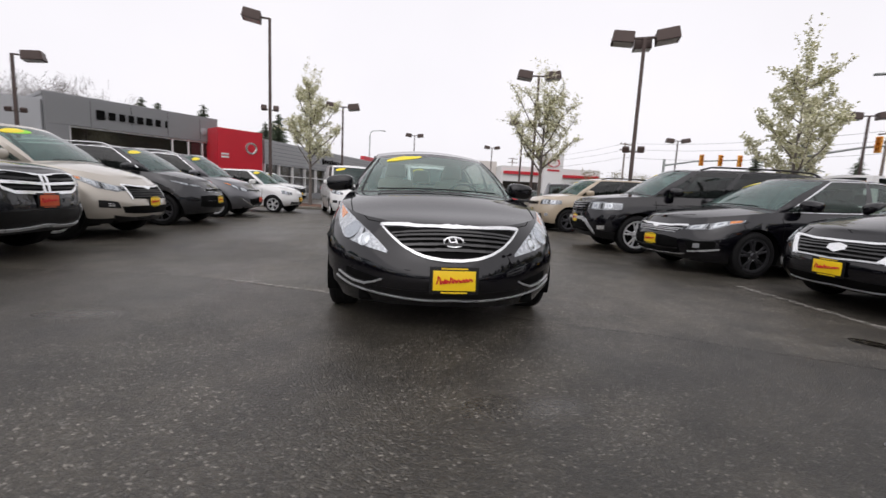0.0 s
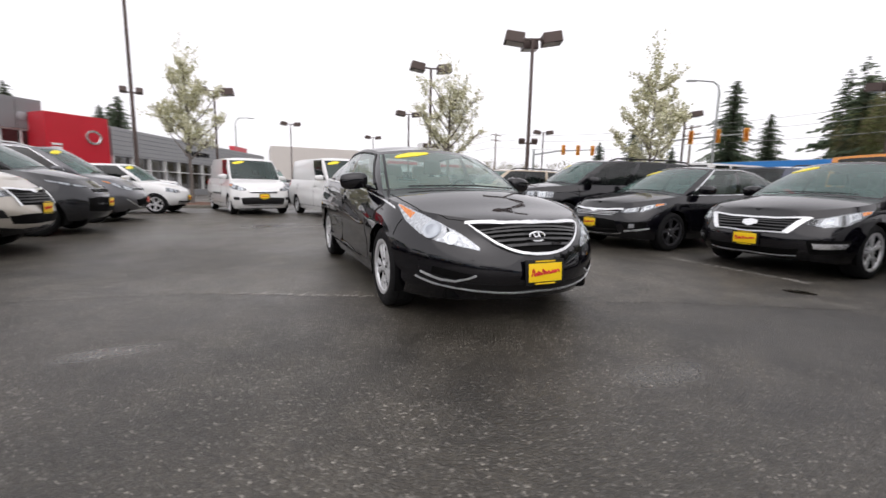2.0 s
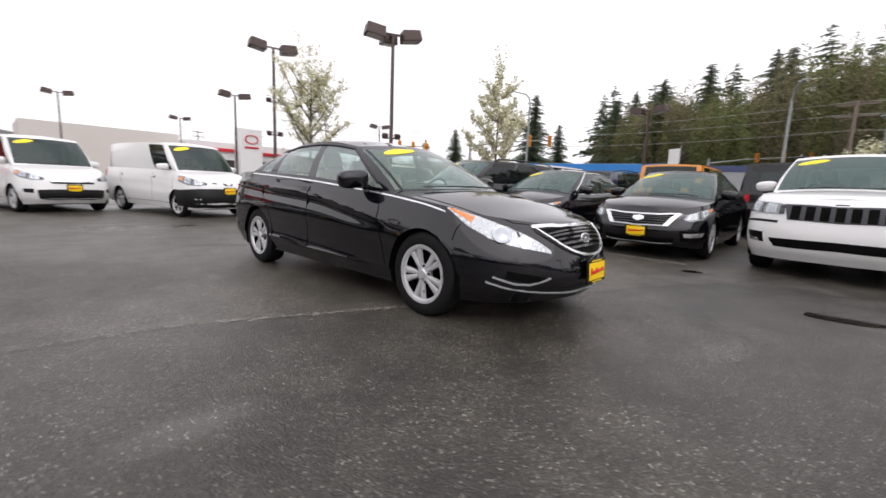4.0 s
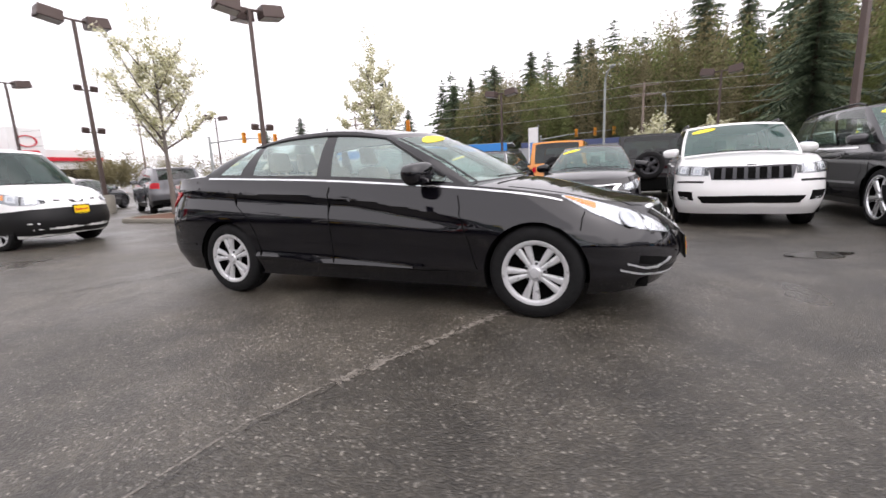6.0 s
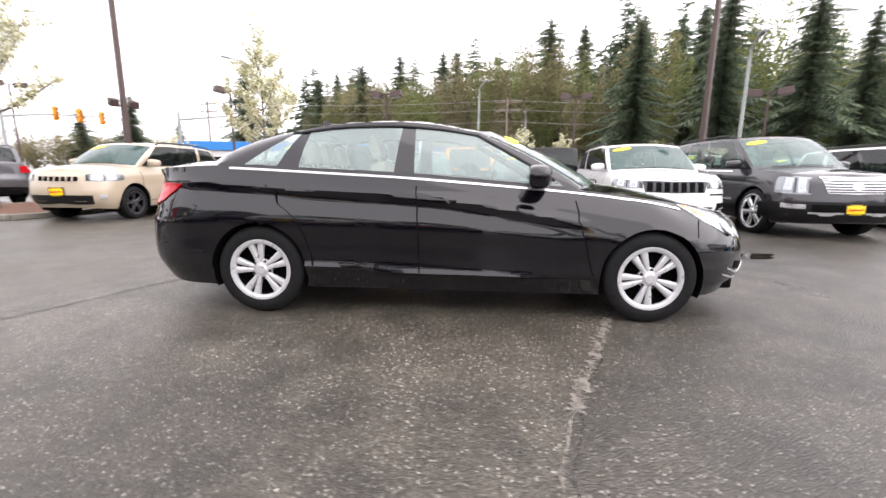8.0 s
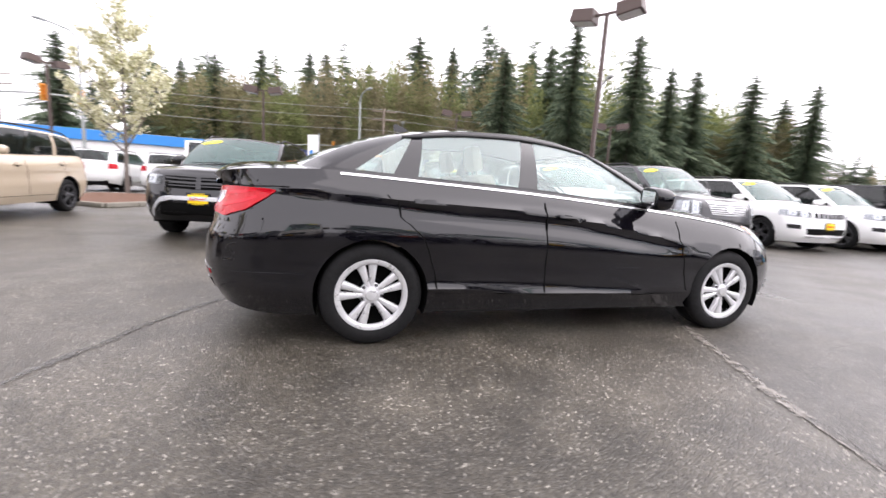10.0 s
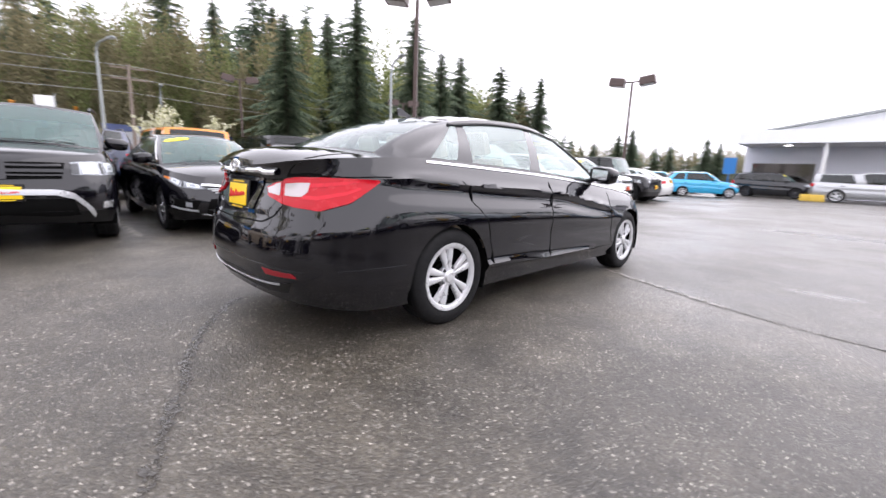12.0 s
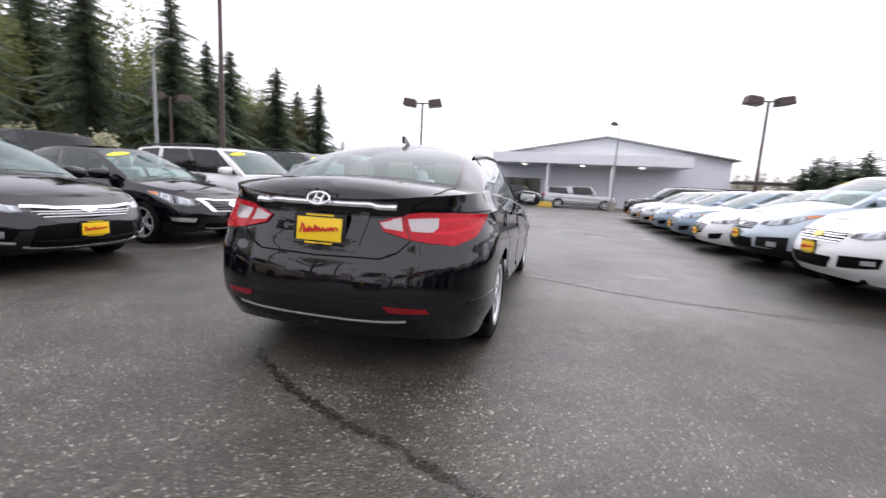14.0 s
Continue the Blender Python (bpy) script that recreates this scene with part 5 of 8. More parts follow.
F_CHROME_BAR = face([patch("grille", UNDER, sym((0, 0.70), (0.54, 0.70)), sym((0, 0.545), (0.40, 0.57)))]
                + [band("grille_bar", CHROME, sym((0, 0.69), (0.28, 0.695), (0.56, 0.715)), 0.048, 0.022)]
                + slats("grille_slat", CHROME_SATIN, (0.64, 0.608, 0.576), (0.49, 0.45, 0.41), 0.013, 0.014) + [band("lower_strip", CHROME, sym((0, 0.262), (0.3, 0.267), (0.56, 0.30)), 0.018),
                patch("lower_intake", UNDER, sym((0, 0.50), (0.46, 0.49)), sym((0, 0.285), (0.52, 0.305))), band("intake_bar", TRIM, sym((0, 0.36), (0.48, 0.365)), 0.016, 0.014), badge_patch(0.665, 0.07)],
                [patch("fog_recess", UNDER, [(0.56, 0.47), (0.70, 0.485), (0.80, 0.50, 0.06)], [(0.62, 0.36), (0.72, 0.38), (0.80, 0.42, 0.06)]),
                 band("bumper_fin", CHROME_SATIN, [(0.60, 0.345), (0.70, 0.36), (0.82, 0.40, 0.08)], 0.02, 0.016), patch("fog_light", GLOSS_LAMP, [(0.65, 0.45), (0.71, 0.455)], [(0.65, 0.40), (0.71, 0.405)], 0.014)],
                lamps([(0.50, 0.715), (0.64, 0.74), (0.78, 0.775, 0.02), (0.91, 0.825, 0.28)], [(0.46, 0.64), (0.62, 0.625), (0.78, 0.65, 0.02), (0.91, 0.785, 0.24)]), sedan_tails, 0.45, chrome_arch=True, chrome_sill=True)
F_V_GRILLE = face([patch("grille", UNDER, sym((0, 0.735), (0.54, 0.735)), sym((0, 0.50), (0.37, 0.515)))] + slats("grille_slat", GLOSS_BLACK, (0.69, 0.645, 0.60, 0.555), (0.48, 0.45, 0.42, 0.38), 0.018, 0.016)
                + [band("grille_top", CHROME, sym((0, 0.735), (0.28, 0.738), (0.59, 0.752)), 0.036, 0.024), band("grille_foot", CHROME_SATIN, sym((0, 0.497), (0.38, 0.512)), 0.018, 0.02), badge_patch(0.63, 0.085),
                   patch("lower_intake", UNDER, sym((0, 0.36), (0.52, 0.36)), sym((0, 0.265), (0.50, 0.275))), band("lower_strip", CHROME_SATIN, sym((0, 0.25), (0.5, 0.262)), 0.010)],
                [patch("grille_side", CHROME, [(0.52, 0.752), (0.605, 0.757)], [(0.355, 0.515), (0.415, 0.505)], 0.022), patch("fog_lamp", CHROME, [(0.60, 0.43), (0.82, 0.445, 0.05)], [(0.62, 0.375), (0.80, 0.39, 0.05)], 0.014),
                 patch("fog_recess", UNDER, [(0.56, 0.455), (0.84, 0.475, 0.06)], [(0.60, 0.31), (0.80, 0.33, 0.05)])],
                lamps([(0.60, 0.735), (0.70, 0.765), (0.81, 0.80, 0.08), (0.90, 0.835, 0.34)], [(0.55, 0.645), (0.68, 0.60), (0.80, 0.625, 0.06), (0.90, 0.795, 0.30)]), sedan_tails, 0.43)
F_DARK_SLOTS = face([patch("grille", DARK_ALLOY, sym((0, 0.935), (0.53, 0.93)), sym((0, 0.725), (0.48, 0.735)), 0.006)] + slots(7, 0.745, 0.915, 0.48, UNDER)
             + [patch("lower_intake", UNDER, sym((0, 0.51), (0.62, 0.505)), sym((0, 0.41), (0.57, 0.415))), band("name_bar", TRIM, sym((0, 0.985), (0.06, 0.985)), 0.03, 0.004)],
             [patch("daytime_slot", TRIM, [(0.56, 0.715), (0.86, 0.72)], [(0.57, 0.685), (0.86, 0.69)], 0.006), patch("brake_duct", UNDER, [(0.68, 0.56), (0.83, 0.57)], [(0.66, 0.45), (0.80, 0.47)]),
              patch("duct_lamp", CHROME, [(0.72, 0.50), (0.80, 0.51)], [(0.70, 0.46), (0.77, 0.47)], 0.014)], BLOCK, plate=None)
F_SLOTS = face([patch("grille", CHROME_SATIN, sym((0, 0.93), (0.50, 0.925)), sym((0, 0.775), (0.46, 0.785)), 0.006)] + slots(7, 0.795, 0.91, 0.46, UNDER)
            + [patch("lower_intake", UNDER, sym((0, 0.56), (0.60, 0.55)), sym((0, 0.43), (0.56, 0.44))), band("lower_strip", CHROME, sym((0, 0.39), (0.6, 0.40)), 0.02)],
            [patch("fog_recess", TRIM, [(0.68, 0.62), (0.84, 0.63)], [(0.68, 0.54), (0.83, 0.55)])], BLOCK, plate=0.62)
F_TALL_GRILLE = face([patch("grille", ALLOY, sym((0, 1.0), (0.5, 1.0)), sym((0, 0.76), (0.42, 0.77)), 0.006)] + slats("grille_slat", UNDER, (0.965, 0.92, 0.875, 0.83, 0.79), (0.48, 0.47, 0.46, 0.44, 0.42), 0.018)
             + [band("grille_header", CHROME, sym((0, 1.03), (0.53, 1.035)), 0.06, 0.02), badge_patch(0.88, 0.085), patch("bumper_lower", TRIM, sym((0, 0.63), (0.6, 0.63), (0.84, 0.62, 0.03), (0.97, 0.60, 0.35)), sym((0, 0.30), (0.6, 0.305), (0.84, 0.32, 0.03), (0.97, 0.33, 0.32)), 0.008),
                patch("lower_intake", UNDER, sym((0, 0.60), (0.6, 0.6)), sym((0, 0.5), (0.6, 0.5)), 0.014),
                band("bumper_strip", CHROME_SATIN, sym((0, 0.47), (0.62, 0.48)), 0.03)],
             [patch("fog_lamp", CHROME, [(0.66, 0.60), (0.86, 0.61)], [(0.66, 0.54), (0.86, 0.55)], 0.012), ("sill_strip", CHROME, lambda P, Q: [(-1, -0.9, 0.62), (-1, 1.0, 0.62)], lambda P, Q: [(-1, -0.9, 0.585), (-1, 1.0, 0.585)], 0.01),
              ("window_strip", CHROME, lambda P, Q: [(-1, -0.7, 1.185), (-1, 2.1, 1.235)], lambda P, Q: [(-1, -0.7, 1.16), (-1, 2.1, 1.21)], 0.01)], TALL, plate=0.52, sticker_at=(0.64, 0.80))
F_CHROME_CROSS = face([patch("grille", UNDER, sym((0, 0.94), (0.56, 0.93)), sym((0, 0.74), (0.46, 0.75)))] + slats("grille_slat", TRIM, (0.90, 0.80), (0.5, 0.5), 0.02)
                 + [band("grille_frame", CHROME, sym((0, 0.95), (0.58, 0.94)), 0.022, 0.02), band("grille_frame", CHROME, sym((0, 0.735), (0.40, 0.745), (0.5, 0.79), (0.58, 0.93)), 0.035, 0.02),
                    band("grille_cross", CHROME, sym((0, 0.84), (0.55, 0.85)), 0.028, 0.022), patch("lower_intake", TRIM, sym((0, 0.56), (0.56, 0.55)), sym((0, 0.40), (0.62, 0.40))),
                    band("skid_strip", CHROME_SATIN, sym((0, 0.37), (0.62, 0.39)), 0.05, 0.02)] + [patch("grille_cross", CHROME, [(x - 0.018, 0.945), (x + 0.018, 0.945)], [(x - 0.018, 0.74), (x + 0.018, 0.74)], 0.024) for x in (-0.035, 0.035)],
                 [band("intake_edge", CHROME_SATIN, [(0.56, 0.58), (0.66, 0.50), (0.70, 0.40)], 0.03, 0.014)], BLOCK, plate=0.66, plate_mat=RED_PLATE)
F_BIG_GRILLE = face([patch("grille", UNDER, sym((0, 0.98), (0.54, 0.96)), sym((0, 0.62), (0.47, 0.64)))] + slats("grille_slat", TRIM, (0.83, 0.78, 0.73, 0.68), (0.50, 0.49, 0.48, 0.47), 0.024)
              + [band("grille_bar", CHROME, sym((0, 0.90), (0.25, 0.915), (0.54, 0.95)), 0.038, 0.022), badge_patch(0.885, 0.075), patch("lower_intake", UNDER, sym((0, 0.53), (0.62, 0.53)), sym((0, 0.42), (0.58, 0.43))),
                 band("lower_strip", TRIM, sym((0, 0.36), (0.7, 0.37)), 0.05)],
              [patch("grille_side", CHROME, [(0.525, 0.96), (0.555, 0.955)], [(0.455, 0.63), (0.48, 0.625)], 0.02), patch("fog_recess", TRIM, [(0.66, 0.59), (0.84, 0.62)], [(0.62, 0.50), (0.84, 0.51)]),
               patch("fog_lamp", CHROME, [(0.70, 0.57), (0.76, 0.58)], [(0.70, 0.52), (0.76, 0.53)], 0.014)], SWEPT, plate=0.60, sticker_green=True)
F_RIMMED_SLOTS = face(slots(7, 0.78, 0.89, 0.46, UNDER, 0.016) + [patch("grille_slot_frame", CHROME, [(-0.46 + 0.92 * (i + 0.5) / 7 - 0.058, 0.90), (-0.46 + 0.92 * (i + 0.5) / 7 + 0.058, 0.90)],
                                                                                  [(-0.46 + 0.92 * (i + 0.5) / 7 - 0.055, 0.77), (-0.46 + 0.92 * (i + 0.5) / 7 + 0.055, 0.77)], 0.010) for i in range(7)]
                  + [patch("lower_intake", UNDER, sym((0, 0.66), (0.6, 0.65)), sym((0, 0.42), (0.6, 0.44)))], [], SLIM, plate=0.58, chrome_arch=True)
F_MINIVAN = face([patch("grille", UNDER, sym((0, 0.86), (0.5, 0.89)), sym((0, 0.80), (0.42, 0.83))), band("grille_wing", CHROME, sym((0, 0.87), (0.5, 0.90)), 0.016), patch("lower_intake", UNDER, sym((0, 0.56), (0.58, 0.54)), sym((0, 0.36), (0.5, 0.38))),
                  band("lower_bar", CHROME, [(-0.78, 0.55), (-0.62, 0.44), (-0.45, 0.37), (0, 0.345), (0.45, 0.37), (0.62, 0.44), (0.78, 0.55)], 0.026, 0.016)], [], SWEPT, plate=0.53, plate_mat=RED_PLATE, handle_mat=CHROME, chrome_arch=True)
F_BARRED = face([patch("grille", UNDER, sym((0, 0.90), (0.50, 0.90)), sym((0, 0.68), (0.40, 0.70)))] + slats("grille_slat", CHROME, (0.885, 0.835, 0.785, 0.735, 0.695), (0.5, 0.48, 0.46, 0.43, 0.41), 0.022)
               + [badge_patch(0.80, 0.09, plain("gold_badge", (0.62, 0.46, 0.14), 0.25, 0.8)), patch("lower_intake", UNDER, sym((0, 0.52), (0.40, 0.52)), sym((0, 0.40), (0.34, 0.40)))],
               [patch("fog_recess", UNDER, [(0.48, 0.55), (0.82, 0.57)], [(0.46, 0.42), (0.80, 0.46)]), patch("fog_lamp", CHROME, [(0.68, 0.53), (0.78, 0.54)], [(0.68, 0.48), (0.78, 0.49)], 0.014)], SWEPT, plate=0.60)
F_HEX_GRILLE = face([patch("grille", UNDER, sym((0, 0.86), (0.42, 0.85)), sym((0, 0.66), (0.36, 0.68)))] + slats("grille_slat", CHROME_SATIN, (0.83, 0.79, 0.75, 0.71), (0.40, 0.42, 0.42, 0.38), 0.014)
                + [badge_patch(0.77, 0.07), patch("lower_intake", UNDER, sym((0, 0.54), (0.45, 0.53)), sym((0, 0.38), (0.45, 0.39)))], [patch("fog_recess", TRIM, [(0.52, 0.56), (0.86, 0.60)], [(0.50, 0.36), (0.86, 0.38)]), patch("fog_lamp", CHROME, [(0.66, 0.51), (0.76, 0.51)], [(0.66, 0.43), (0.76, 0.43)], 0.014)],
                SWEPT, plate=0.58)
F_LOW_GRILLE = face([patch("grille", UNDER, sym((0, 0.62), (0.40, 0.60)), sym((0, 0.40), (0.30, 0.42)))] + slats("grille_slat", CHROME_SATIN, (0.58, 0.54, 0.50, 0.46), (0.38, 0.37, 0.35, 0.33), 0.012)
                + [badge_patch(0.69, 0.06)], [patch("fog_recess", UNDER, [(0.52, 0.42), (0.76, 0.46)], [(0.50, 0.32), (0.72, 0.34)])], SLEEK, sedan_tails, 0.44)
F_SAND = face(slots(7, 0.80, 0.89, 0.42, UNDER, 0.010) + [patch("lower_intake", TRIM, sym((0, 0.54), (0.6, 0.54)), sym((0, 0.38), (0.6, 0.40)))], [patch("fog_lamp", CHROME, [(0.66, 0.56), (0.73, 0.56)], [(0.66, 0.49), (0.73, 0.49)], 0.012)],
              BLOCK, plate=0.60)
F_VAN_A = face([patch("grille", TRIM, sym((0, 0.76), (0.44, 0.76)), sym((0, 0.69), (0.4, 0.69))), band("grille_bar", CHROME, sym((0, 0.745), (0.42, 0.745)), 0.03), patch("lower_intake", TRIM, sym((0, 0.56), (0.62, 0.54)), sym((0, 0.34), (0.6, 0.36)))],
               [patch("fog_recess", TRIM, [(0.66, 0.56), (0.80, 0.57)], [(0.66, 0.48), (0.80, 0.49)], 0.008), ("side_strip", TRIM, lambda P, Q: [(-1, -0.5, 0.70), (-1, 1.0, 0.70)], lambda P, Q: [(-1, -0.5, 0.63), (-1, 1.0, 0.63)], 0.012)],
               lamps([(0.52, 0.84), (0.66, 0.90), (0.80, 0.98, 0.08), (0.87, 1.0, 0.25)], [(0.52, 0.77), (0.66, 0.76), (0.80, 0.80, 0.06), (0.87, 0.90, 0.22)]), plate=0.60, no_bench=True)
F_VAN_B = face([patch("grille", UNDER, sym((0, 0.90), (0.14, 0.90)), sym((0, 0.80), (0.10, 0.80))), badge_patch(0.85, 0.075), patch("black_bumper", TRIM, sym((0, 0.70), (0.55, 0.70), (0.78, 0.68, 0.06), (0.86, 0.66, 0.40)), sym((0, 0.24), (0.55, 0.245), (0.78, 0.26, 0.06), (0.86, 0.28, 0.36)), 0.008)],
               [patch("grille_side", UNDER, [(0.26, 0.91), (0.38, 0.915)], [(0.30, 0.86), (0.38, 0.86)])], lamps([(0.50, 0.86), (0.64, 0.92), (0.78, 0.99, 0.08), (0.86, 1.02, 0.28)], [(0.50, 0.80), (0.64, 0.76), (0.78, 0.78, 0.06), (0.86, 0.88, 0.24)]),
               plate=0.66, no_bench=True)
F_BOX = face([patch("grille", UNDER, sym((0, 0.98), (0.5, 0.98)), sym((0, 0.82), (0.5, 0.82)))] + slots(7, 0.83, 0.97, 0.48, TRIM), [], BLOCK, plate=0.66)

COAT = {n: paint(n + "_paint", c, mtl) for n, c, mtl in (
    ("white", (0.78, 0.78, 0.77), 0), ("beige", (0.46, 0.42, 0.36), 0.35), ("sand", (0.45, 0.37, 0.27), 0.0), ("dark_grey", (0.030, 0.030, 0.033), 0.4), ("charcoal", (0.016, 0.017, 0.020), 0.3),
    ("grey", (0.10, 0.10, 0.11), 0.5), ("silver", (0.42, 0.43, 0.44), 0.7), ("pale_blue", (0.50, 0.58, 0.64), 0.4), ("blue_grey", (0.20, 0.27, 0.34), 0.5), ("sky_blue", (0.02, 0.36, 0.62), 0.1),
    ("orange", (0.75, 0.27, 0.02), 0.0), ("navy", (0.01, 0.018, 0.05), 0.3))}


def fronted(S, x, y, rz):
    """The pose of a car whose front end stands at x, y."""
    F = -(S["wb"] / 2 + S["fo"])
    p = Matrix.Rotation(radians(rz), 4, "Z") @ Vector((0, -F, 0))
    return pose(x + p.x, y + p.y, 0, 0, 0, rz)


def park(name, S, coat, label, x, y, rz, face_, category="car", **k):
    return car(name, S, coat, label, fronted(S, x, y, rz), face_, category, **k)


CROSSOVER = dict(SUV, L=4.89, W=1.83, H=1.69, R=0.365, clad=0.18)
SALOON_A = dict(SEDAN, L=4.86, W=1.85, H=1.465, wheel="dark", seat=SEAT_DARK)
SALOON_B = dict(SEDAN, L=4.86, W=1.83, H=1.47)
OFF_ROADER = dict(SUV, L=4.85, W=1.95, H=1.71, wheel="dark", clad=0.0, lo=[(0, 0.23), (0.1, 0.22), (0.85, 0.25), (0.95, 0.31), (1, 0.38)])
BIG_OFF_ROADER = dict(SUV, L=5.14, W=2.0, H=1.85, wb=2.95, fo=0.99, R=0.41, arch=0.46, wheel="big_alloy", clad=0.0, glass=GLASS,
                sh=[(0, 1.02), (0.05, 1.08), (0.14, 1.13), (0.25, 1.17), (0.5, 1.19), (0.97, 1.25), (1, 1.22)])
SMALL_OFF_ROADER = dict(SUV, L=4.45, W=1.81, H=1.66, wb=2.63, fo=0.88, R=0.345, wheel="dark", clad=0.0)
SOFT_NOSE = dict(cf=0.78, nf=2.3, sh=[(0, 0.80), (0.04, 0.92), (0.12, 1.03), (0.25, 1.12), (0.5, 1.14), (0.8, 1.18), (0.97, 1.21), (1, 1.17)],
                 fp=[(0, 0.12), (0.2, 0.02), (0.45, 0.0), (0.65, 0.035), (0.84, 0.12), (1, 0.30)], crown=[(0, 0.0), (0.05, 0.035), (0.2, 0.075), (0.5, 0.05), (1, 0.04)])
FAMILY_SUV = dict(SUV, **SOFT_NOSE, L=4.86, W=1.93, H=1.73, wb=2.79, clad=0.1, glass=GLASS)
LONG_SUV = dict(SUV, **SOFT_NOSE, L=5.17, W=1.99, H=1.79, wb=3.02, clad=0.0, glass=GLASS)
ESTATE = dict(SUV, **SOFT_NOSE, L=4.82, W=1.84, H=1.66, wb=2.74, clad=0.2, glass=GLASS)
MINIVAN = dict(SUV, **SOFT_NOSE, L=5.17, W=2.02, H=1.77, wb=3.09, R=0.35, clad=0.0, cowl=0.21, cowl_c=0.165, head=0.37, head_c=0.33)
HATCH = dict(SUV, L=3.7, W=1.63, H=1.52, wb=2.3, fo=0.72, R=0.30, arch=0.345, clad=0.0, rails=False, cf=0.6, nf=2.1, cr=0.5, nr=2.4,
             sh=[(0, 0.72), (0.05, 0.80), (0.15, 0.90), (0.27, 0.97), (0.6, 1.02), (0.97, 1.04), (1, 1.0)], cowl=0.29, cowl_c=0.25, head=0.47, head_c=0.43, tailh=0.86, tailh_c=0.9)
BOXY = dict(SUV, L=4.7, W=1.92, H=1.88, wb=2.85, fo=0.75, R=0.41, arch=0.47, cf=0.3, nf=5, cr=0.16, nr=6, rw=0.84, cowl=0.30, cowl_c=0.285, head=0.365, head_c=0.35, tailh=0.965, tailh_c=0.975, base=0.985, base_c=0.99,
            roof=[(0.3, -0.05), (0.5, -0.03), (1, -0.04)], rcrown=0.03, bulge=0.01, clad=0.25, rails=False, wheel="chunky",
            sh=[(0, 1.02), (0.1, 1.10), (0.25, 1.13), (0.5, 1.14), (1, 1.16)], g=[(0, 0.96), (0.4, 1.0), (0.9, 0.99), (1, 0.95)])
PICKUP = dict(SUV, L=5.9, W=1.95, H=1.85, wb=3.6, fo=0.95, R=0.38, clad=0.0, cowl=0.26, cowl_c=0.24, head=0.35, head_c=0.33, tailh=0.955, tailh_c=0.96, rails=False,
              roof=[(0.33, -0.06), (0.45, -0.03), (0.57, -0.04), (0.60, -0.13), (0.7, -0.15), (1, -0.16)],
              side=[("frame", 0, 0.04, 1), ("front_window", 0.04, 0.26, 4), ("b_pillar", 0.26, 0.28, 1), ("rear_window", 0.28, 0.43, 3), ("frame", 0.43, 0.54, 2), ("quarter_window", 0.54, 0.93, 4), ("frame", 0.93, 1, 1)])
VAN_A = dict(VAN, L=4.74, W=1.83, H=1.88, wb=3.1, clad=0.0)
VAN_B = dict(VAN, L=4.73, W=1.73, H=1.86, wb=2.92, clad=0.0)

# east row, noses to the aisle
park("crossover_suv", CROSSOVER, BLACK, "black crossover with a bright chrome lower bumper bar", 3.42, 3.48, -98, F_CROSS_GRILLE)
park("saloon_car", SALOON_A, BLACK, "black saloon with chrome grille bar and dark wheels", 3.55, 1.03, -90, F_CHROME_BAR)
park("saloon_car", SALOON_B, BLACK, "black saloon with chrome V-shaped grille and yellow plate", 3.84, -1.4, -90, F_V_GRILLE)
park("off_roader", OFF_ROADER, COAT["white"], "white off-roader with black seven-slot grille, no plate", 3.72, -3.72, -94, F_DARK_SLOTS)
park("off_roader", BIG_OFF_ROADER, COAT["dark_grey"], "dark grey full-size off-roader on large chrome wheels", 3.3, -6.35, -90, F_TALL_GRILLE)
park("off_roader", OFF_ROADER, COAT["white"], "white off-roader with chrome slotted grille", 3.5, -9.6, -90, F_SLOTS)
park("off_roader", OFF_ROADER, COAT["white"], "white off-roader with slotted grille and red plate", 3.5, -12.5, -90, dict(F_SLOTS, plate_mat=RED_PLATE))
park("boxy_off_roader", BOXY, BLACK, "black boxy off-roader with upright windscreen", 3.5, -15.4, -90, dict(F_BOX, sticker=False))
park("saloon_car", SALOON_A, COAT["white"], "white saloon parked with its tail to the aisle", 8.6, -18.2, 90, F_LOW_GRILLE)
park("compact_off_roader", SMALL_OFF_ROADER, COAT["sand"], "sand-coloured compact off-roader beside the mulched planter", 3.95, 7.9, -90, F_SAND)
# west row, noses to the aisle
W_X = -4.45
park("suv", CROSSOVER, COAT["charcoal"], "black suv with chrome cross grille and red plate", W_X, 0.5, 90, F_CHROME_CROSS)
park("suv", FAMILY_SUV, COAT["beige"], "beige metallic family suv with large slatted grille", W_X, 2.75, 90, F_BIG_GRILLE)
park("suv", dict(SMALL_OFF_ROADER, **SOFT_NOSE), COAT["charcoal"], "black suv with seven chrome-rimmed grille slots", W_X, 5.5, 90, dict(F_RIMMED_SLOTS, rail_mat=CHROME_SATIN))
park("minivan", MINIVAN, COAT["grey"], "dark grey minivan with chrome lower bar", W_X, 8.5, 90, dict(F_MINIVAN, rail_mat=CHROME_SATIN))
park("hatchback", HATCH, COAT["white"], "small white rounded hatchback beside the minivan", -3.9, 11.6, 80, face([patch("lower_intake", UNDER, sym((0, 0.42), (0.5, 0.42)), sym((0, 0.3), (0.5, 0.3)))], [], lamps([(0.46, 0.76), (0.58, 0.78), (0.70, 0.80, 0.1)], [(0.46, 0.66), (0.58, 0.65), (0.70, 0.68, 0.1)], False), plate=0.5))
park("suv", CROSSOVER, COAT["white"], "white crossover behind the small hatchback", -5.4, 19.0, 70, F_BIG_GRILLE)
park("suv", LONG_SUV, COAT["white"], "white family suv with chrome barred grille", W_X, -1.95, 90, F_BARRED)
park("estate_car", ESTATE, COAT["pale_blue"], "pale blue estate with black lower cladding", W_X, -4.2, 90, F_HEX_GRILLE)
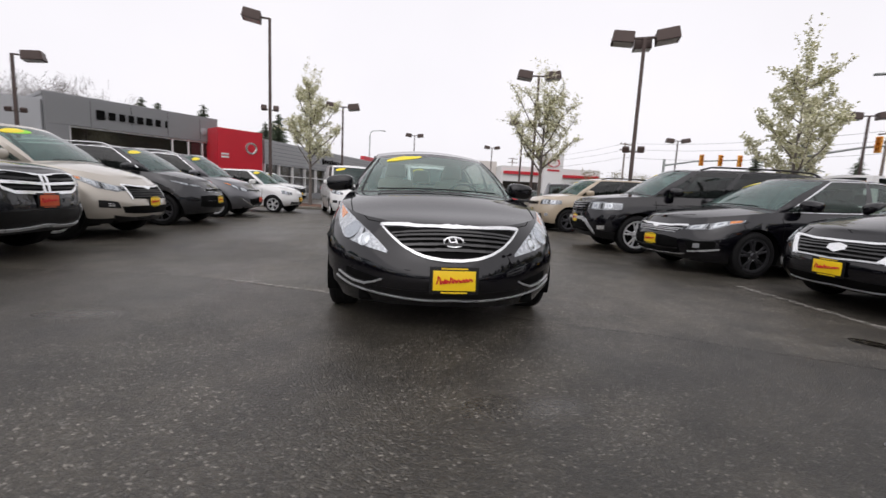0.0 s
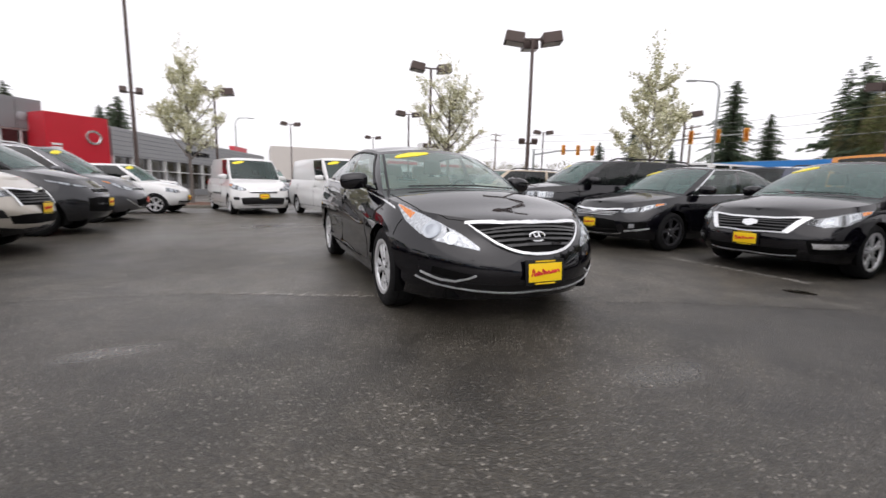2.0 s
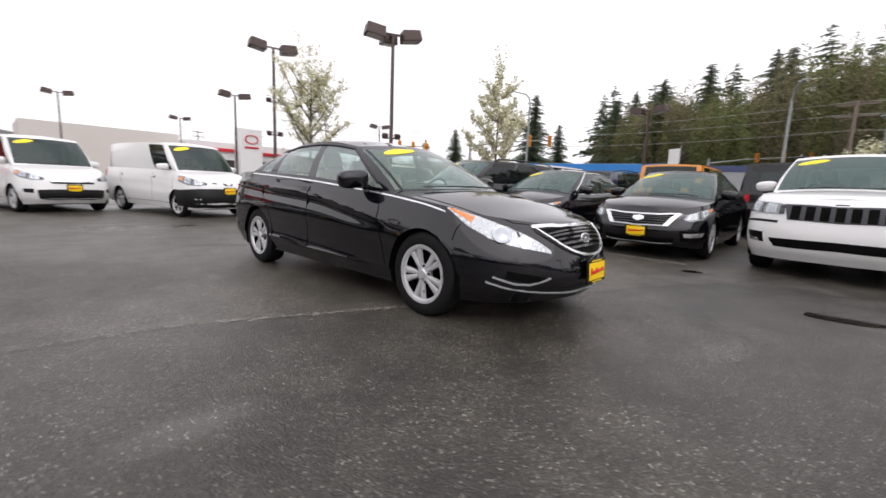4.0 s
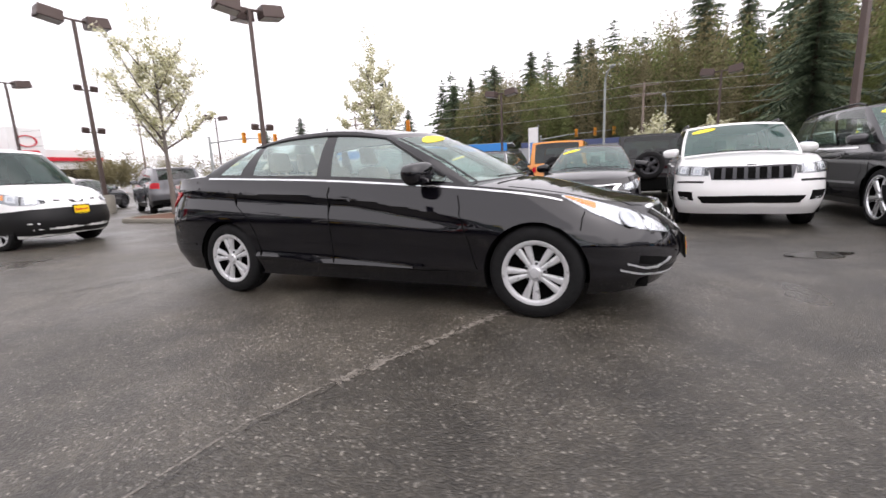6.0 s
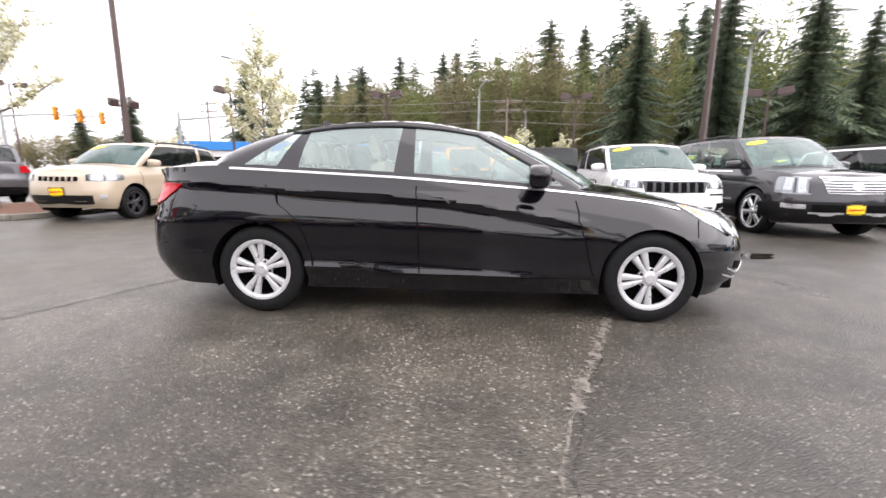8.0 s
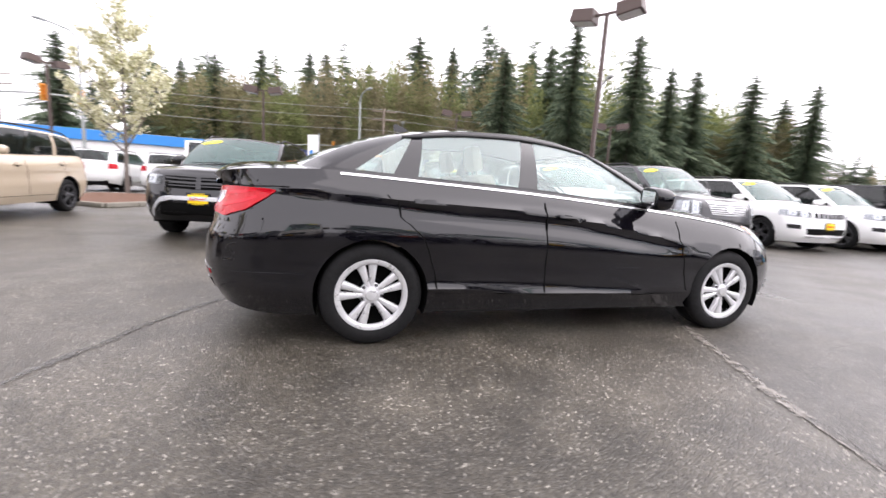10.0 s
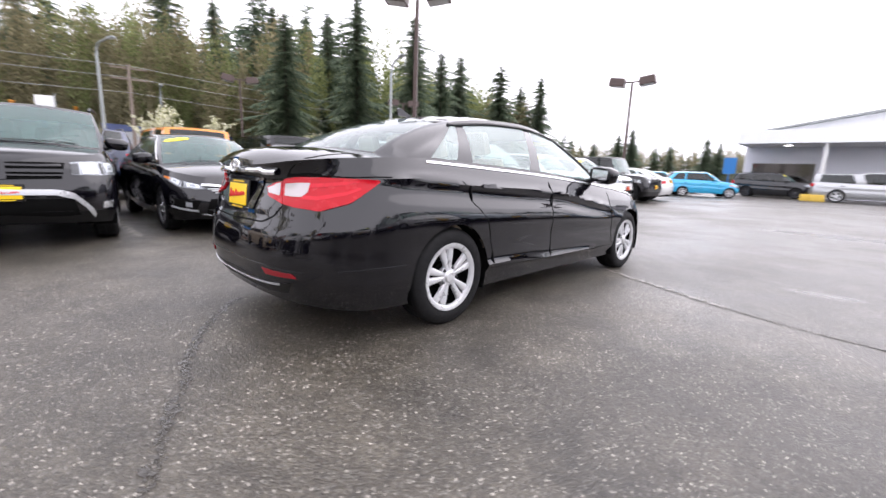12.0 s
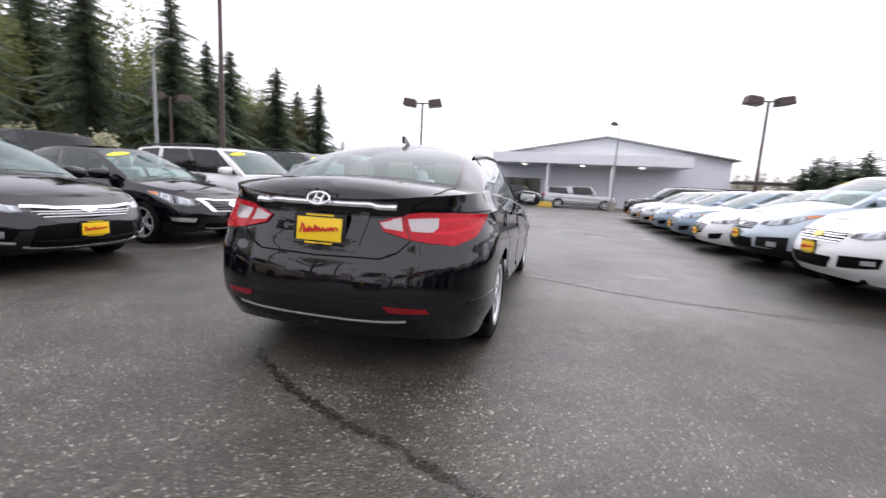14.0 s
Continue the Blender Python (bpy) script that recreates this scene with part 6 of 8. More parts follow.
park("saloon_car", SALOON_A, COAT["white"], "white saloon with large dark lower grille", W_X, -6.4, 90, F_LOW_GRILLE)
for y_, c_ in ((-8.7, "blue_grey"), (-11.1, "blue_grey"), (-13.5, "silver"), (-15.9, "silver")):
    park("saloon_car", SALOON_A, COAT[c_], "%s metallic saloon in the parked row" % c_.replace("_", "-"), W_X, y_, 90, F_LOW_GRILLE)
park("suv", CROSSOVER, COAT["charcoal"], "black suv at the end of the row", W_X - 0.2, -18.6, 90, F_RIMMED_SLOTS)
park("pickup_truck", BOXY, BLACK, "black pickup standing behind the end of the row", -8.4, -22.5, 90, F_BOX)
# vans across the head of the lot
park("panel_van", VAN_A, COAT["white"], "white high-roof panel van with chrome grille bar", -1.6, 9.95, 14, F_VAN_A, "van")
park("panel_van", VAN_B, COAT["white"], "white compact panel van with black front bumper", 1.05, 7.4, 12, dict(F_VAN_B, sticker_at=(0.64, 0.80)), "van")
park("suv", LONG_SUV, COAT["grey"], "grey suv parked between the white vans", -0.9, 19, 10, F_BIG_GRILLE)
park("suv", CROSSOVER, COAT["grey"], "dark grey suv seen from behind the planter", 9.0, 17.2, 155, dict(F_BIG_GRILLE, plate=None, rear_plate=0.95, plate_mat=WHITE_PLATE, sticker=False))
park("saloon_car", SALOON_A, COAT["charcoal"], "black saloon behind the lamp post", 10.4, 22.5, 120, F_LOW_GRILLE)
park("suv", LONG_SUV, COAT["grey"], "dark suv further back in the lot", 6.8, 26.5, 160, F_BIG_GRILLE)
# second row behind the east row
h3, _, _ = park("boxy_off_roader", BOXY, COAT["orange"], "orange boxy off-roader with a spare wheel on its tail", 14.7, -0.15, 90, dict(F_BOX, sticker=False, rear_plate=None))
wr, _, _ = park("boxy_off_roader", BOXY, BLACK, "black boxy off-roader with a spare wheel on its tail", 14.4, -2.75, 90, dict(F_BOX, sticker=False, rear_plate=None))
h2, _, _ = park("boxy_off_roader", dict(BOXY, H=2.0), COAT["white"], "white large boxy off-roader with dark windows", 16.2, 5.2, 90, dict(F_BOX, sticker=False, rear_plate=None))
park("suv", OFF_ROADER, COAT["navy"], "dark navy suv seen from behind", 14.6, 2.15, 90, dict(F_SLOTS, sticker=False, rear_plate=None))
for y_ in (8.0, 10.5):
    park("suv", SMALL_OFF_ROADER, COAT["white"], "white suv with dark rear window parked tail out", 20.4, y_, 90, dict(F_SLOTS, sticker=False, rear_plate=None))
for tk in (h3, wr):
    bar_, tyre_, rim_, nuts_ = wheel_meshes("chunky")
    w_ = shared("spare_wheel", bar_, tk, at(0.0, 2.62 + 0.02, 1.0) @ pose(0, 0, 0, 0, 0, -90) @ Matrix.Diagonal((0.39, 0.39, 0.39, 1)))
    shared("tyre", tyre_, w_)
    shared("rim", rim_, w_)
park("saloon_car", SALOON_A, COAT["white"], "white saloon in the second row", 9.9, -5.4, -90, F_LOW_GRILLE)
park("suv", LONG_SUV, COAT["white"], "white suv in the second row", 9.9, -8.4, -90, F_BARRED)
park("suv", OFF_ROADER, COAT["charcoal"], "black suv in the second row", 9.9, -11.4, -90, F_SLOTS)
# south end
for x_, y_, rz_ in ((5.0, -28.4, -60), (8.0, -30.0, -60)):
    park("saloon_car", dict(HATCH, L=4.3, W=1.75, wb=2.6), COAT["sky_blue"], "bright blue hatchback before the service building", x_ - 2, y_, rz_, face([patch("lower_intake", UNDER, sym((0, 0.42), (0.5, 0.42)), sym((0, 0.3), (0.5, 0.3)))], [], SLEEK, plate=0.5))
park("pickup_truck", PICKUP, COAT["silver"], "silver pickup with a matching bed canopy", -6.0, -32.3, -90, dict(F_SLOTS, sticker=False), "truck")
park("suv", OFF_ROADER, COAT["charcoal"], "black car under the service canopy", -0.2, -35.2, -90, F_SLOTS)
park("saloon_car", SALOON_A, COAT["charcoal"], "black saloon near the service bay", 6.5, -35.0, -60, F_LOW_GRILLE)


# yellow blocks by the pickup
YELLOW_PAINT = plain("worn_yellow_paint", (0.62, 0.42, 0.06), 0.6, spots=0.25, scale=14, bump=0.2, bump_scale=40)
for x_, y_ in ((-0.1, -31.6), (-6.9, -31.0), (-0.6, -31.4)):
    b = bmesh.new()
    box(b, 0.75, 0.42, 0.42, at(0, 0, 0.21), 0.05, 0.85)
    blk = tagged(part("parking_block", b, YELLOW_PAINT), "worn yellow concrete block beside the pickup", "parking block", "parking blocks")
    blk.matrix_basis = pose(x_, y_, 0, 0, 0, 8)


# ---- setting: buildings ----
GREY_CLAD = plain("grey_metal_cladding", (0.23, 0.235, 0.24), 0.55, 0.2, spots=0.08, scale=0.6, bump=0.05, bump_scale=8)
WING_CLAD = plain("ribbed_grey_cladding", (0.34, 0.345, 0.35), 0.5, 0.2, spots=0.10, scale=0.6, bump=0.05, bump_scale=8)
PALE_GREY = plain("pale_grey_plaster", (0.34, 0.35, 0.36), 0.75, spots=0.08, scale=0.5)
BEIGE_WALL = plain("pale_beige_plaster", (0.62, 0.58, 0.54), 0.75, spots=0.07, scale=0.4)
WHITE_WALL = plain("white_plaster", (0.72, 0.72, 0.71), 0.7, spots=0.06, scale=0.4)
WHITE_METAL = plain("white_ribbed_metal", (0.80, 0.81, 0.83), 0.45, 0.1, spots=0.06, scale=0.4)
LILAC_WALL = plain("pale_lilac_wall", (0.76, 0.77, 0.83), 0.7, spots=0.06, scale=0.4)
RED_PANEL = plain("red_panel", (0.55, 0.015, 0.03), 0.35, coat=0.3, spots=0.06)
BLUE_PANEL = plain("blue_panel", (0.02, 0.20, 0.55), 0.4, spots=0.08)
SHOP_GLASS = plain("dark_shop_glass", (0.02, 0.018, 0.016), 0.05, coat=1.0, spots=0.4, scale=0.5)
WHITE_TRIM = plain("white_frame", (0.75, 0.75, 0.74), 0.4)
BRONZE = plain("dark_bronze_steel", (0.075, 0.052, 0.045), 0.5, 0.3, spots=0.15)
GALV = plain("galvanised_steel", (0.30, 0.32, 0.31), 0.6, 0.25, spots=0.15)
WOODPOLE = plain("weathered_timber", (0.20, 0.16, 0.13), 0.85, spots=0.25, bump=0.2, bump_scale=30)
CONCRETE = plain("weathered_concrete", (0.23, 0.215, 0.18), 0.85, spots=0.4, bump=0.2, bump_scale=40)
MULCH = plain("bark_mulch", (0.12, 0.055, 0.03), 0.95, spots=0.5, scale=25, bump=0.8, bump_scale=70)
FROSTED = plain("frosted_lamp_glass", (0.45, 0.44, 0.42), 0.3)
SIGNAL = plain("signal_yellow", (0.80, 0.36, 0.03), 0.45)


def wall_box(name, x0, y0, x1, y1, z0, z1, thick, mat, parent):
    """An upright slab from one plan point to another."""
    d = Vector((x1 - x0, y1 - y0, 0))
    b = bmesh.new()
    box(b, d.length, thick, z1 - z0, at((x0 + x1) / 2, (y0 + y1) / 2, (z0 + z1) / 2) @ Matrix.Rotation(math.atan2(d.y, d.x), 4, "Z"), 0.015)
    return part(name, b, mat, parent, smooth=False)


def showroom():
    """Grey dealership with a long dark shop window; local x runs along the front, y into the building."""
    b_ = tagged(new("showroom_building"), "grey clad car showroom with long dark window", "building")
    Wd, Dp, Ht = 9.2, 12.0, 5.35
    bm = bmesh.new()
    for sx, sy, sz, x, y, z in ((Wd, 0.3, 1.55, Wd / 2, 0, Ht - 0.775), (1.0, 0.3, 3.8, 0.5, 0, 1.9), (0.25, 0.3, 3.8, Wd - 0.12, 0, 1.9), (Wd - 1.2, 0.3, 0.5, Wd / 2 + 0.4, 0, 0.25)):
        box(bm, sx, sy, sz, at(x, y, z), 0.01)
    part("wall", bm, GREY_CLAD, b_, smooth=False)
    for x in (2.0, 4.0, 6.0, 8.0):
        bm = bmesh.new()
        box(bm, 0.012, 0.02, 1.5, at(x, -0.152, Ht - 0.775))
        part("panel_joint", bm, UNDER, b_, smooth=False)
    for y, nm in ((Dp, "wall"),):
        bm = bmesh.new()
        box(bm, Wd, 0.3, Ht, at(Wd / 2, y, Ht / 2))
        part(nm, bm, PALE_GREY, b_, smooth=False)
    for x in (0.16, Wd - 0.16):
        bm = bmesh.new()
        box(bm, 0.3, Dp - 0.6, Ht, at(x, Dp / 2, Ht / 2))
        part("wall", bm, PALE_GREY, b_, smooth=False)
    bm = bmesh.new()
    box(bm, Wd + 0.1, Dp + 0.2, 0.2, at(Wd / 2, Dp / 2, Ht + 0.05), 0.03)
    part("roof", bm, GREY_CLAD, b_, smooth=False)
    bm = bmesh.new()
    box(bm, Wd - 1.3, 0.04, 3.27, at(Wd / 2 + 0.38, 0.10, 2.15))
    win = part("shop_window", bm, SHOP_GLASS, b_, "dark reflective shop glass", smooth=False)
    for x in (1.05, 6.3, 7.3, 8.2, 8.9):
        bm = bmesh.new()
        box(bm, 0.09, 0.10, 3.25, at(x, 0.02, 2.15), 0.01)
        part("window_frame", bm, WHITE_TRIM, win, smooth=False)
    for z in (3.76, 2.25):
        bm = bmesh.new()
        box(bm, (Wd - 1.3) if z > 3 else 2.6, 0.10, 0.09, at(Wd / 2 + 0.38 if z > 3 else 7.6, 0.02, z), 0.01)
        part("window_frame", bm, WHITE_TRIM, win, smooth=False)
    # bars for the raised name
    x = 2.45
    for w in (0.52, 0.42, 0.36, 0.36, 0.40, 0.42, 0.36, 0.14):
        bm = bmesh.new()
        h = 0.42 if x > 2.5 else 0.52
        box(bm, w * 0.80, 0.06, h, at(x, -0.19, 4.60), 0.01)
        part("sign_bar", bm, UNDER, b_, smooth=False)
        x += w * 0.55 + 0.27
    bm = bmesh.new()
    lathe(bm, [(0.001, 0.05), (0.20, 0.05), (0.24, 0.03), (0.24, 0)], 24, at(8.25, -0.15, 4.5) @ pose(0, 0, 0, 90))
    part("round_badge", bm, PALE_GREY, b_)
    b_.matrix_basis = at(-19.4, 21.0, 0) @ Matrix.Rotation(math.atan2(6.7, 6.2), 4, "Z")
    # lower wing running back to the left
    w2 = tagged(new("showroom_wing"), "pale grey side wing of the showroom", "building")
    for a, b in (((-19.5, 21.1), (-30, 21.5)), ((-30, 21.5), (-30, 33)), ((-30, 33), (-20, 33))):
        wall_box("wall", *a, *b, 0, 5.0, 0.3, PALE_GREY, w2)
    wall_box("window_frame", -25.4, 21.1, -25.1, 21.1, 1.2, 4.4, 0.12, UNDER, w2)
    bm = bmesh.new()
    box(bm, 10.8, 12, 0.2, at(-24.8, 27.2, 5.05))
    part("roof", bm, PALE_GREY, w2, smooth=False)


def red_box():
    b_ = tagged(new("red_entrance_portal"), "red entrance block with a round silver badge", "building")
    bm = bmesh.new()
    box(bm, 3.1, 2.4, 4.75, at(0, 1.2, 2.375), 0.02)
    part("wall", bm, RED_PANEL, b_, smooth=False)
    bm = bmesh.new()
    lathe(bm, [(0.001, 0.06), (0.30, 0.06), (0.33, 0.09), (0.42, 0.09), (0.44, 0.04), (0.44, 0)], 28, at(0.72, 0, 3.55) @ pose(0, 0, 0, 90))
    part("round_badge", bm, CHROME, b_)
    bm = bmesh.new()
    lathe(bm, [(0.001, 0.012), (0.29, 0.01)], 24, at(0.72, -0.058, 3.55) @ pose(0, 0, 0, 90))
    part("badge_disc", bm, RED_PANEL, b_)
    for z in (3.0, 2.8):
        bm = bmesh.new()
        box(bm, 0.5, 0.05, 0.12, at(-1.1, -0.03, z), 0.02)
        part("sign_bar", bm, WHITE_TRIM, b_, smooth=False)
    b_.matrix_basis = pose(-11.2, 26.9, 0, 0, 0, 42)
    r = tagged(new("showroom_extension"), "grey showroom wing with white-framed windows", "building")
    ax, ay, bx, by = -10.2, 28.6, -1.0, 52.0
    n = Vector((by - ay, ax - bx, 0)).normalized()
    wall_box("wall", ax, ay, bx, by, 2.6, 4.4, 0.3, WING_CLAD, r)
    for i in range(6):
        wall_box("cladding_rib", ax, ay, bx, by, 2.72 + 0.29 * i, 2.76 + 0.29 * i, 0.34, GREY_CLAD, r)
    for i in range(9):
        u = 0.33 + 0.017 * i
        x, y = ax + (bx - ax) * u, ay + (by - ay) * u
        bm = bmesh.new()
        box(bm, 0.26, 0.40, 0.55 if i in (0, 4) else 0.38, at(x, y, 3.45) @ Matrix.Rotation(math.atan2(by - ay, bx - ax), 4, "Z"), 0.01)
        part("sign_bar", bm, UNDER, r, smooth=False)
    wall_box("wall", ax, ay, bx, by, 0, 0.5, 0.3, GREY_CLAD, r)
    wall_box("shop_window", ax - 0.1, ay, bx - 0.1, by, 0.5, 2.6, 0.06, SHOP_GLASS, r)
    for i in range(15):
        u = i / 14
        x, y = ax + (bx - ax) * u, ay + (by - ay) * u
        bm = bmesh.new()
        box(bm, 0.08, 0.34, 2.1, at(x, y, 1.55) @ Matrix.Rotation(math.atan2(by - ay, bx - ax), 4, "Z"))
        part("window_frame", bm, WHITE_TRIM, r, smooth=False)
    wall_box("window_frame", ax, ay, bx, by, 1.77, 1.83, 0.33, WHITE_TRIM, r)
    wall_box("roof", ax - 4, ay + 1.6, bx - 4, by + 1.6, 4.3, 4.45, 8.5, PALE_GREY, r)
    r2 = tagged(new("red_sign_panel"), "small red sign panel on the showroom wing", "sign")
    wall_box("panel", -4.1, 46.2, -2.9, 49.2, 2.4, 5.0, 0.5, RED_PANEL, r2)


def far_showroom():
    """White showroom with red bands, across the road."""
    b_ = tagged(new("far_showroom"), "distant white showroom with a red fascia band", "building")
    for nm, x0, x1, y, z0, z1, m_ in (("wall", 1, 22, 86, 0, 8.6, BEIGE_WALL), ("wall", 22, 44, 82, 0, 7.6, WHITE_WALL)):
        bm = bmesh.new()
        box(bm, x1 - x0, 14, z1 - z0, at((x0 + x1) / 2, y + 7, (z0 + z1) / 2), 0.05)
        part(nm, bm, m_, b_, smooth=False)
    for x0, x1, z in ((22.5, 30, 6.2), (34.5, 43.5, 6.0)):
        bm = bmesh.new()
        box(bm, x1 - x0, 0.5, 0.6, at((x0 + x1) / 2, 81.8, z))
        part("red_band", bm, RED_PANEL, b_, smooth=False)
        bm = bmesh.new()
        box(bm, x1 - x0, 0.3, 3.6, at((x0 + x1) / 2, 81.9, 2.6))
        part("shop_window", bm, SHOP_GLASS, b_, smooth=False)
    bm = bmesh.new()
    box(bm, 4.2, 3.0, 10.4, at(32.2, 80.5, 5.2), 0.1)
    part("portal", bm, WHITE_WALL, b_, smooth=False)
    bm = bmesh.new()
    lathe(bm, [(0.95, 0.0), (0.95, 0.1), (1.15, 0.1), (1.15, 0)], 24, at(32.2, 78.95, 8.4) @ pose(0, 0, 0, 90) @ Matrix.Diagonal((1.1, 0.75, 1, 1)))
    part("oval_badge", bm, RED_PANEL, b_)
    bm = bmesh.new()
    box(bm, 2.6, 0.1, 0.35, at(32.2, 78.95, 6.9))
    part("sign_bar", bm, RED_PANEL, b_, smooth=False)


def warehouse():
    """Low white building with a deep canopy on posts and a shallow gable behind."""
    b_ = tagged(new("service_building"), "white metal service building with canopy on posts", "building")
    x0, x1, y0, y1 = -16.6, 4.9, -40.5, -62
    for nm, a, b, m_ in (("wall", (x0, y0), (x1, y0), LILAC_WALL), ("wall", (x0, y0), (x0, y1), WHITE_METAL), ("wall", (x1, y0), (x1, y1), WHITE_METAL)):
        wall_box(nm, *a, *b, 0, 4.9, 0.3, m_, b_)
    bm = bmesh.new()
    prism(bm, [(x0 - 0.3, 4.9), (-5.5, 6.75), (x1 + 0.3, 4.9)], -21, at(0, y0, 0))
    part("gable", bm, WHITE_METAL, b_, smooth=False)
    for xa, za, xb, zb in ((x0 - 0.5, 4.92, -5.5, 6.83), (-5.5, 6.83, x1 + 0.5, 4.92)):
        bm = bmesh.new()
        d = Vector((xb - xa, 0, zb - za))
        box(bm, d.length, 22, 0.12, at((xa + xb) / 2, y0 - 10, (za + zb) / 2) @ Matrix.Rotation(-math.atan2(d.z, d.x), 4, "Y"))
        part("roof", bm, GALV, b_, smooth=False)
    bm = bmesh.new()
    box(bm, 17.2, 4.4, 0.95, at(-3.7, y0 + 2.4, 4.35), 0.03)
    part("canopy", bm, WHITE_METAL, b_, smooth=False)
    for i in range(58):
        x = -12.2 + i * 0.295
        bm = bmesh.new()
        box(bm, 0.03, 0.03, 0.93, at(x, y0 + 4.62, 4.35))
        part("canopy_rib", bm, WHITE_METAL, b_, smooth=False)
    for x in (-5.9, -0.3):
        bm = bmesh.new()
        box(bm, 0.24, 0.24, 3.9, at(x, y0 + 4.2, 1.95), 0.02)
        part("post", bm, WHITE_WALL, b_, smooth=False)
    for x in (-8.6, -3.4, 2.0):
        bm = bmesh.new()
        box(bm, 0.45, 0.45, 0.06, at(x, y0 + 2.5, 3.86), 0.01)
        part("soffit_lamp", bm, plain("lit_lamp", (1.0, 0.97, 0.9), 0.5, emit=2.0), b_, smooth=False)
    # dark slab before the closed wall, coloured for the shade inside the bay
    bm = bmesh.new()
    box(bm, 4.0, 0.1, 2.6, at(2.4, y0 + 0.2, 1.3))
    part("bay_opening", bm, SHOP_GLASS, b_, "dark panel standing in for the shaded service bay inside", smooth=False)
    for x in (5.6,):
        bm = bmesh.new()
        box(bm, 0.9, 0.14, 1.3, at(x, y0 + 2.2, 2.3), 0.03)
        box(bm, 0.10, 0.10, 1.7, at(x, y0 + 2.2, 0.85))
        part("sign_panel", bm, BLUE_PANEL, b_, smooth=False)
    # small dark canopy beside it
    c = tagged(new("side_canopy"), "dark flat canopy on a thin post", "canopy")
    bm = bmesh.new()
    box(bm, 5.5, 3, 0.22, at(0, 0, 3.0), 0.03)
    part("roof", bm, BRONZE, c, smooth=False)
    for x in (-2.3, 2.3):
        bm = bmesh.new()
        tube(bm, [(x, 0, 0), (x, 0, 2.9)], 0.07, 8)
        part("post", bm, BRONZE, c)
    c.matrix_basis = pose(-19.5, -40, 0)


def roadside_shop():
    """Low white and blue building across the road to the east."""
    b_ = tagged(new("roadside_shop"), "low white shop with a bright blue fascia", "building")
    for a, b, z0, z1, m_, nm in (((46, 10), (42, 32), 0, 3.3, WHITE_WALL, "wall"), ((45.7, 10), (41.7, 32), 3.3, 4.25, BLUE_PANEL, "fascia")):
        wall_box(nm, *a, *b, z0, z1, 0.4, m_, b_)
    wall_box("roof", 49.5, 10, 45.5, 32, 4.1, 4.3, 7, PALE_GREY, b_)
    wall_box("awning", 44.3, 20, 43.7, 23.5, 2.6, 4.2, 0.5, RED_PANEL, b_)
    wall_box("awning", 43.7, 23.6, 43.5, 24.8, 2.6, 4.3, 0.5, plain("green_panel", (0.05, 0.35, 0.2), 0.5), b_)
    for u in (0.1, 0.3, 0.7, 0.85):
        x, y = 45.7 - 4 * u, 10 + 22 * u
        wall_box("shop_window", x + 0.4, y - 1.2, x, y + 1.2, 0.6, 2.6, 0.45, SHOP_GLASS, b_)
    w = tagged(new("roadside_hall"), "long low pale hall with dark blue roof edge", "building")
    wall_box("wall", 50, -14, 47.5, 9, 0, 3.6, 0.4, PALE_GREY, w)
    wall_box("roof", 53, -14, 50.5, 9, 3.6, 4.2, 6.5, plain("navy_roof", (0.05, 0.07, 0.16), 0.5), w)


showroom()
red_box()
far_showroom()
warehouse()
roadside_shop()


# ---- lamp posts, signals, wires ----
def lamp_post(x, y, h, turn=0, heads=2, floods=(), label="dark bronze twin-headed parking lot lamp post", size=1.3, metal=None, wide=0.14):
    t = tagged(new("lamp_post"), label, "lamp post", "lot lamp posts")
    b = bmesh.new()
    lathe(b, [(0.001, 0.75), (0.27, 0.75), (0.29, 0.72), (0.29, 0.0)], 20)
    part("concrete_base", b, CONCRETE, t)
    b = bmesh.new()
    box(b, wide, wide, h - 0.85, at(0, 0, 0.75 + (h - 0.85) / 2), 0.01, 0.8)
    part("pole", b, metal or BRONZE, t, smooth=False)
    for i in range(heads):
        a = 2 * math.pi * i / max(heads, 2) if heads != 3 else (0, math.pi, math.pi * 0.5)[i]
        m_ = Matrix.Rotation(a, 4, "Z")
        b = bmesh.new()
        box(b, 0.32, 0.07, 0.07, m_ @ at(0.2, 0, h - 0.12))
        arm = part("arm", b, BRONZE, t, smooth=False)
        b = bmesh.new()
        box(b, 0.60 * size, 0.48 * size, 0.31 * size, m_ @ pose(0.34 + 0.30 * size, 0, h - 0.1, 0, -8, 0), 0.03, 0.92)
        hd = part("lamp_head", b, BRONZE, t, smooth=False)
        b = bmesh.new()
        box(b, 0.50 * size, 0.39 * size, 0.02, m_ @ pose(0.34 + 0.30 * size, 0, h - 0.1 - 0.158 * size, 0, -8, 0))
        part("lens", b, FROSTED, hd, smooth=False)
    for zf in floods:
        for s in (-1, 1):
            b = bmesh.new()
            box(b, 0.24, 0.2, 0.22, pose(s * 0.26, 0, zf, 20, 0, 0), 0.04)
            box(b, 0.2, 0.05, 0.05, at(s * 0.1, 0, zf - 0.08))
            part("floodlight", b, BRONZE, t, smooth=False)
    t.matrix_basis = pose(x, y, 0, 0, 0, turn)
    return t


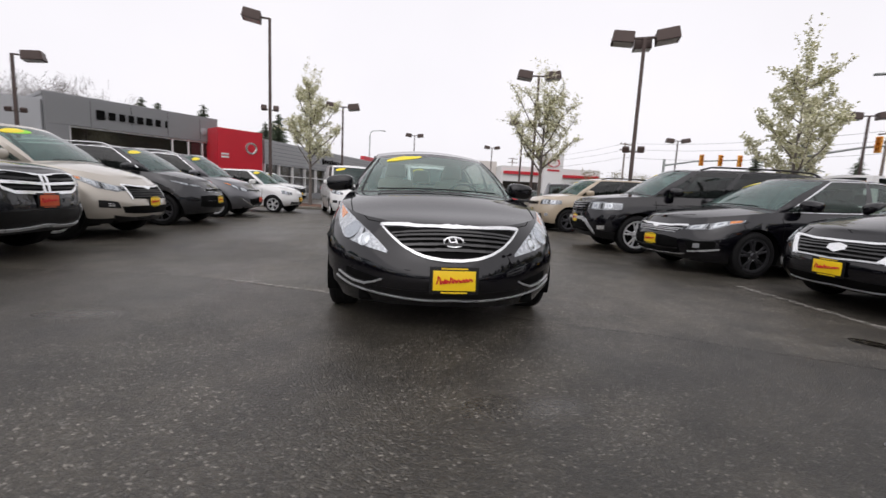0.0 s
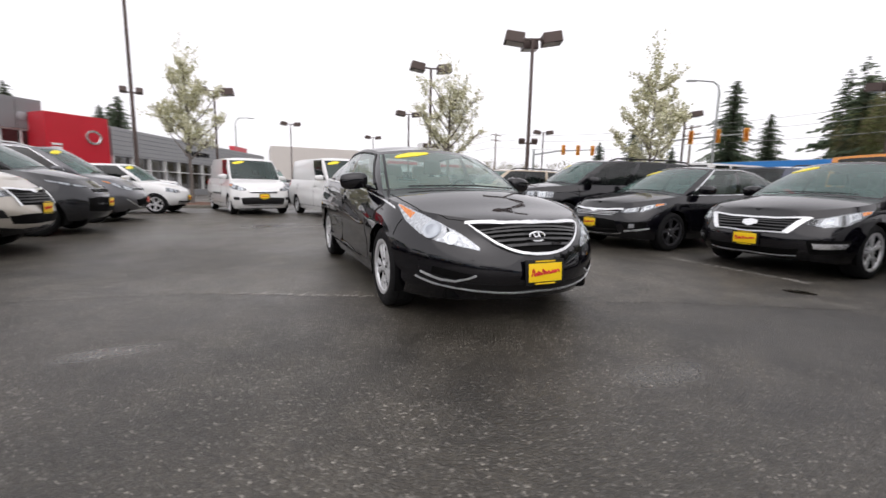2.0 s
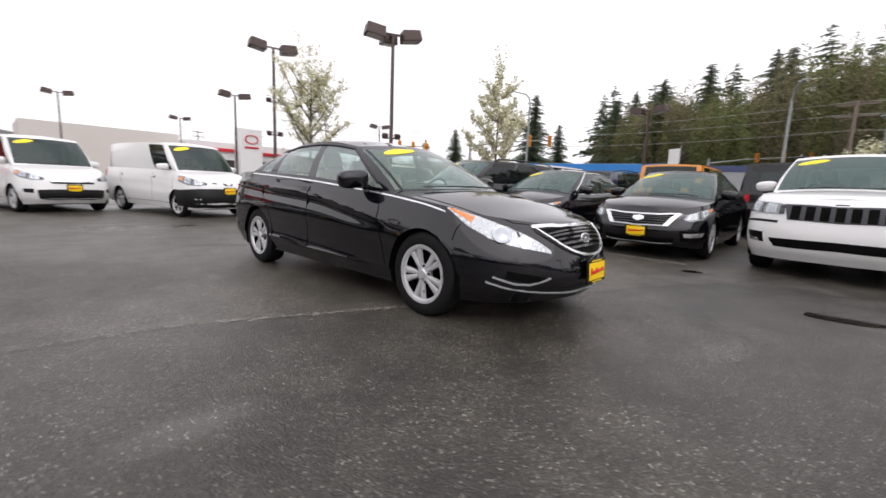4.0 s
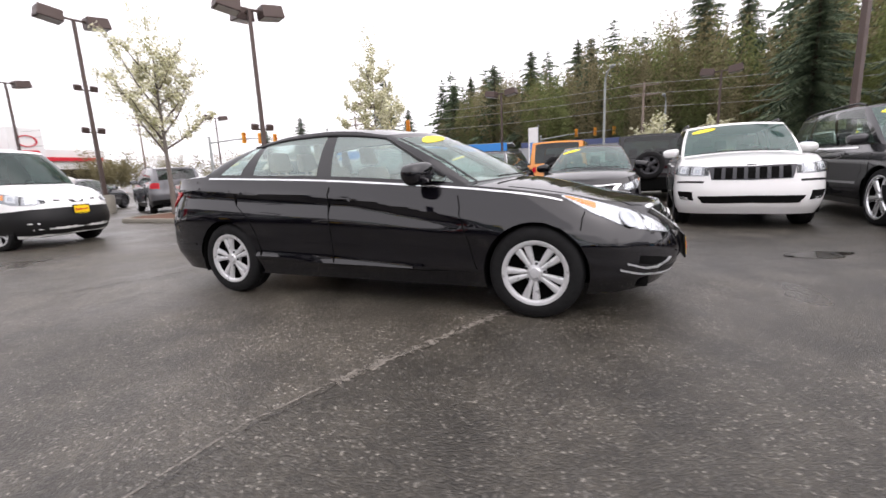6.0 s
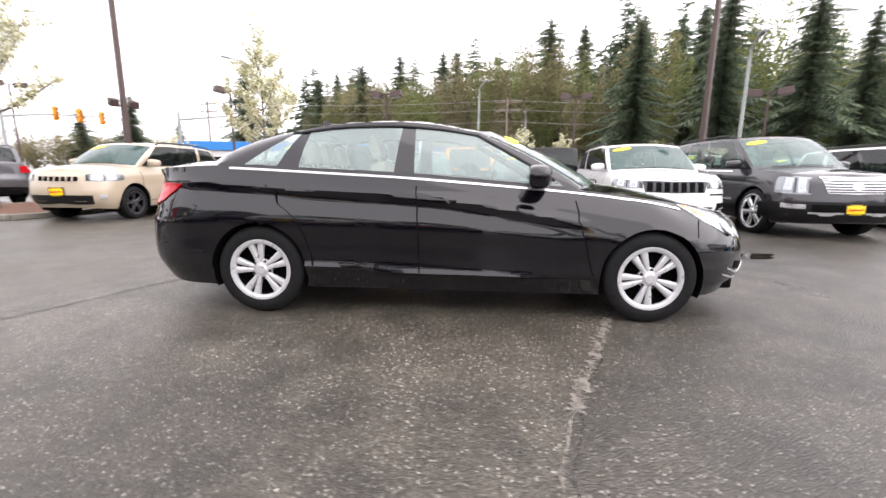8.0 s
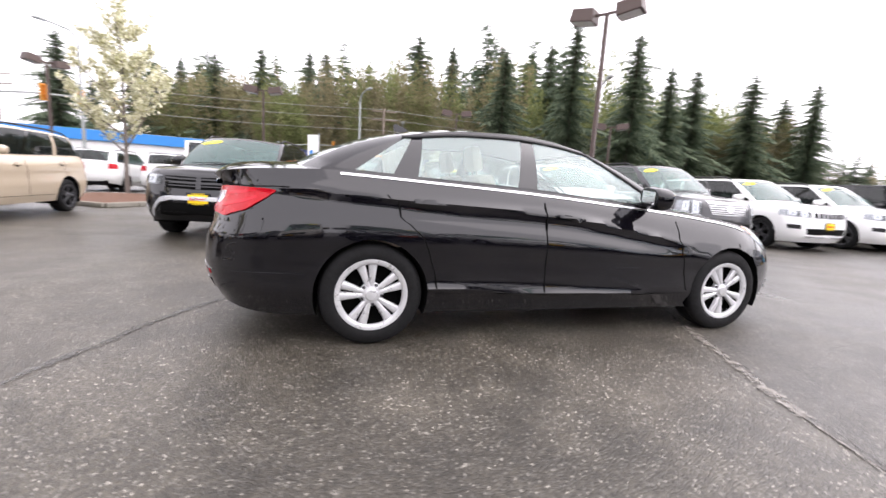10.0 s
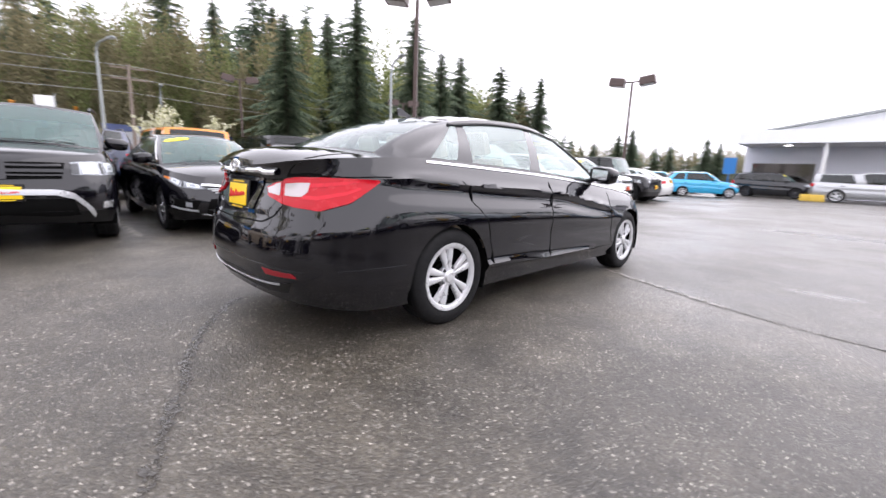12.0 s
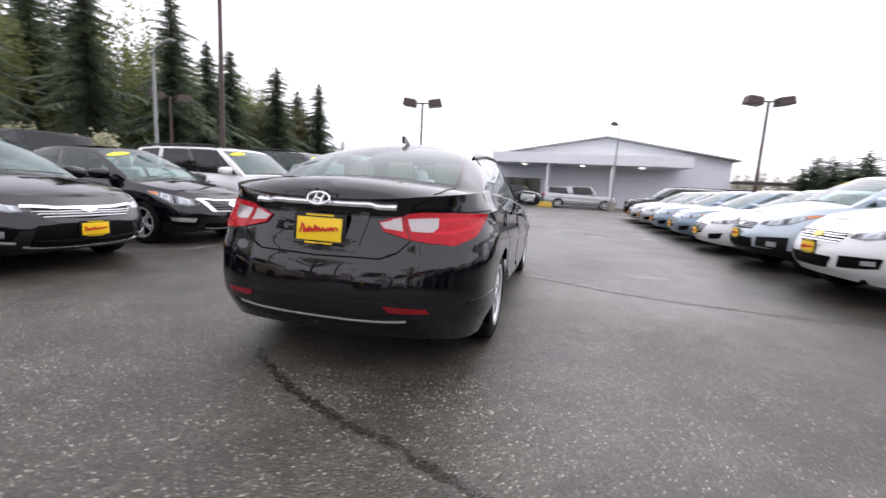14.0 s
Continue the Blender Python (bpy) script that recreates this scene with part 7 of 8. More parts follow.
lamp_post(8.4, 10.0, 7.0, -25, 3, (2.95,), "dark bronze three-headed parking lot lamp post")
lamp_post(7.05, 17.4, 7.5, -10, 2, (4.9, 3.3))
lamp_post(-6.15, 15.8, 8.5, 190, 1, (4.5,), "dark bronze single-headed tall lamp post")
lamp_post(-4.0, 25.5, 6.7, 0, 2)
lamp_post(2.1, 49, 8.2, 0, 2)
lamp_post(10.5, 31, 7.4, 0, 2)
lamp_post(13.5, 55, 8.0, 0, 2)
lamp_post(28.2, 35.5, 7.6, -20, 2)
lamp_post(27.5, 17.5, 6.9, -30, 2)
lamp_post(26.0, 5.6, 6.4, 80, 2)
lamp_post(28.0, -7.7, 6.6, 75, 2)
lamp_post(22.5, -17.3, 5.9, 60, 2)
lamp_post(9.07, -6.86, 6.9, 35, 2)
lamp_post(6.7, -19.6, 6.0, 10, 2)
lamp_post(-11.2, -21.0, 6.4, 8, 2)
lamp_post(-5.4, -30.3, 6.6, 40, 1, (), "thin pale grey lamp post before the service building", 0.7, GALV, 0.09)
lamp_post(-17.3, 16.6, 6.3, 20, 1, (3.8,), "dark bronze lamp post beside the showroom")


def street_light(x, y, h, turn):
    t = tagged(new("street_light"), "grey galvanised street light with curved arm", "street light", "street lights")
    b = bmesh.new()
    tube(b, [(0, 0, 0), (0, 0, h * 0.92), (0.12, 0, h * 0.97), (0.5, 0, h), (1.9, 0, h + 0.12)], [0.11, 0.08, 0.07, 0.06, 0.045], 10)
    part("pole", b, GALV, t)
    b = bmesh.new()
    box(b, 0.75, 0.28, 0.13, at(2.1, 0, h + 0.08), 0.05)
    part("lamp_head", b, GALV, t)
    t.matrix_basis = pose(x, y, 0, 0, 0, turn)


street_light(33.5, -0.9, 8.2, 195)
street_light(21.4, -15.3, 8.0, 160)
street_light(-4.3, 64.9, 10.5, 0)
street_light(31, 17.5, 9.5, 150)
street_light(42, -6, 7.0, 170)


def utility_pole(x, y, h, turn):
    t = tagged(new("utility_pole"), "weathered timber utility pole with crossarms", "utility pole", "utility poles")
    b = bmesh.new()
    tube(b, [(0, 0, 0), (0, 0, h)], [0.17, 0.11], 10)
    part("pole", b, WOODPOLE, t)
    for z in (h - 0.3, h - 1.2):
        b = bmesh.new()
        box(b, 2.6, 0.12, 0.12, at(0, -0.14, z))
        part("crossarm", b, WOODPOLE, t, smooth=False)
        for dx in (-1.2, -0.4, 0.4, 1.2):
            b = bmesh.new()
            lathe(b, [(0.001, 0.16), (0.05, 0.14), (0.05, 0)], 8, at(dx, -0.14, z + 0.06))
            part("insulator", b, CONCRETE, t)
    t.matrix_basis = pose(x, y, 0, 0, 0, turn)


for ux, uy, uh, ut in ((44, -4.2, 9.0, 80), (36.5, 60, 10.6, 20), (48, 32, 9.4, 75), (41, -40, 9.0, 85), (28, 95, 10.5, 20)):
    utility_pole(ux, uy, uh, ut)


WIRE = plain("grey_cable", (0.30, 0.30, 0.29), 0.6)


def wire(a, b, sag):
    bm = bmesh.new()
    pts = [Vector(a).lerp(Vector(b), i / 12) - Vector((0, 0, sag * 4 * (i / 12) * (1 - i / 12))) for i in range(13)]
    tube(bm, pts, 0.021, 5)
    tagged(part("overhead_wire", bm, WIRE), "thin grey overhead wire between the poles", "wire", "overhead wires")


for dz, dx in ((0.0, 0.0), (-0.9, 0.3), (-2.2, 0.0)):
    wire((44 + dx, -4.2, 8.9 + dz), (48 + dx, 32, 9.3 + dz), 0.5)
    wire((48 + dx, 32, 9.3 + dz), (36.5 + dx, 60, 10.5 + dz), 0.6)
    wire((44 + dx, -4.2, 8.9 + dz), (41 + dx, -40, 8.9 + dz), 0.6)
    wire((36.5 + dx, 60, 10.5 + dz), (28 + dx, 95, 10.4 + dz), 0.7)


def signal_mast(x, y, h, length, turn, count):
    t = tagged(new("traffic_signal"), "traffic signal mast with yellow signal heads", "traffic signal", "traffic signals")
    b = bmesh.new()
    tube(b, [(0, 0, 0), (0, 0, h)], [0.15, 0.11], 10)
    part("mast", b, GALV, t)
    b = bmesh.new()
    tube(b, [(0, 0, h - 0.6), (length * 0.4, 0, h - 0.15), (length, 0, h + 0.1)], [0.09, 0.07, 0.05], 8)
    part("arm", b, GALV, t)
    for i in range(count):
        xx = length * (0.5 + 0.5 * i / max(count - 1, 1))
        b = bmesh.new()
        box(b, 0.36, 0.22, 1.05, at(xx, 0, h + 0.0), 0.04)
        hd = part("signal_head", b, SIGNAL, t, smooth=False)
        for k in (-0.32, 0, 0.32):
            b = bmesh.new()
            lathe(b, [(0.13, 0.2), (0.13, 0.0), (0.001, 0.0)], 12, at(xx, -0.11, h + k) @ pose(0, 0, 0, 90))
            part("visor", b, SIGNAL, hd)
    t.matrix_basis = pose(x, y, 0, 0, 0, turn)


signal_mast(25.8, 33.8, 5.4, 6.5, -20, 3)
signal_mast(57.5, 8.0, 5.7, 9.5, -88, 3)
signal_mast(29.5, 23.0, 5.6, 7.5, -60, 3)

b = bmesh.new()
box(b, 0.62, 0.03, 2.4, at(0, 0, 2.1), 0.01)
banner = tagged(new("feather_banner"), "tall narrow white advertising banner on a pole", "banner")
part("cloth", b, WHITE_TRIM, banner, smooth=False)
b = bmesh.new()
box(b, 0.2, 0.034, 1.2, at(0.1, 0, 1.9), 0.01)
part("blue_bar", b, BLUE_PANEL, banner, smooth=False)
b = bmesh.new()
tube(b, [(-0.33, 0, 0), (-0.33, 0, 3.4)], 0.025, 8)
part("pole", b, GALV, banner)
banner.matrix_basis = pose(20.3, 2.4, 0, 0, 0, 65)


# ---- planting ----
def leaf_mat(name, dark, light, rough=0.75):
    m, n, l, out = shader(name)
    p = n.new("ShaderNodeBsdfPrincipled")
    g_ = n.new("ShaderNodeNewGeometry")
    r = n.new("ShaderNodeValToRGB")
    r.color_ramp.elements[0].color, r.color_ramp.elements[1].color = (*dark, 1), (*light, 1)
    l.new(g_.outputs["Random Per Island"], r.inputs[0])
    l.new(r.outputs[0], p.inputs["Base Color"])
    p.inputs["Roughness"].default_value = rough
    p.inputs["Specular IOR Level"].default_value = 0.2
    tl = n.new("ShaderNodeBsdfTranslucent")
    l.new(r.outputs[0], tl.inputs[0])
    mx = n.new("ShaderNodeMixShader")
    mx.inputs[0].default_value = 0.3
    l.new(p.outputs[0], mx.inputs[1])
    l.new(tl.outputs[0], mx.inputs[2])
    l.new(mx.outputs[0], out.inputs[0])
    return m


BLOSSOM = leaf_mat("pale_spring_leaves", (0.40, 0.40, 0.20), (0.82, 0.80, 0.64))
# needle greens lightened, with the haze of distance put into the colour
NEEDLES = leaf_mat("dark_fir_needles", (0.050, 0.078, 0.052), (0.20, 0.245, 0.155))
OLIVE = leaf_mat("yellow_green_leaves", (0.12, 0.145, 0.055), (0.27, 0.30, 0.12))
BUDS = leaf_mat("brown_green_buds", (0.14, 0.125, 0.065), (0.30, 0.27, 0.155))
BARE = leaf_mat("bare_twigs", (0.09, 0.075, 0.065), (0.16, 0.14, 0.125))
BARK = plain("grey_bark", (0.15, 0.13, 0.115), 0.9, spots=0.3, scale=12, bump=0.4, bump_scale=40)
FIR_BARK = plain("fir_bark", (0.085, 0.06, 0.045), 0.95, spots=0.3, scale=8, bump=0.5, bump_scale=25)


def blossom_tree(seed, h, spread, fork, leaves=5200, mat=BLOSSOM, leaf=0.055):
    """A young street tree: trunk, upswept limbs and loose sprays of small pale leaves."""
    rng = random.Random(seed)
    wood, crown_v, crown_f = bmesh.new(), [], []
    tube(wood, [(0, 0, 0), (0.02, 0.01, fork * 0.6), (0.0, 0.0, fork), (0.03, -0.02, h * 0.8)], [0.085, 0.065, 0.055, 0.012], 9)
    twigs = []
    for i in range(16):
        z0 = fork + (h * 0.72 - fork) * (i / 16) ** 1.2
        a = i * 2.4 + rng.uniform(-0.4, 0.4)
        ln = spread * (1.0 - 0.55 * i / 16) * rng.uniform(0.75, 1.15)
        rise = ln * rng.uniform(0.65, 1.4)
        p0 = Vector((0, 0, z0))
        p1 = p0 + Vector((math.cos(a) * ln * 0.5, math.sin(a) * ln * 0.5, rise * 0.40))
        p2 = p0 + Vector((math.cos(a) * ln, math.sin(a) * ln, rise))
        tube(wood, [p0, p1, p2], [0.032 * (1.2 - i / 20), 0.02, 0.005], 6)
        for k in range(12):
            u = rng.uniform(0.2, 1.0)
            q = p0.lerp(p1, u * 2) if u < 0.5 else p1.lerp(p2, u * 2 - 1)
            e = q + Vector((rng.gauss(0, 0.26), rng.gauss(0, 0.26), rng.uniform(0.05, 0.5)))
            tube(wood, [q, e], [0.008, 0.003], 4, caps=False)
            twigs.append((q, e))
    for k in range(10):
        twigs.append((Vector((0, 0, h * 0.74)), Vector((rng.gauss(0, 0.25), rng.gauss(0, 0.25), h * rng.uniform(0.85, 1.0)))))
    for k in range(leaves):
        q, e = rng.choice(twigs)
        c = q.lerp(e, rng.uniform(0.1, 1.08)) + Vector((rng.gauss(0, 0.06), rng.gauss(0, 0.06), rng.gauss(0, 0.06)))
        a = Vector((rng.gauss(0, 1), rng.gauss(0, 1), rng.gauss(0, 1))).normalized()
        b_ = a.orthogonal().normalized()
        s = leaf * rng.uniform(0.7, 1.35)
        i0 = len(crown_v)
        crown_v += [c - a * s, c + b_ * s * 0.6, c + a * s, c - b_ * s * 0.6]
        crown_f.append((i0, i0 + 1, i0 + 2, i0 + 3))
    t = tagged(new("street_tree"), "young street tree with pale spring leaves", "tree", "young street trees")
    part("trunk", wood, BARK, t)
    me = bpy.data.meshes.new("crown")
    me.from_pydata(crown_v, [], crown_f)
    me.materials.append(mat)
    shared("crown", me, t)
    return t


blossom_tree(1, 6.7, 1.45, 1.9, 8000, leaf=0.048).matrix_basis = pose(-4.3, 15.6, 0)
blossom_tree(2, 6.0, 1.55, 1.75, 8600, leaf=0.046).matrix_basis = pose(5.1, 10.6, 0.12, 0, 0, 40)
blossom_tree(3, 7.4, 1.6, 1.5, 9000, leaf=0.050).matrix_basis = pose(13.3, 8.2, 0, 0, 0, 80)
blossom_tree(4, 5.2, 1.9, 1.0, 2200, leaf=0.09).matrix_basis = pose(36.1, -4.7, 0)
blossom_tree(5, 5.0, 1.8, 1.0, 2200, leaf=0.09).matrix_basis = pose(37.6, -8.9, 0, 0, 0, 60)
blossom_tree(6, 4.4, 1.8, 1.0, 2000, leaf=0.09).matrix_basis = pose(34, 27, 0, 0, 0, 20)
blossom_tree(7, 4.0, 1.6, 0.8, 1800, leaf=0.09).matrix_basis = pose(33.0, -15.5, 0, 0, 0, 90)
blossom_tree(8, 4.0, 1.6, 0.8, 1800, leaf=0.09).matrix_basis = pose(31.0, -19.0, 0, 0, 0, 10)


def fir_arrays(seed, tiers=30, sprays=5, steps=6, fine=0.3):
    """Vertices and faces of a fir's needle sprays, unit height: ragged whorls of feathery boughs with gaps between them."""
    rng = random.Random(seed)
    v, f = [], []
    gap = [rng.uniform(0, 6.28) for _ in range(6)]
    for i in range(tiers):
        z = 0.13 + 0.86 * (i + rng.uniform(-0.5, 0.5)) / tiers
        cone = 0.175 * max(1 - z, 0) ** 0.75 + 0.010
        cone *= 0.60 + 0.40 * min((z - 0.05) / 0.22, 1)
        whorl = rng.uniform(0.55, 1.2)
        for k in range(sprays):
            a = 2 * math.pi * (k + rng.random()) / sprays
            lean = 1 + 0.38 * math.sin(a * 2 + gap[i % 6]) * math.sin(z * 17 + gap[0])
            ln = cone * whorl * lean * rng.uniform(0.32, 1.22)
            d = Vector((math.cos(a), math.sin(a), 0))
            s = Vector((-d.y, d.x, 0))
            rise = 0.25 * z - 0.06
            droop = rng.uniform(0.35, 0.75) * (1 - 0.5 * z)
            for j in range(steps):
                u = (j + 0.7) / steps
                c = d * ln * u + Vector((0, 0, z + ln * (rise * u - droop * u * u)))
                w = ln * (0.27 - 0.17 * u) * rng.uniform(0.6, 1.3) + 0.003
                q = fine / steps
                for sg in (-1, 1):
                    tip = c + s * sg * w + d * ln * 0.14 + Vector((0, 0, -w * rng.uniform(0.45, 1.35)))
                    i0 = len(v)
                    v += [c - d * ln * q, c + d * ln * q, tip + d * ln * q * 0.4, tip - d * ln * q * 0.5]
                    f.append((i0, i0 + 1, i0 + 2, i0 + 3))
                hang = Vector((rng.gauss(0, 0.1) * w, rng.gauss(0, 0.1) * w, -w * rng.uniform(0.3, 0.9) - 0.003))
                i0 = len(v)
                v += [c - (d + s * 0.6) * ln * q, c + (d - s * 0.6) * ln * q, c + hang + d * ln * q * 0.5, c + hang - d * ln * q * 0.5]
                f.append((i0, i0 + 1, i0 + 2, i0 + 3))
    return np.array([tuple(p) for p in v]), np.array(f)


def bud_arrays(seed, n=2200, spread=1.0, length=0.012, width=0.0055):
    """A deciduous crown in bud or bare, unit height: many upright limbs that fan out into fine clumps and twigs."""
    rng = random.Random(seed)
    v, f = [], []
    limbs = [(rng.uniform(0, 6.28), rng.uniform(0.25, 1.0), rng.uniform(0.62, 1.0)) for _ in range(13)]
    for k in range(n):
        a, out, tip = limbs[k % 13]
        u = rng.random() ** 0.7
        a += rng.gauss(0, 0.30) * u
        z = 0.16 + (tip - 0.16) * u + rng.gauss(0, 0.02)
        r = 0.17 * spread * out * math.sin(min(u * 1.75, 1.9)) + abs(rng.gauss(0, 0.022 * spread))
        d0 = Vector((math.cos(a), math.sin(a), 0))
        c = d0 * r + Vector((0, 0, z))
        d = (d0 * out * 0.6 + Vector((rng.gauss(0, 0.6), rng.gauss(0, 0.6), 0.8 + rng.gauss(0, 0.5)))).normalized() * length * rng.uniform(0.6, 1.4)
        e = d.orthogonal().normalized() * width
        i0 = len(v)
        v += [c - d, c + e, c + d, c - e]
        f.append((i0, i0 + 1, i0 + 2, i0 + 3))
    return np.array([tuple(p) for p in v]), np.array(f)


FIRS = [fir_arrays(s, 76, 3, 4, 0.50) for s in (11, 12, 13, 14)]
BUDDED = [bud_arrays(s, 2600, 1.0, 0.010, 0.0042) for s in (21, 22, 23)]
BUSHY = [bud_arrays(s, 1500, 2.6, 0.020, 0.010) for s in (24, 25)]
TWIGS = [bud_arrays(s, 1800, 2.2, 0.05, 0.0016) for s in (26, 27)]


def array_mesh(name, v, f, mat):
    me = bpy.data.meshes.new(name)
    me.from_pydata([tuple(p) for p in v], [], [tuple(int(i) for i in q) for q in f])
    me.materials.append(mat)
    return me


FIR_CROWNS = [array_mesh("crown", v, f, NEEDLES) for v, f in (fir_arrays(s, 110, 5, 13, 0.40) for s in (31, 32, 33))]
b = bmesh.new()
tube(b, [(0, 0, 0), (0, 0, 0.5), (0, 0, 0.98)], [0.014, 0.009, 0.002], 8)
FIR_TRUNK = part("trunk", b, FIR_BARK)
FIR_TRUNK_MESH = FIR_TRUNK.data
bpy.data.objects.remove(FIR_TRUNK)


def fir(x, y, h, k, wide=1.0):
    t = tagged(new("fir_tree"), "tall dark green fir with drooping boughs", "tree", "tall firs")
    t.empty_display_size = 0.2
    shared("trunk", FIR_TRUNK_MESH, t)
    shared("crown", FIR_CROWNS[k % 3], t)
    t.matrix_basis = pose(x, y, 0, 0, 0, (k * 67) % 360) @ Matrix.Diagonal((h * wide, h * wide, h, 1))


k = 0
for x, y, h in ((35.6, -21.9, 18.2), (32.3, -26.6, 16.4), (38.0, -15.5, 15), (34.8, -33.0, 15), (35.9, -37.5, 15.4), (35.6, -45.4, 15.8), (34.3, -53.5, 15.8), (38.6, -40, 13), (39.0, -55, 15),
                (56, -15, 20.6), (66, 2, 20), (70, -13, 26), (80, 5, 24), (72, 12, 21), (78, 20, 21), (88, 28, 22), (91, 33, 21), (95, 36, 17),
                (52, -28, 21.5), (60, -24, 23), (66, -32, 25)):
    fir(x, y, h, k, 1.22 + 0.15 * (k % 3))
    k += 1
for x, y, h in ((-38.4, 65.4, 13.5), (-36.6, 66.5, 13), (-27.2, 59.7, 12), (-17.4, 54.5, 9.5), (-15.6, 54.0, 10.5), (-16.8, 56, 9.8), (48.5, 27.4, 14), (59, 29.2, 11.5), (62, 62, 11), (70, 60, 12), (58, 50, 12), (64, 47, 9),
                (27, -71.5, 9.5), (29.5, -72, 8.5), (16.4, -75, 8.0), (14.8, -76, 7.2), (21.5, -74, 6.2), (33, -70, 7)):
    fir(x, y, h, k, 1.5)
    k += 1


def scatter(name, label, line, depth, count, heights, kinds, mat, seed, wide=(1.0, 1.4)):
    """One mesh of many trees along a line of the plan, going back by depth."""
    rng = random.Random(seed)
    V, Fc, o = [], [], 0
    pts = [Vector((*p, 0)) for p in line]
    seg = resample(pts, 200)
    for i in range(count):
        j = rng.randrange(200)
        p = seg[j].lerp(seg[j + 1], rng.random())
        d = (p - Vector((0, 0, 0))).normalized()
        p = p + d * rng.uniform(0, depth)
        h, w = rng.uniform(*heights), rng.uniform(*wide)
        v, f = rng.choice(kinds)
        a = rng.uniform(0, 6.28)
        c, s = math.cos(a), math.sin(a)
        q = np.stack([(v[:, 0] * c - v[:, 1] * s) * h * w + p.x, (v[:, 0] * s + v[:, 1] * c) * h * w + p.y, v[:, 2] * h], 1)
        V.append(q)
        Fc.append(f + o)
        o += len(v)
    me = array_mesh(name, np.concatenate(V), np.concatenate(Fc), mat)
    return tagged(new(name, me), label, "woods", kind="stuff")


LINE = [(98, 39), (84, 14), (68, -12), (50, -34)]
scatter("fir_woods", "dense dark fir woods behind the road", LINE, 45, 95, (16, 27), FIRS, NEEDLES, 5, (1.0, 1.4))
scatter("fir_woods", "thinner fir woods running on beside the road", [(52, -38), (47, -62)], 10, 26, (10, 16), FIRS, NEEDLES, 15, (0.9, 1.3))
scatter("budding_woods", "olive and brown budding trees beside the far road", [(41, -31), (36.5, -52)], 9, 60, (8, 14), BUDDED, OLIVE, 17, (0.9, 1.3))
scatter("budding_woods", "brown budding trees beside the far road", [(40, -31), (36, -55)], 9, 40, (7, 13), BUDDED, BUDS, 18, (0.9, 1.3))
scatter("budding_woods", "brown-green budding trees at the wood's edge", [(90, 34), (66, 10), (52, -8), (42, -22)], 16, 170, (9, 19), BUDDED, BUDS, 6, (0.9, 1.3))
scatter("olive_woods", "yellow-green leafing trees among the firs", [(90, 34), (66, 10), (52, -8), (42, -26), (50, -60)], 14, 150, (9, 19), BUDDED, OLIVE, 16, (0.9, 1.3))
scatter("undergrowth", "brown-green brush at the wood's foot", [(96, 50), (74, 14), (58, -8), (44, -28), (50, -84)], 4, 120, (3.5, 6.5), BUSHY, BUDS, 7, (0.9, 1.4))
scatter("far_trees", "low distant trees on the horizon", [(60, -66), (34, -84), (0, -110), (-60, -100)], 20, 130, (5, 9), BUSHY, BUDS, 8, (0.8, 1.2))
scatter("far_trees", "low distant firs on the horizon", [(46, -66), (34, -82), (14, -100)], 20, 26, (6, 10.5), FIRS, NEEDLES, 19, (1.6, 2.4))
scatter("north_trees", "low distant brown trees on the horizon", [(20, 120), (34, 84), (48, 66), (70, 60), (100, 56)], 10, 110, (4, 8), BUSHY, BUDS, 9, (0.9, 1.4))
scatter("west_trees", "bare winter trees behind the showroom", [(-40, 42), (-31, 46)], 3, 8, (9.5, 12), TWIGS, BARE, 10, (0.9, 1.2))
scatter("hedge_trees", "dark evergreen clump beside the lot", [(-19.5, -36), (-30, -34)], 6, 60, (3.2, 6), FIRS, NEEDLES, 12, (1.8, 2.6))


# ---- planter island with kerb ----
def island(outline, label):
    t = tagged(new("planter_island"), label, "planter")
    pts = [Vector((*p, 0)) for p in outline]
    c = sum(pts, Vector()) / len(pts)
    n = len(pts)
    for i in range(n):
        a, b2 = pts[i], pts[(i + 1) % n]
        cnt = max(1, round((b2 - a).length / 1.0))
        for j in range(cnt):
            p, q = a.lerp(b2, j / cnt), a.lerp(b2, (j + 1) / cnt)
            d = q - p
            bm = bmesh.new()
            box(bm, d.length - 0.012, 0.16, 0.12, at(*((p + q) / 2)) @ at(0, 0, 0.06) @ Matrix.Rotation(math.atan2(d.y, d.x), 4, "Z"), 0.025)
            part("kerb_stone", bm, CONCRETE, t)
    bm = bmesh.new()
    rings = []
    rng = random.Random(3)
    for s, z in ((0.99, 0.08), (0.7, 0.14), (0.35, 0.18)):
        rings.append([(c + (p - c) * s) + Vector((0, 0, z + rng.uniform(-0.02, 0.02))) for p in resample(pts + pts[:1], 40)[:-1]])
    vs = sheet(bm, rings, closed=True)
    bm.faces.new(vs[-1])
    part("mulch_bed", bm, MULCH, t)
    return t


island([(4.15, 9.2), (5.1, 8.85), (8.9, 8.9), (9.3, 9.6), (9.2, 11.6), (8.4, 12.2), (4.8, 12.2), (4.1, 11.4)], "kerbed planter island with reddish bark mulch")
island([(8.75, 6.95), (10.6, 6.25), (13.6, 7.1), (14.2, 8.6), (13.6, 9.6), (9.7, 8.6)], "kerbed planter island with bark mulch round a young tree")
island([(-5.4, 14.6), (-3.4, 14.6), (-3.2, 17.2), (-7.4, 17.4), (-7.6, 15.0)], "kerbed planter island under a young tree")


# ---- wet patches, cracks and seams of the asphalt ----
WATER = asphalt("water_over_asphalt", True, 0.45)
CRACK = plain("dark_crack", (0.032, 0.028, 0.0225), 0.30, spots=0.3, scale=40)


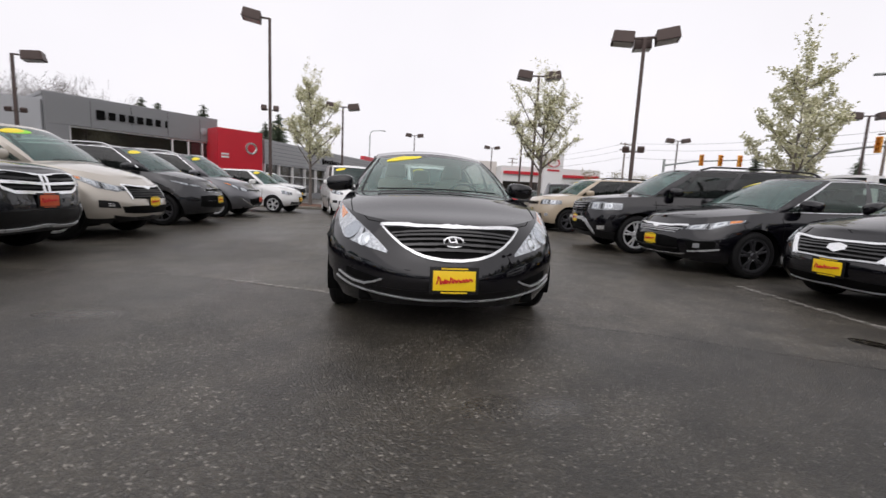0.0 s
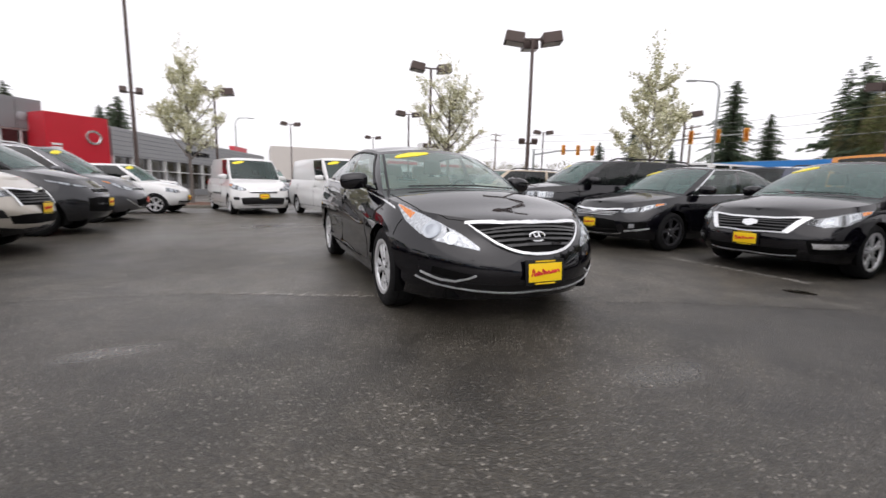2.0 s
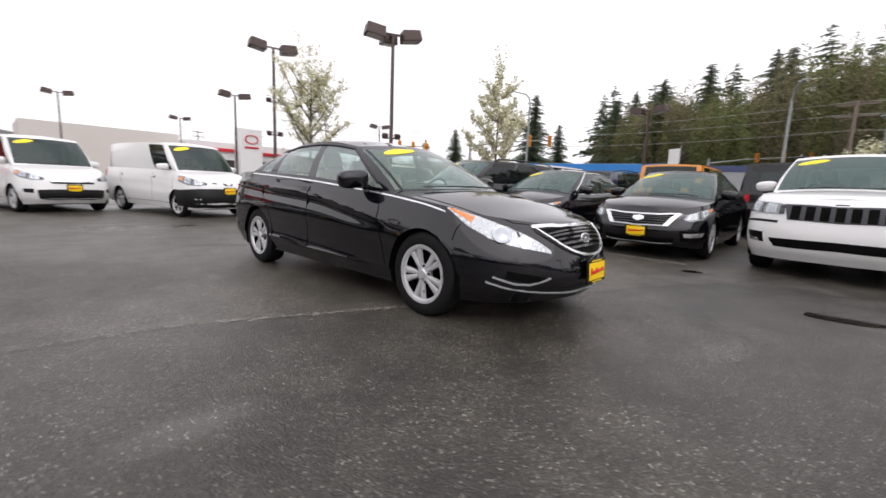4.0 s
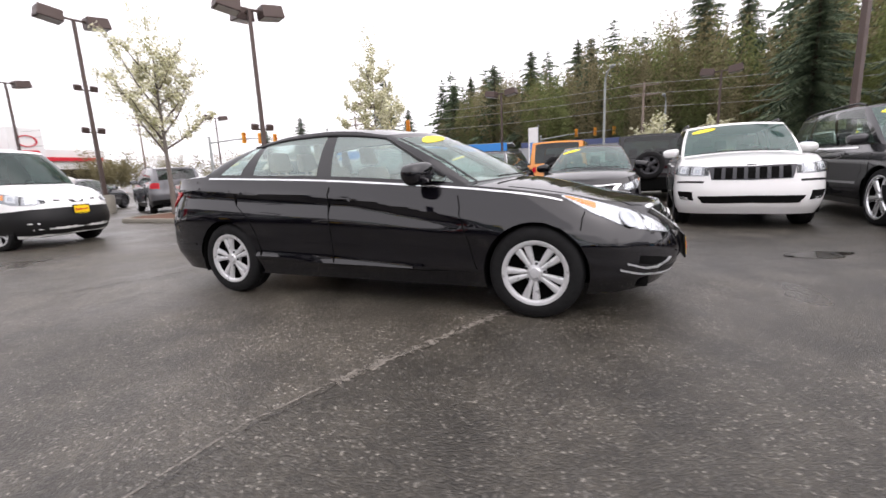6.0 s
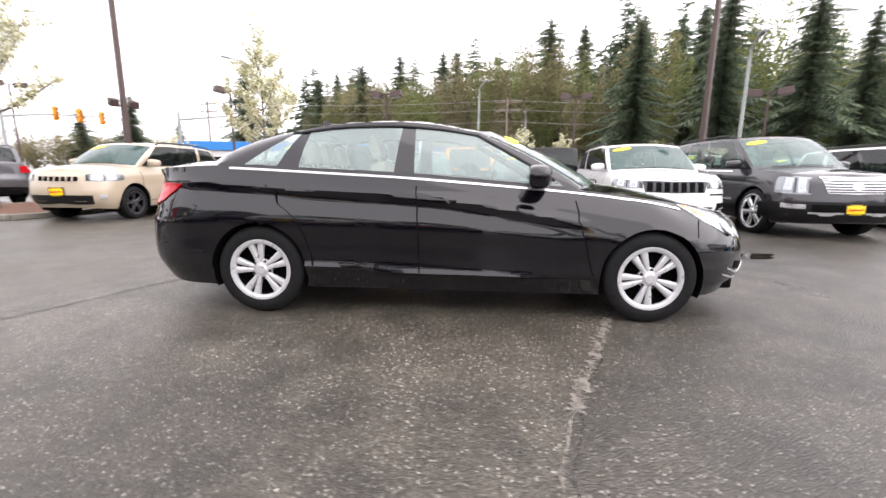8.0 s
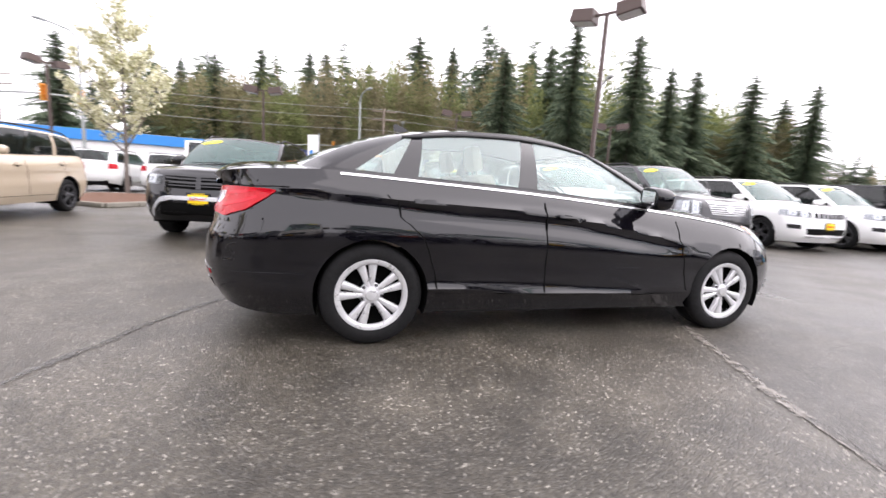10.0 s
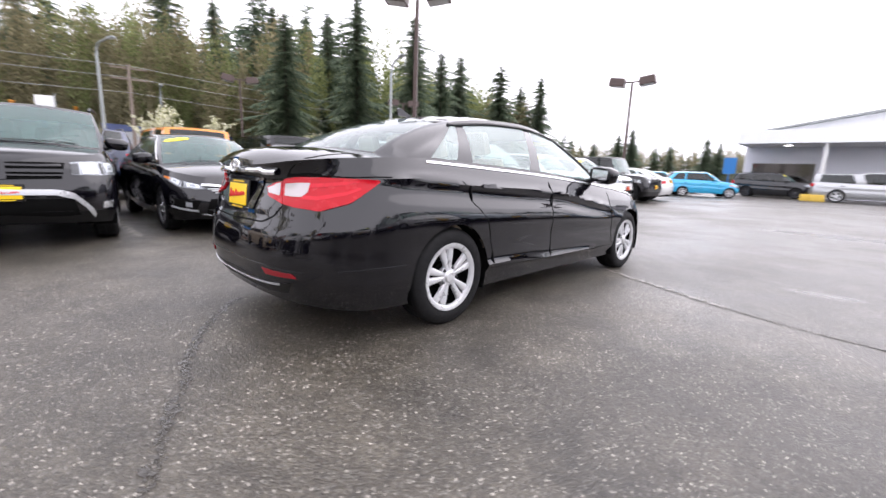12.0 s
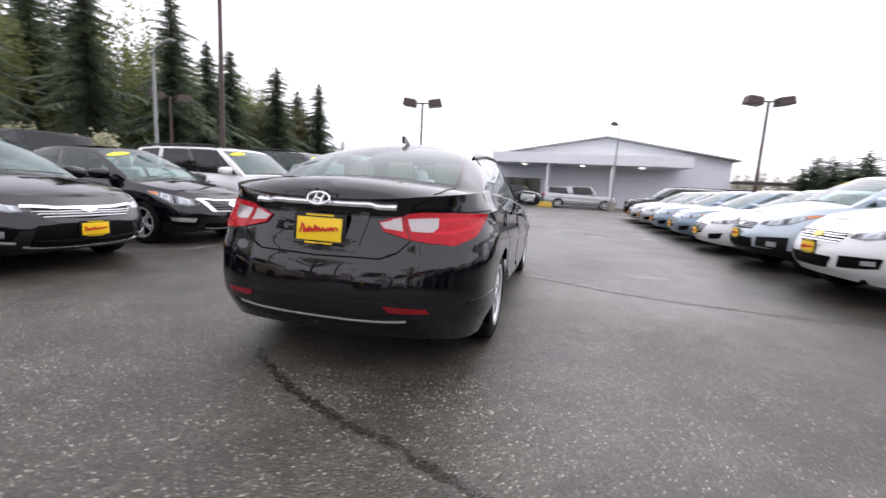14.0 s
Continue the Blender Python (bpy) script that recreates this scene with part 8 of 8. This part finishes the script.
def broken(m, scale, cut):
    """Breaks a surface up into specks, so that what lies under it shows between them."""
    n, l = m.node_tree.nodes, m.node_tree.links
    p, out = n["Principled BSDF"], n["Material Output"]
    t, c = n.new("ShaderNodeTexNoise"), n.new("ShaderNodeTexCoord")
    t.inputs["Scale"].default_value, t.inputs["Detail"].default_value = scale, 5.0
    l.new(c.outputs["Object"], t.inputs["Vector"])
    r = n.new("ShaderNodeMapRange")
    r.inputs["From Min"].default_value, r.inputs["From Max"].default_value = cut - 0.13, cut + 0.13
    l.new(t.outputs["Fac"], r.inputs["Value"])
    mx = n.new("ShaderNodeMixShader")
    l.new(r.outputs[0], mx.inputs[0])
    l.new(n.new("ShaderNodeBsdfTransparent").outputs[0], mx.inputs[1])
    l.new(p.outputs[0], mx.inputs[2])
    l.new(mx.outputs[0], out.inputs[0])


broken(CRACK, 45.0, 0.48)
SEAM = plain("pale_worn_seam", (0.19, 0.172, 0.148), 0.28, spots=0.4, scale=30, bump=0.4, bump_scale=120)
broken(SEAM, 14.0, 0.41)
LINE_PAINT = plain("worn_line_paint", (0.29, 0.275, 0.25), 0.5, spots=0.5, scale=25, bump=0.3, bump_scale=120)
broken(LINE_PAINT, 18.0, 0.46)


def blob(cx, cy, rx, ry, turn, seed):
    rng = random.Random(seed)
    bm = bmesh.new()
    ring = []
    ph = [rng.uniform(0, 6.28) for _ in range(5)]
    for i in range(56):
        a = 2 * math.pi * i / 56
        k = 1 + sum(0.17 / (j + 1) * math.sin((j + 2) * a + ph[j]) for j in range(5))
        ring.append(Vector((rx * k * math.cos(a), ry * k * math.sin(a), 0.007)))
    m_ = at(cx, cy, 0) @ Matrix.Rotation(radians(turn), 4, "Z")
    bm.faces.new([bm.verts.new(m_ @ p) for p in ring])
    return tagged(part("puddle", bm, WATER, smooth=False), "shallow still puddle on the asphalt", "puddle", kind="structure")


blob(1.80, -3.88, 0.34, 0.17, -75, 2)
blob(3.15, -2.37, 0.13, 0.08, -40, 5)


def crack(pts, width, mat, label, seed, z=0.006, wander=0.008):
    """A wandering line on the ground through plan points, with an uneven width."""
    rng = random.Random(seed)
    line = resample([(*p, 0) for p in pts], 90)
    bm = bmesh.new()
    left, right = [], []
    off = 0
    for i, p in enumerate(line):
        d = (line[min(i + 1, 90)] - line[max(i - 1, 0)]).normalized()
        s = Vector((-d.y, d.x, 0))
        off = off * 0.8 + rng.gauss(0, wander)
        w = width * rng.uniform(0.45, 1.4) / 2
        left.append(p + s * (off + w) + Vector((0, 0, z)))
        right.append(p + s * (off - w) + Vector((0, 0, z)))
    sheet(bm, [left, right])
    for f in bm.faces:
        f.normal_update()
        if f.normal.z < 0:
            f.normal_flip()
    return tagged(part("crack", bm, mat, smooth=False), label, "crack", kind="structure")


JOINT = [(-60, 6), (-20, 1.2), (-9, 0.1), (-5, -0.28), (-3.4, -0.36), (-2.93, -0.42), (-2.5, -0.46), (-2.1, -0.6), (-1.8, -0.73), (-1.4, -0.91), (-0.8, -1.17), (0.72, -1.91), (1.7, -2.3), (2.63, -2.83), (4.5, -3.6), (9, -5.2), (20, -9), (60, -22)]


def newer_paving():
    """The newer, darker asphalt on the near side of the joint."""
    bm = bmesh.new()
    rng = random.Random(8)
    edge = resample([(*p, 0.003) for p in JOINT], 400)
    edge = [p + Vector((0, rng.gauss(0, 0.004) if abs(p.x) < 8 else 0, 0)) for p in edge]
    sheet(bm, [edge, [Vector((p.x, -70, 0.003)) for p in edge]])
    for f in bm.faces:
        f.normal_update()
        if f.normal.z < 0:
            f.normal_flip()
    tagged(part("newer_paving", bm, ASPHALT_DARK, smooth=False), "darker newer asphalt beyond the worn joint", "asphalt", kind="structure")


newer_paving()
crack(JOINT[3:8], 0.012, SEAM, "thin pale joint in the asphalt", 1, 0.006, 0.002)
crack([(x, y - 0.03) for x, y in JOINT[3:10]], 0.011, CRACK, "thin dark crack beside the pale joint", 16, 0.0055)
crack(JOINT[7:11], 0.07, SEAM, "pale worn joint in the asphalt", 5, 0.006, 0.003)
crack(JOINT[10:15], 0.022, CRACK, "thin dark crack along the asphalt joint", 6, 0.006)
crack([(0.5, 2.25), (0.32, 2.4), (-0.1, 2.66), (-0.54, 2.88), (-1.1, 3.08), (-1.5, 3.2)], 0.05, CRACK, "dark jagged crack behind the saloon", 2)
crack([(3.84, -0.35), (3.80, -1.2), (3.76, -2.2)], 0.10, LINE_PAINT, "worn pale parking line on asphalt", 8, 0.006, 0.002)
crack([(3.9, 2.3), (6, 2.28)], 0.08, LINE_PAINT, "worn pale parking line on asphalt", 9)
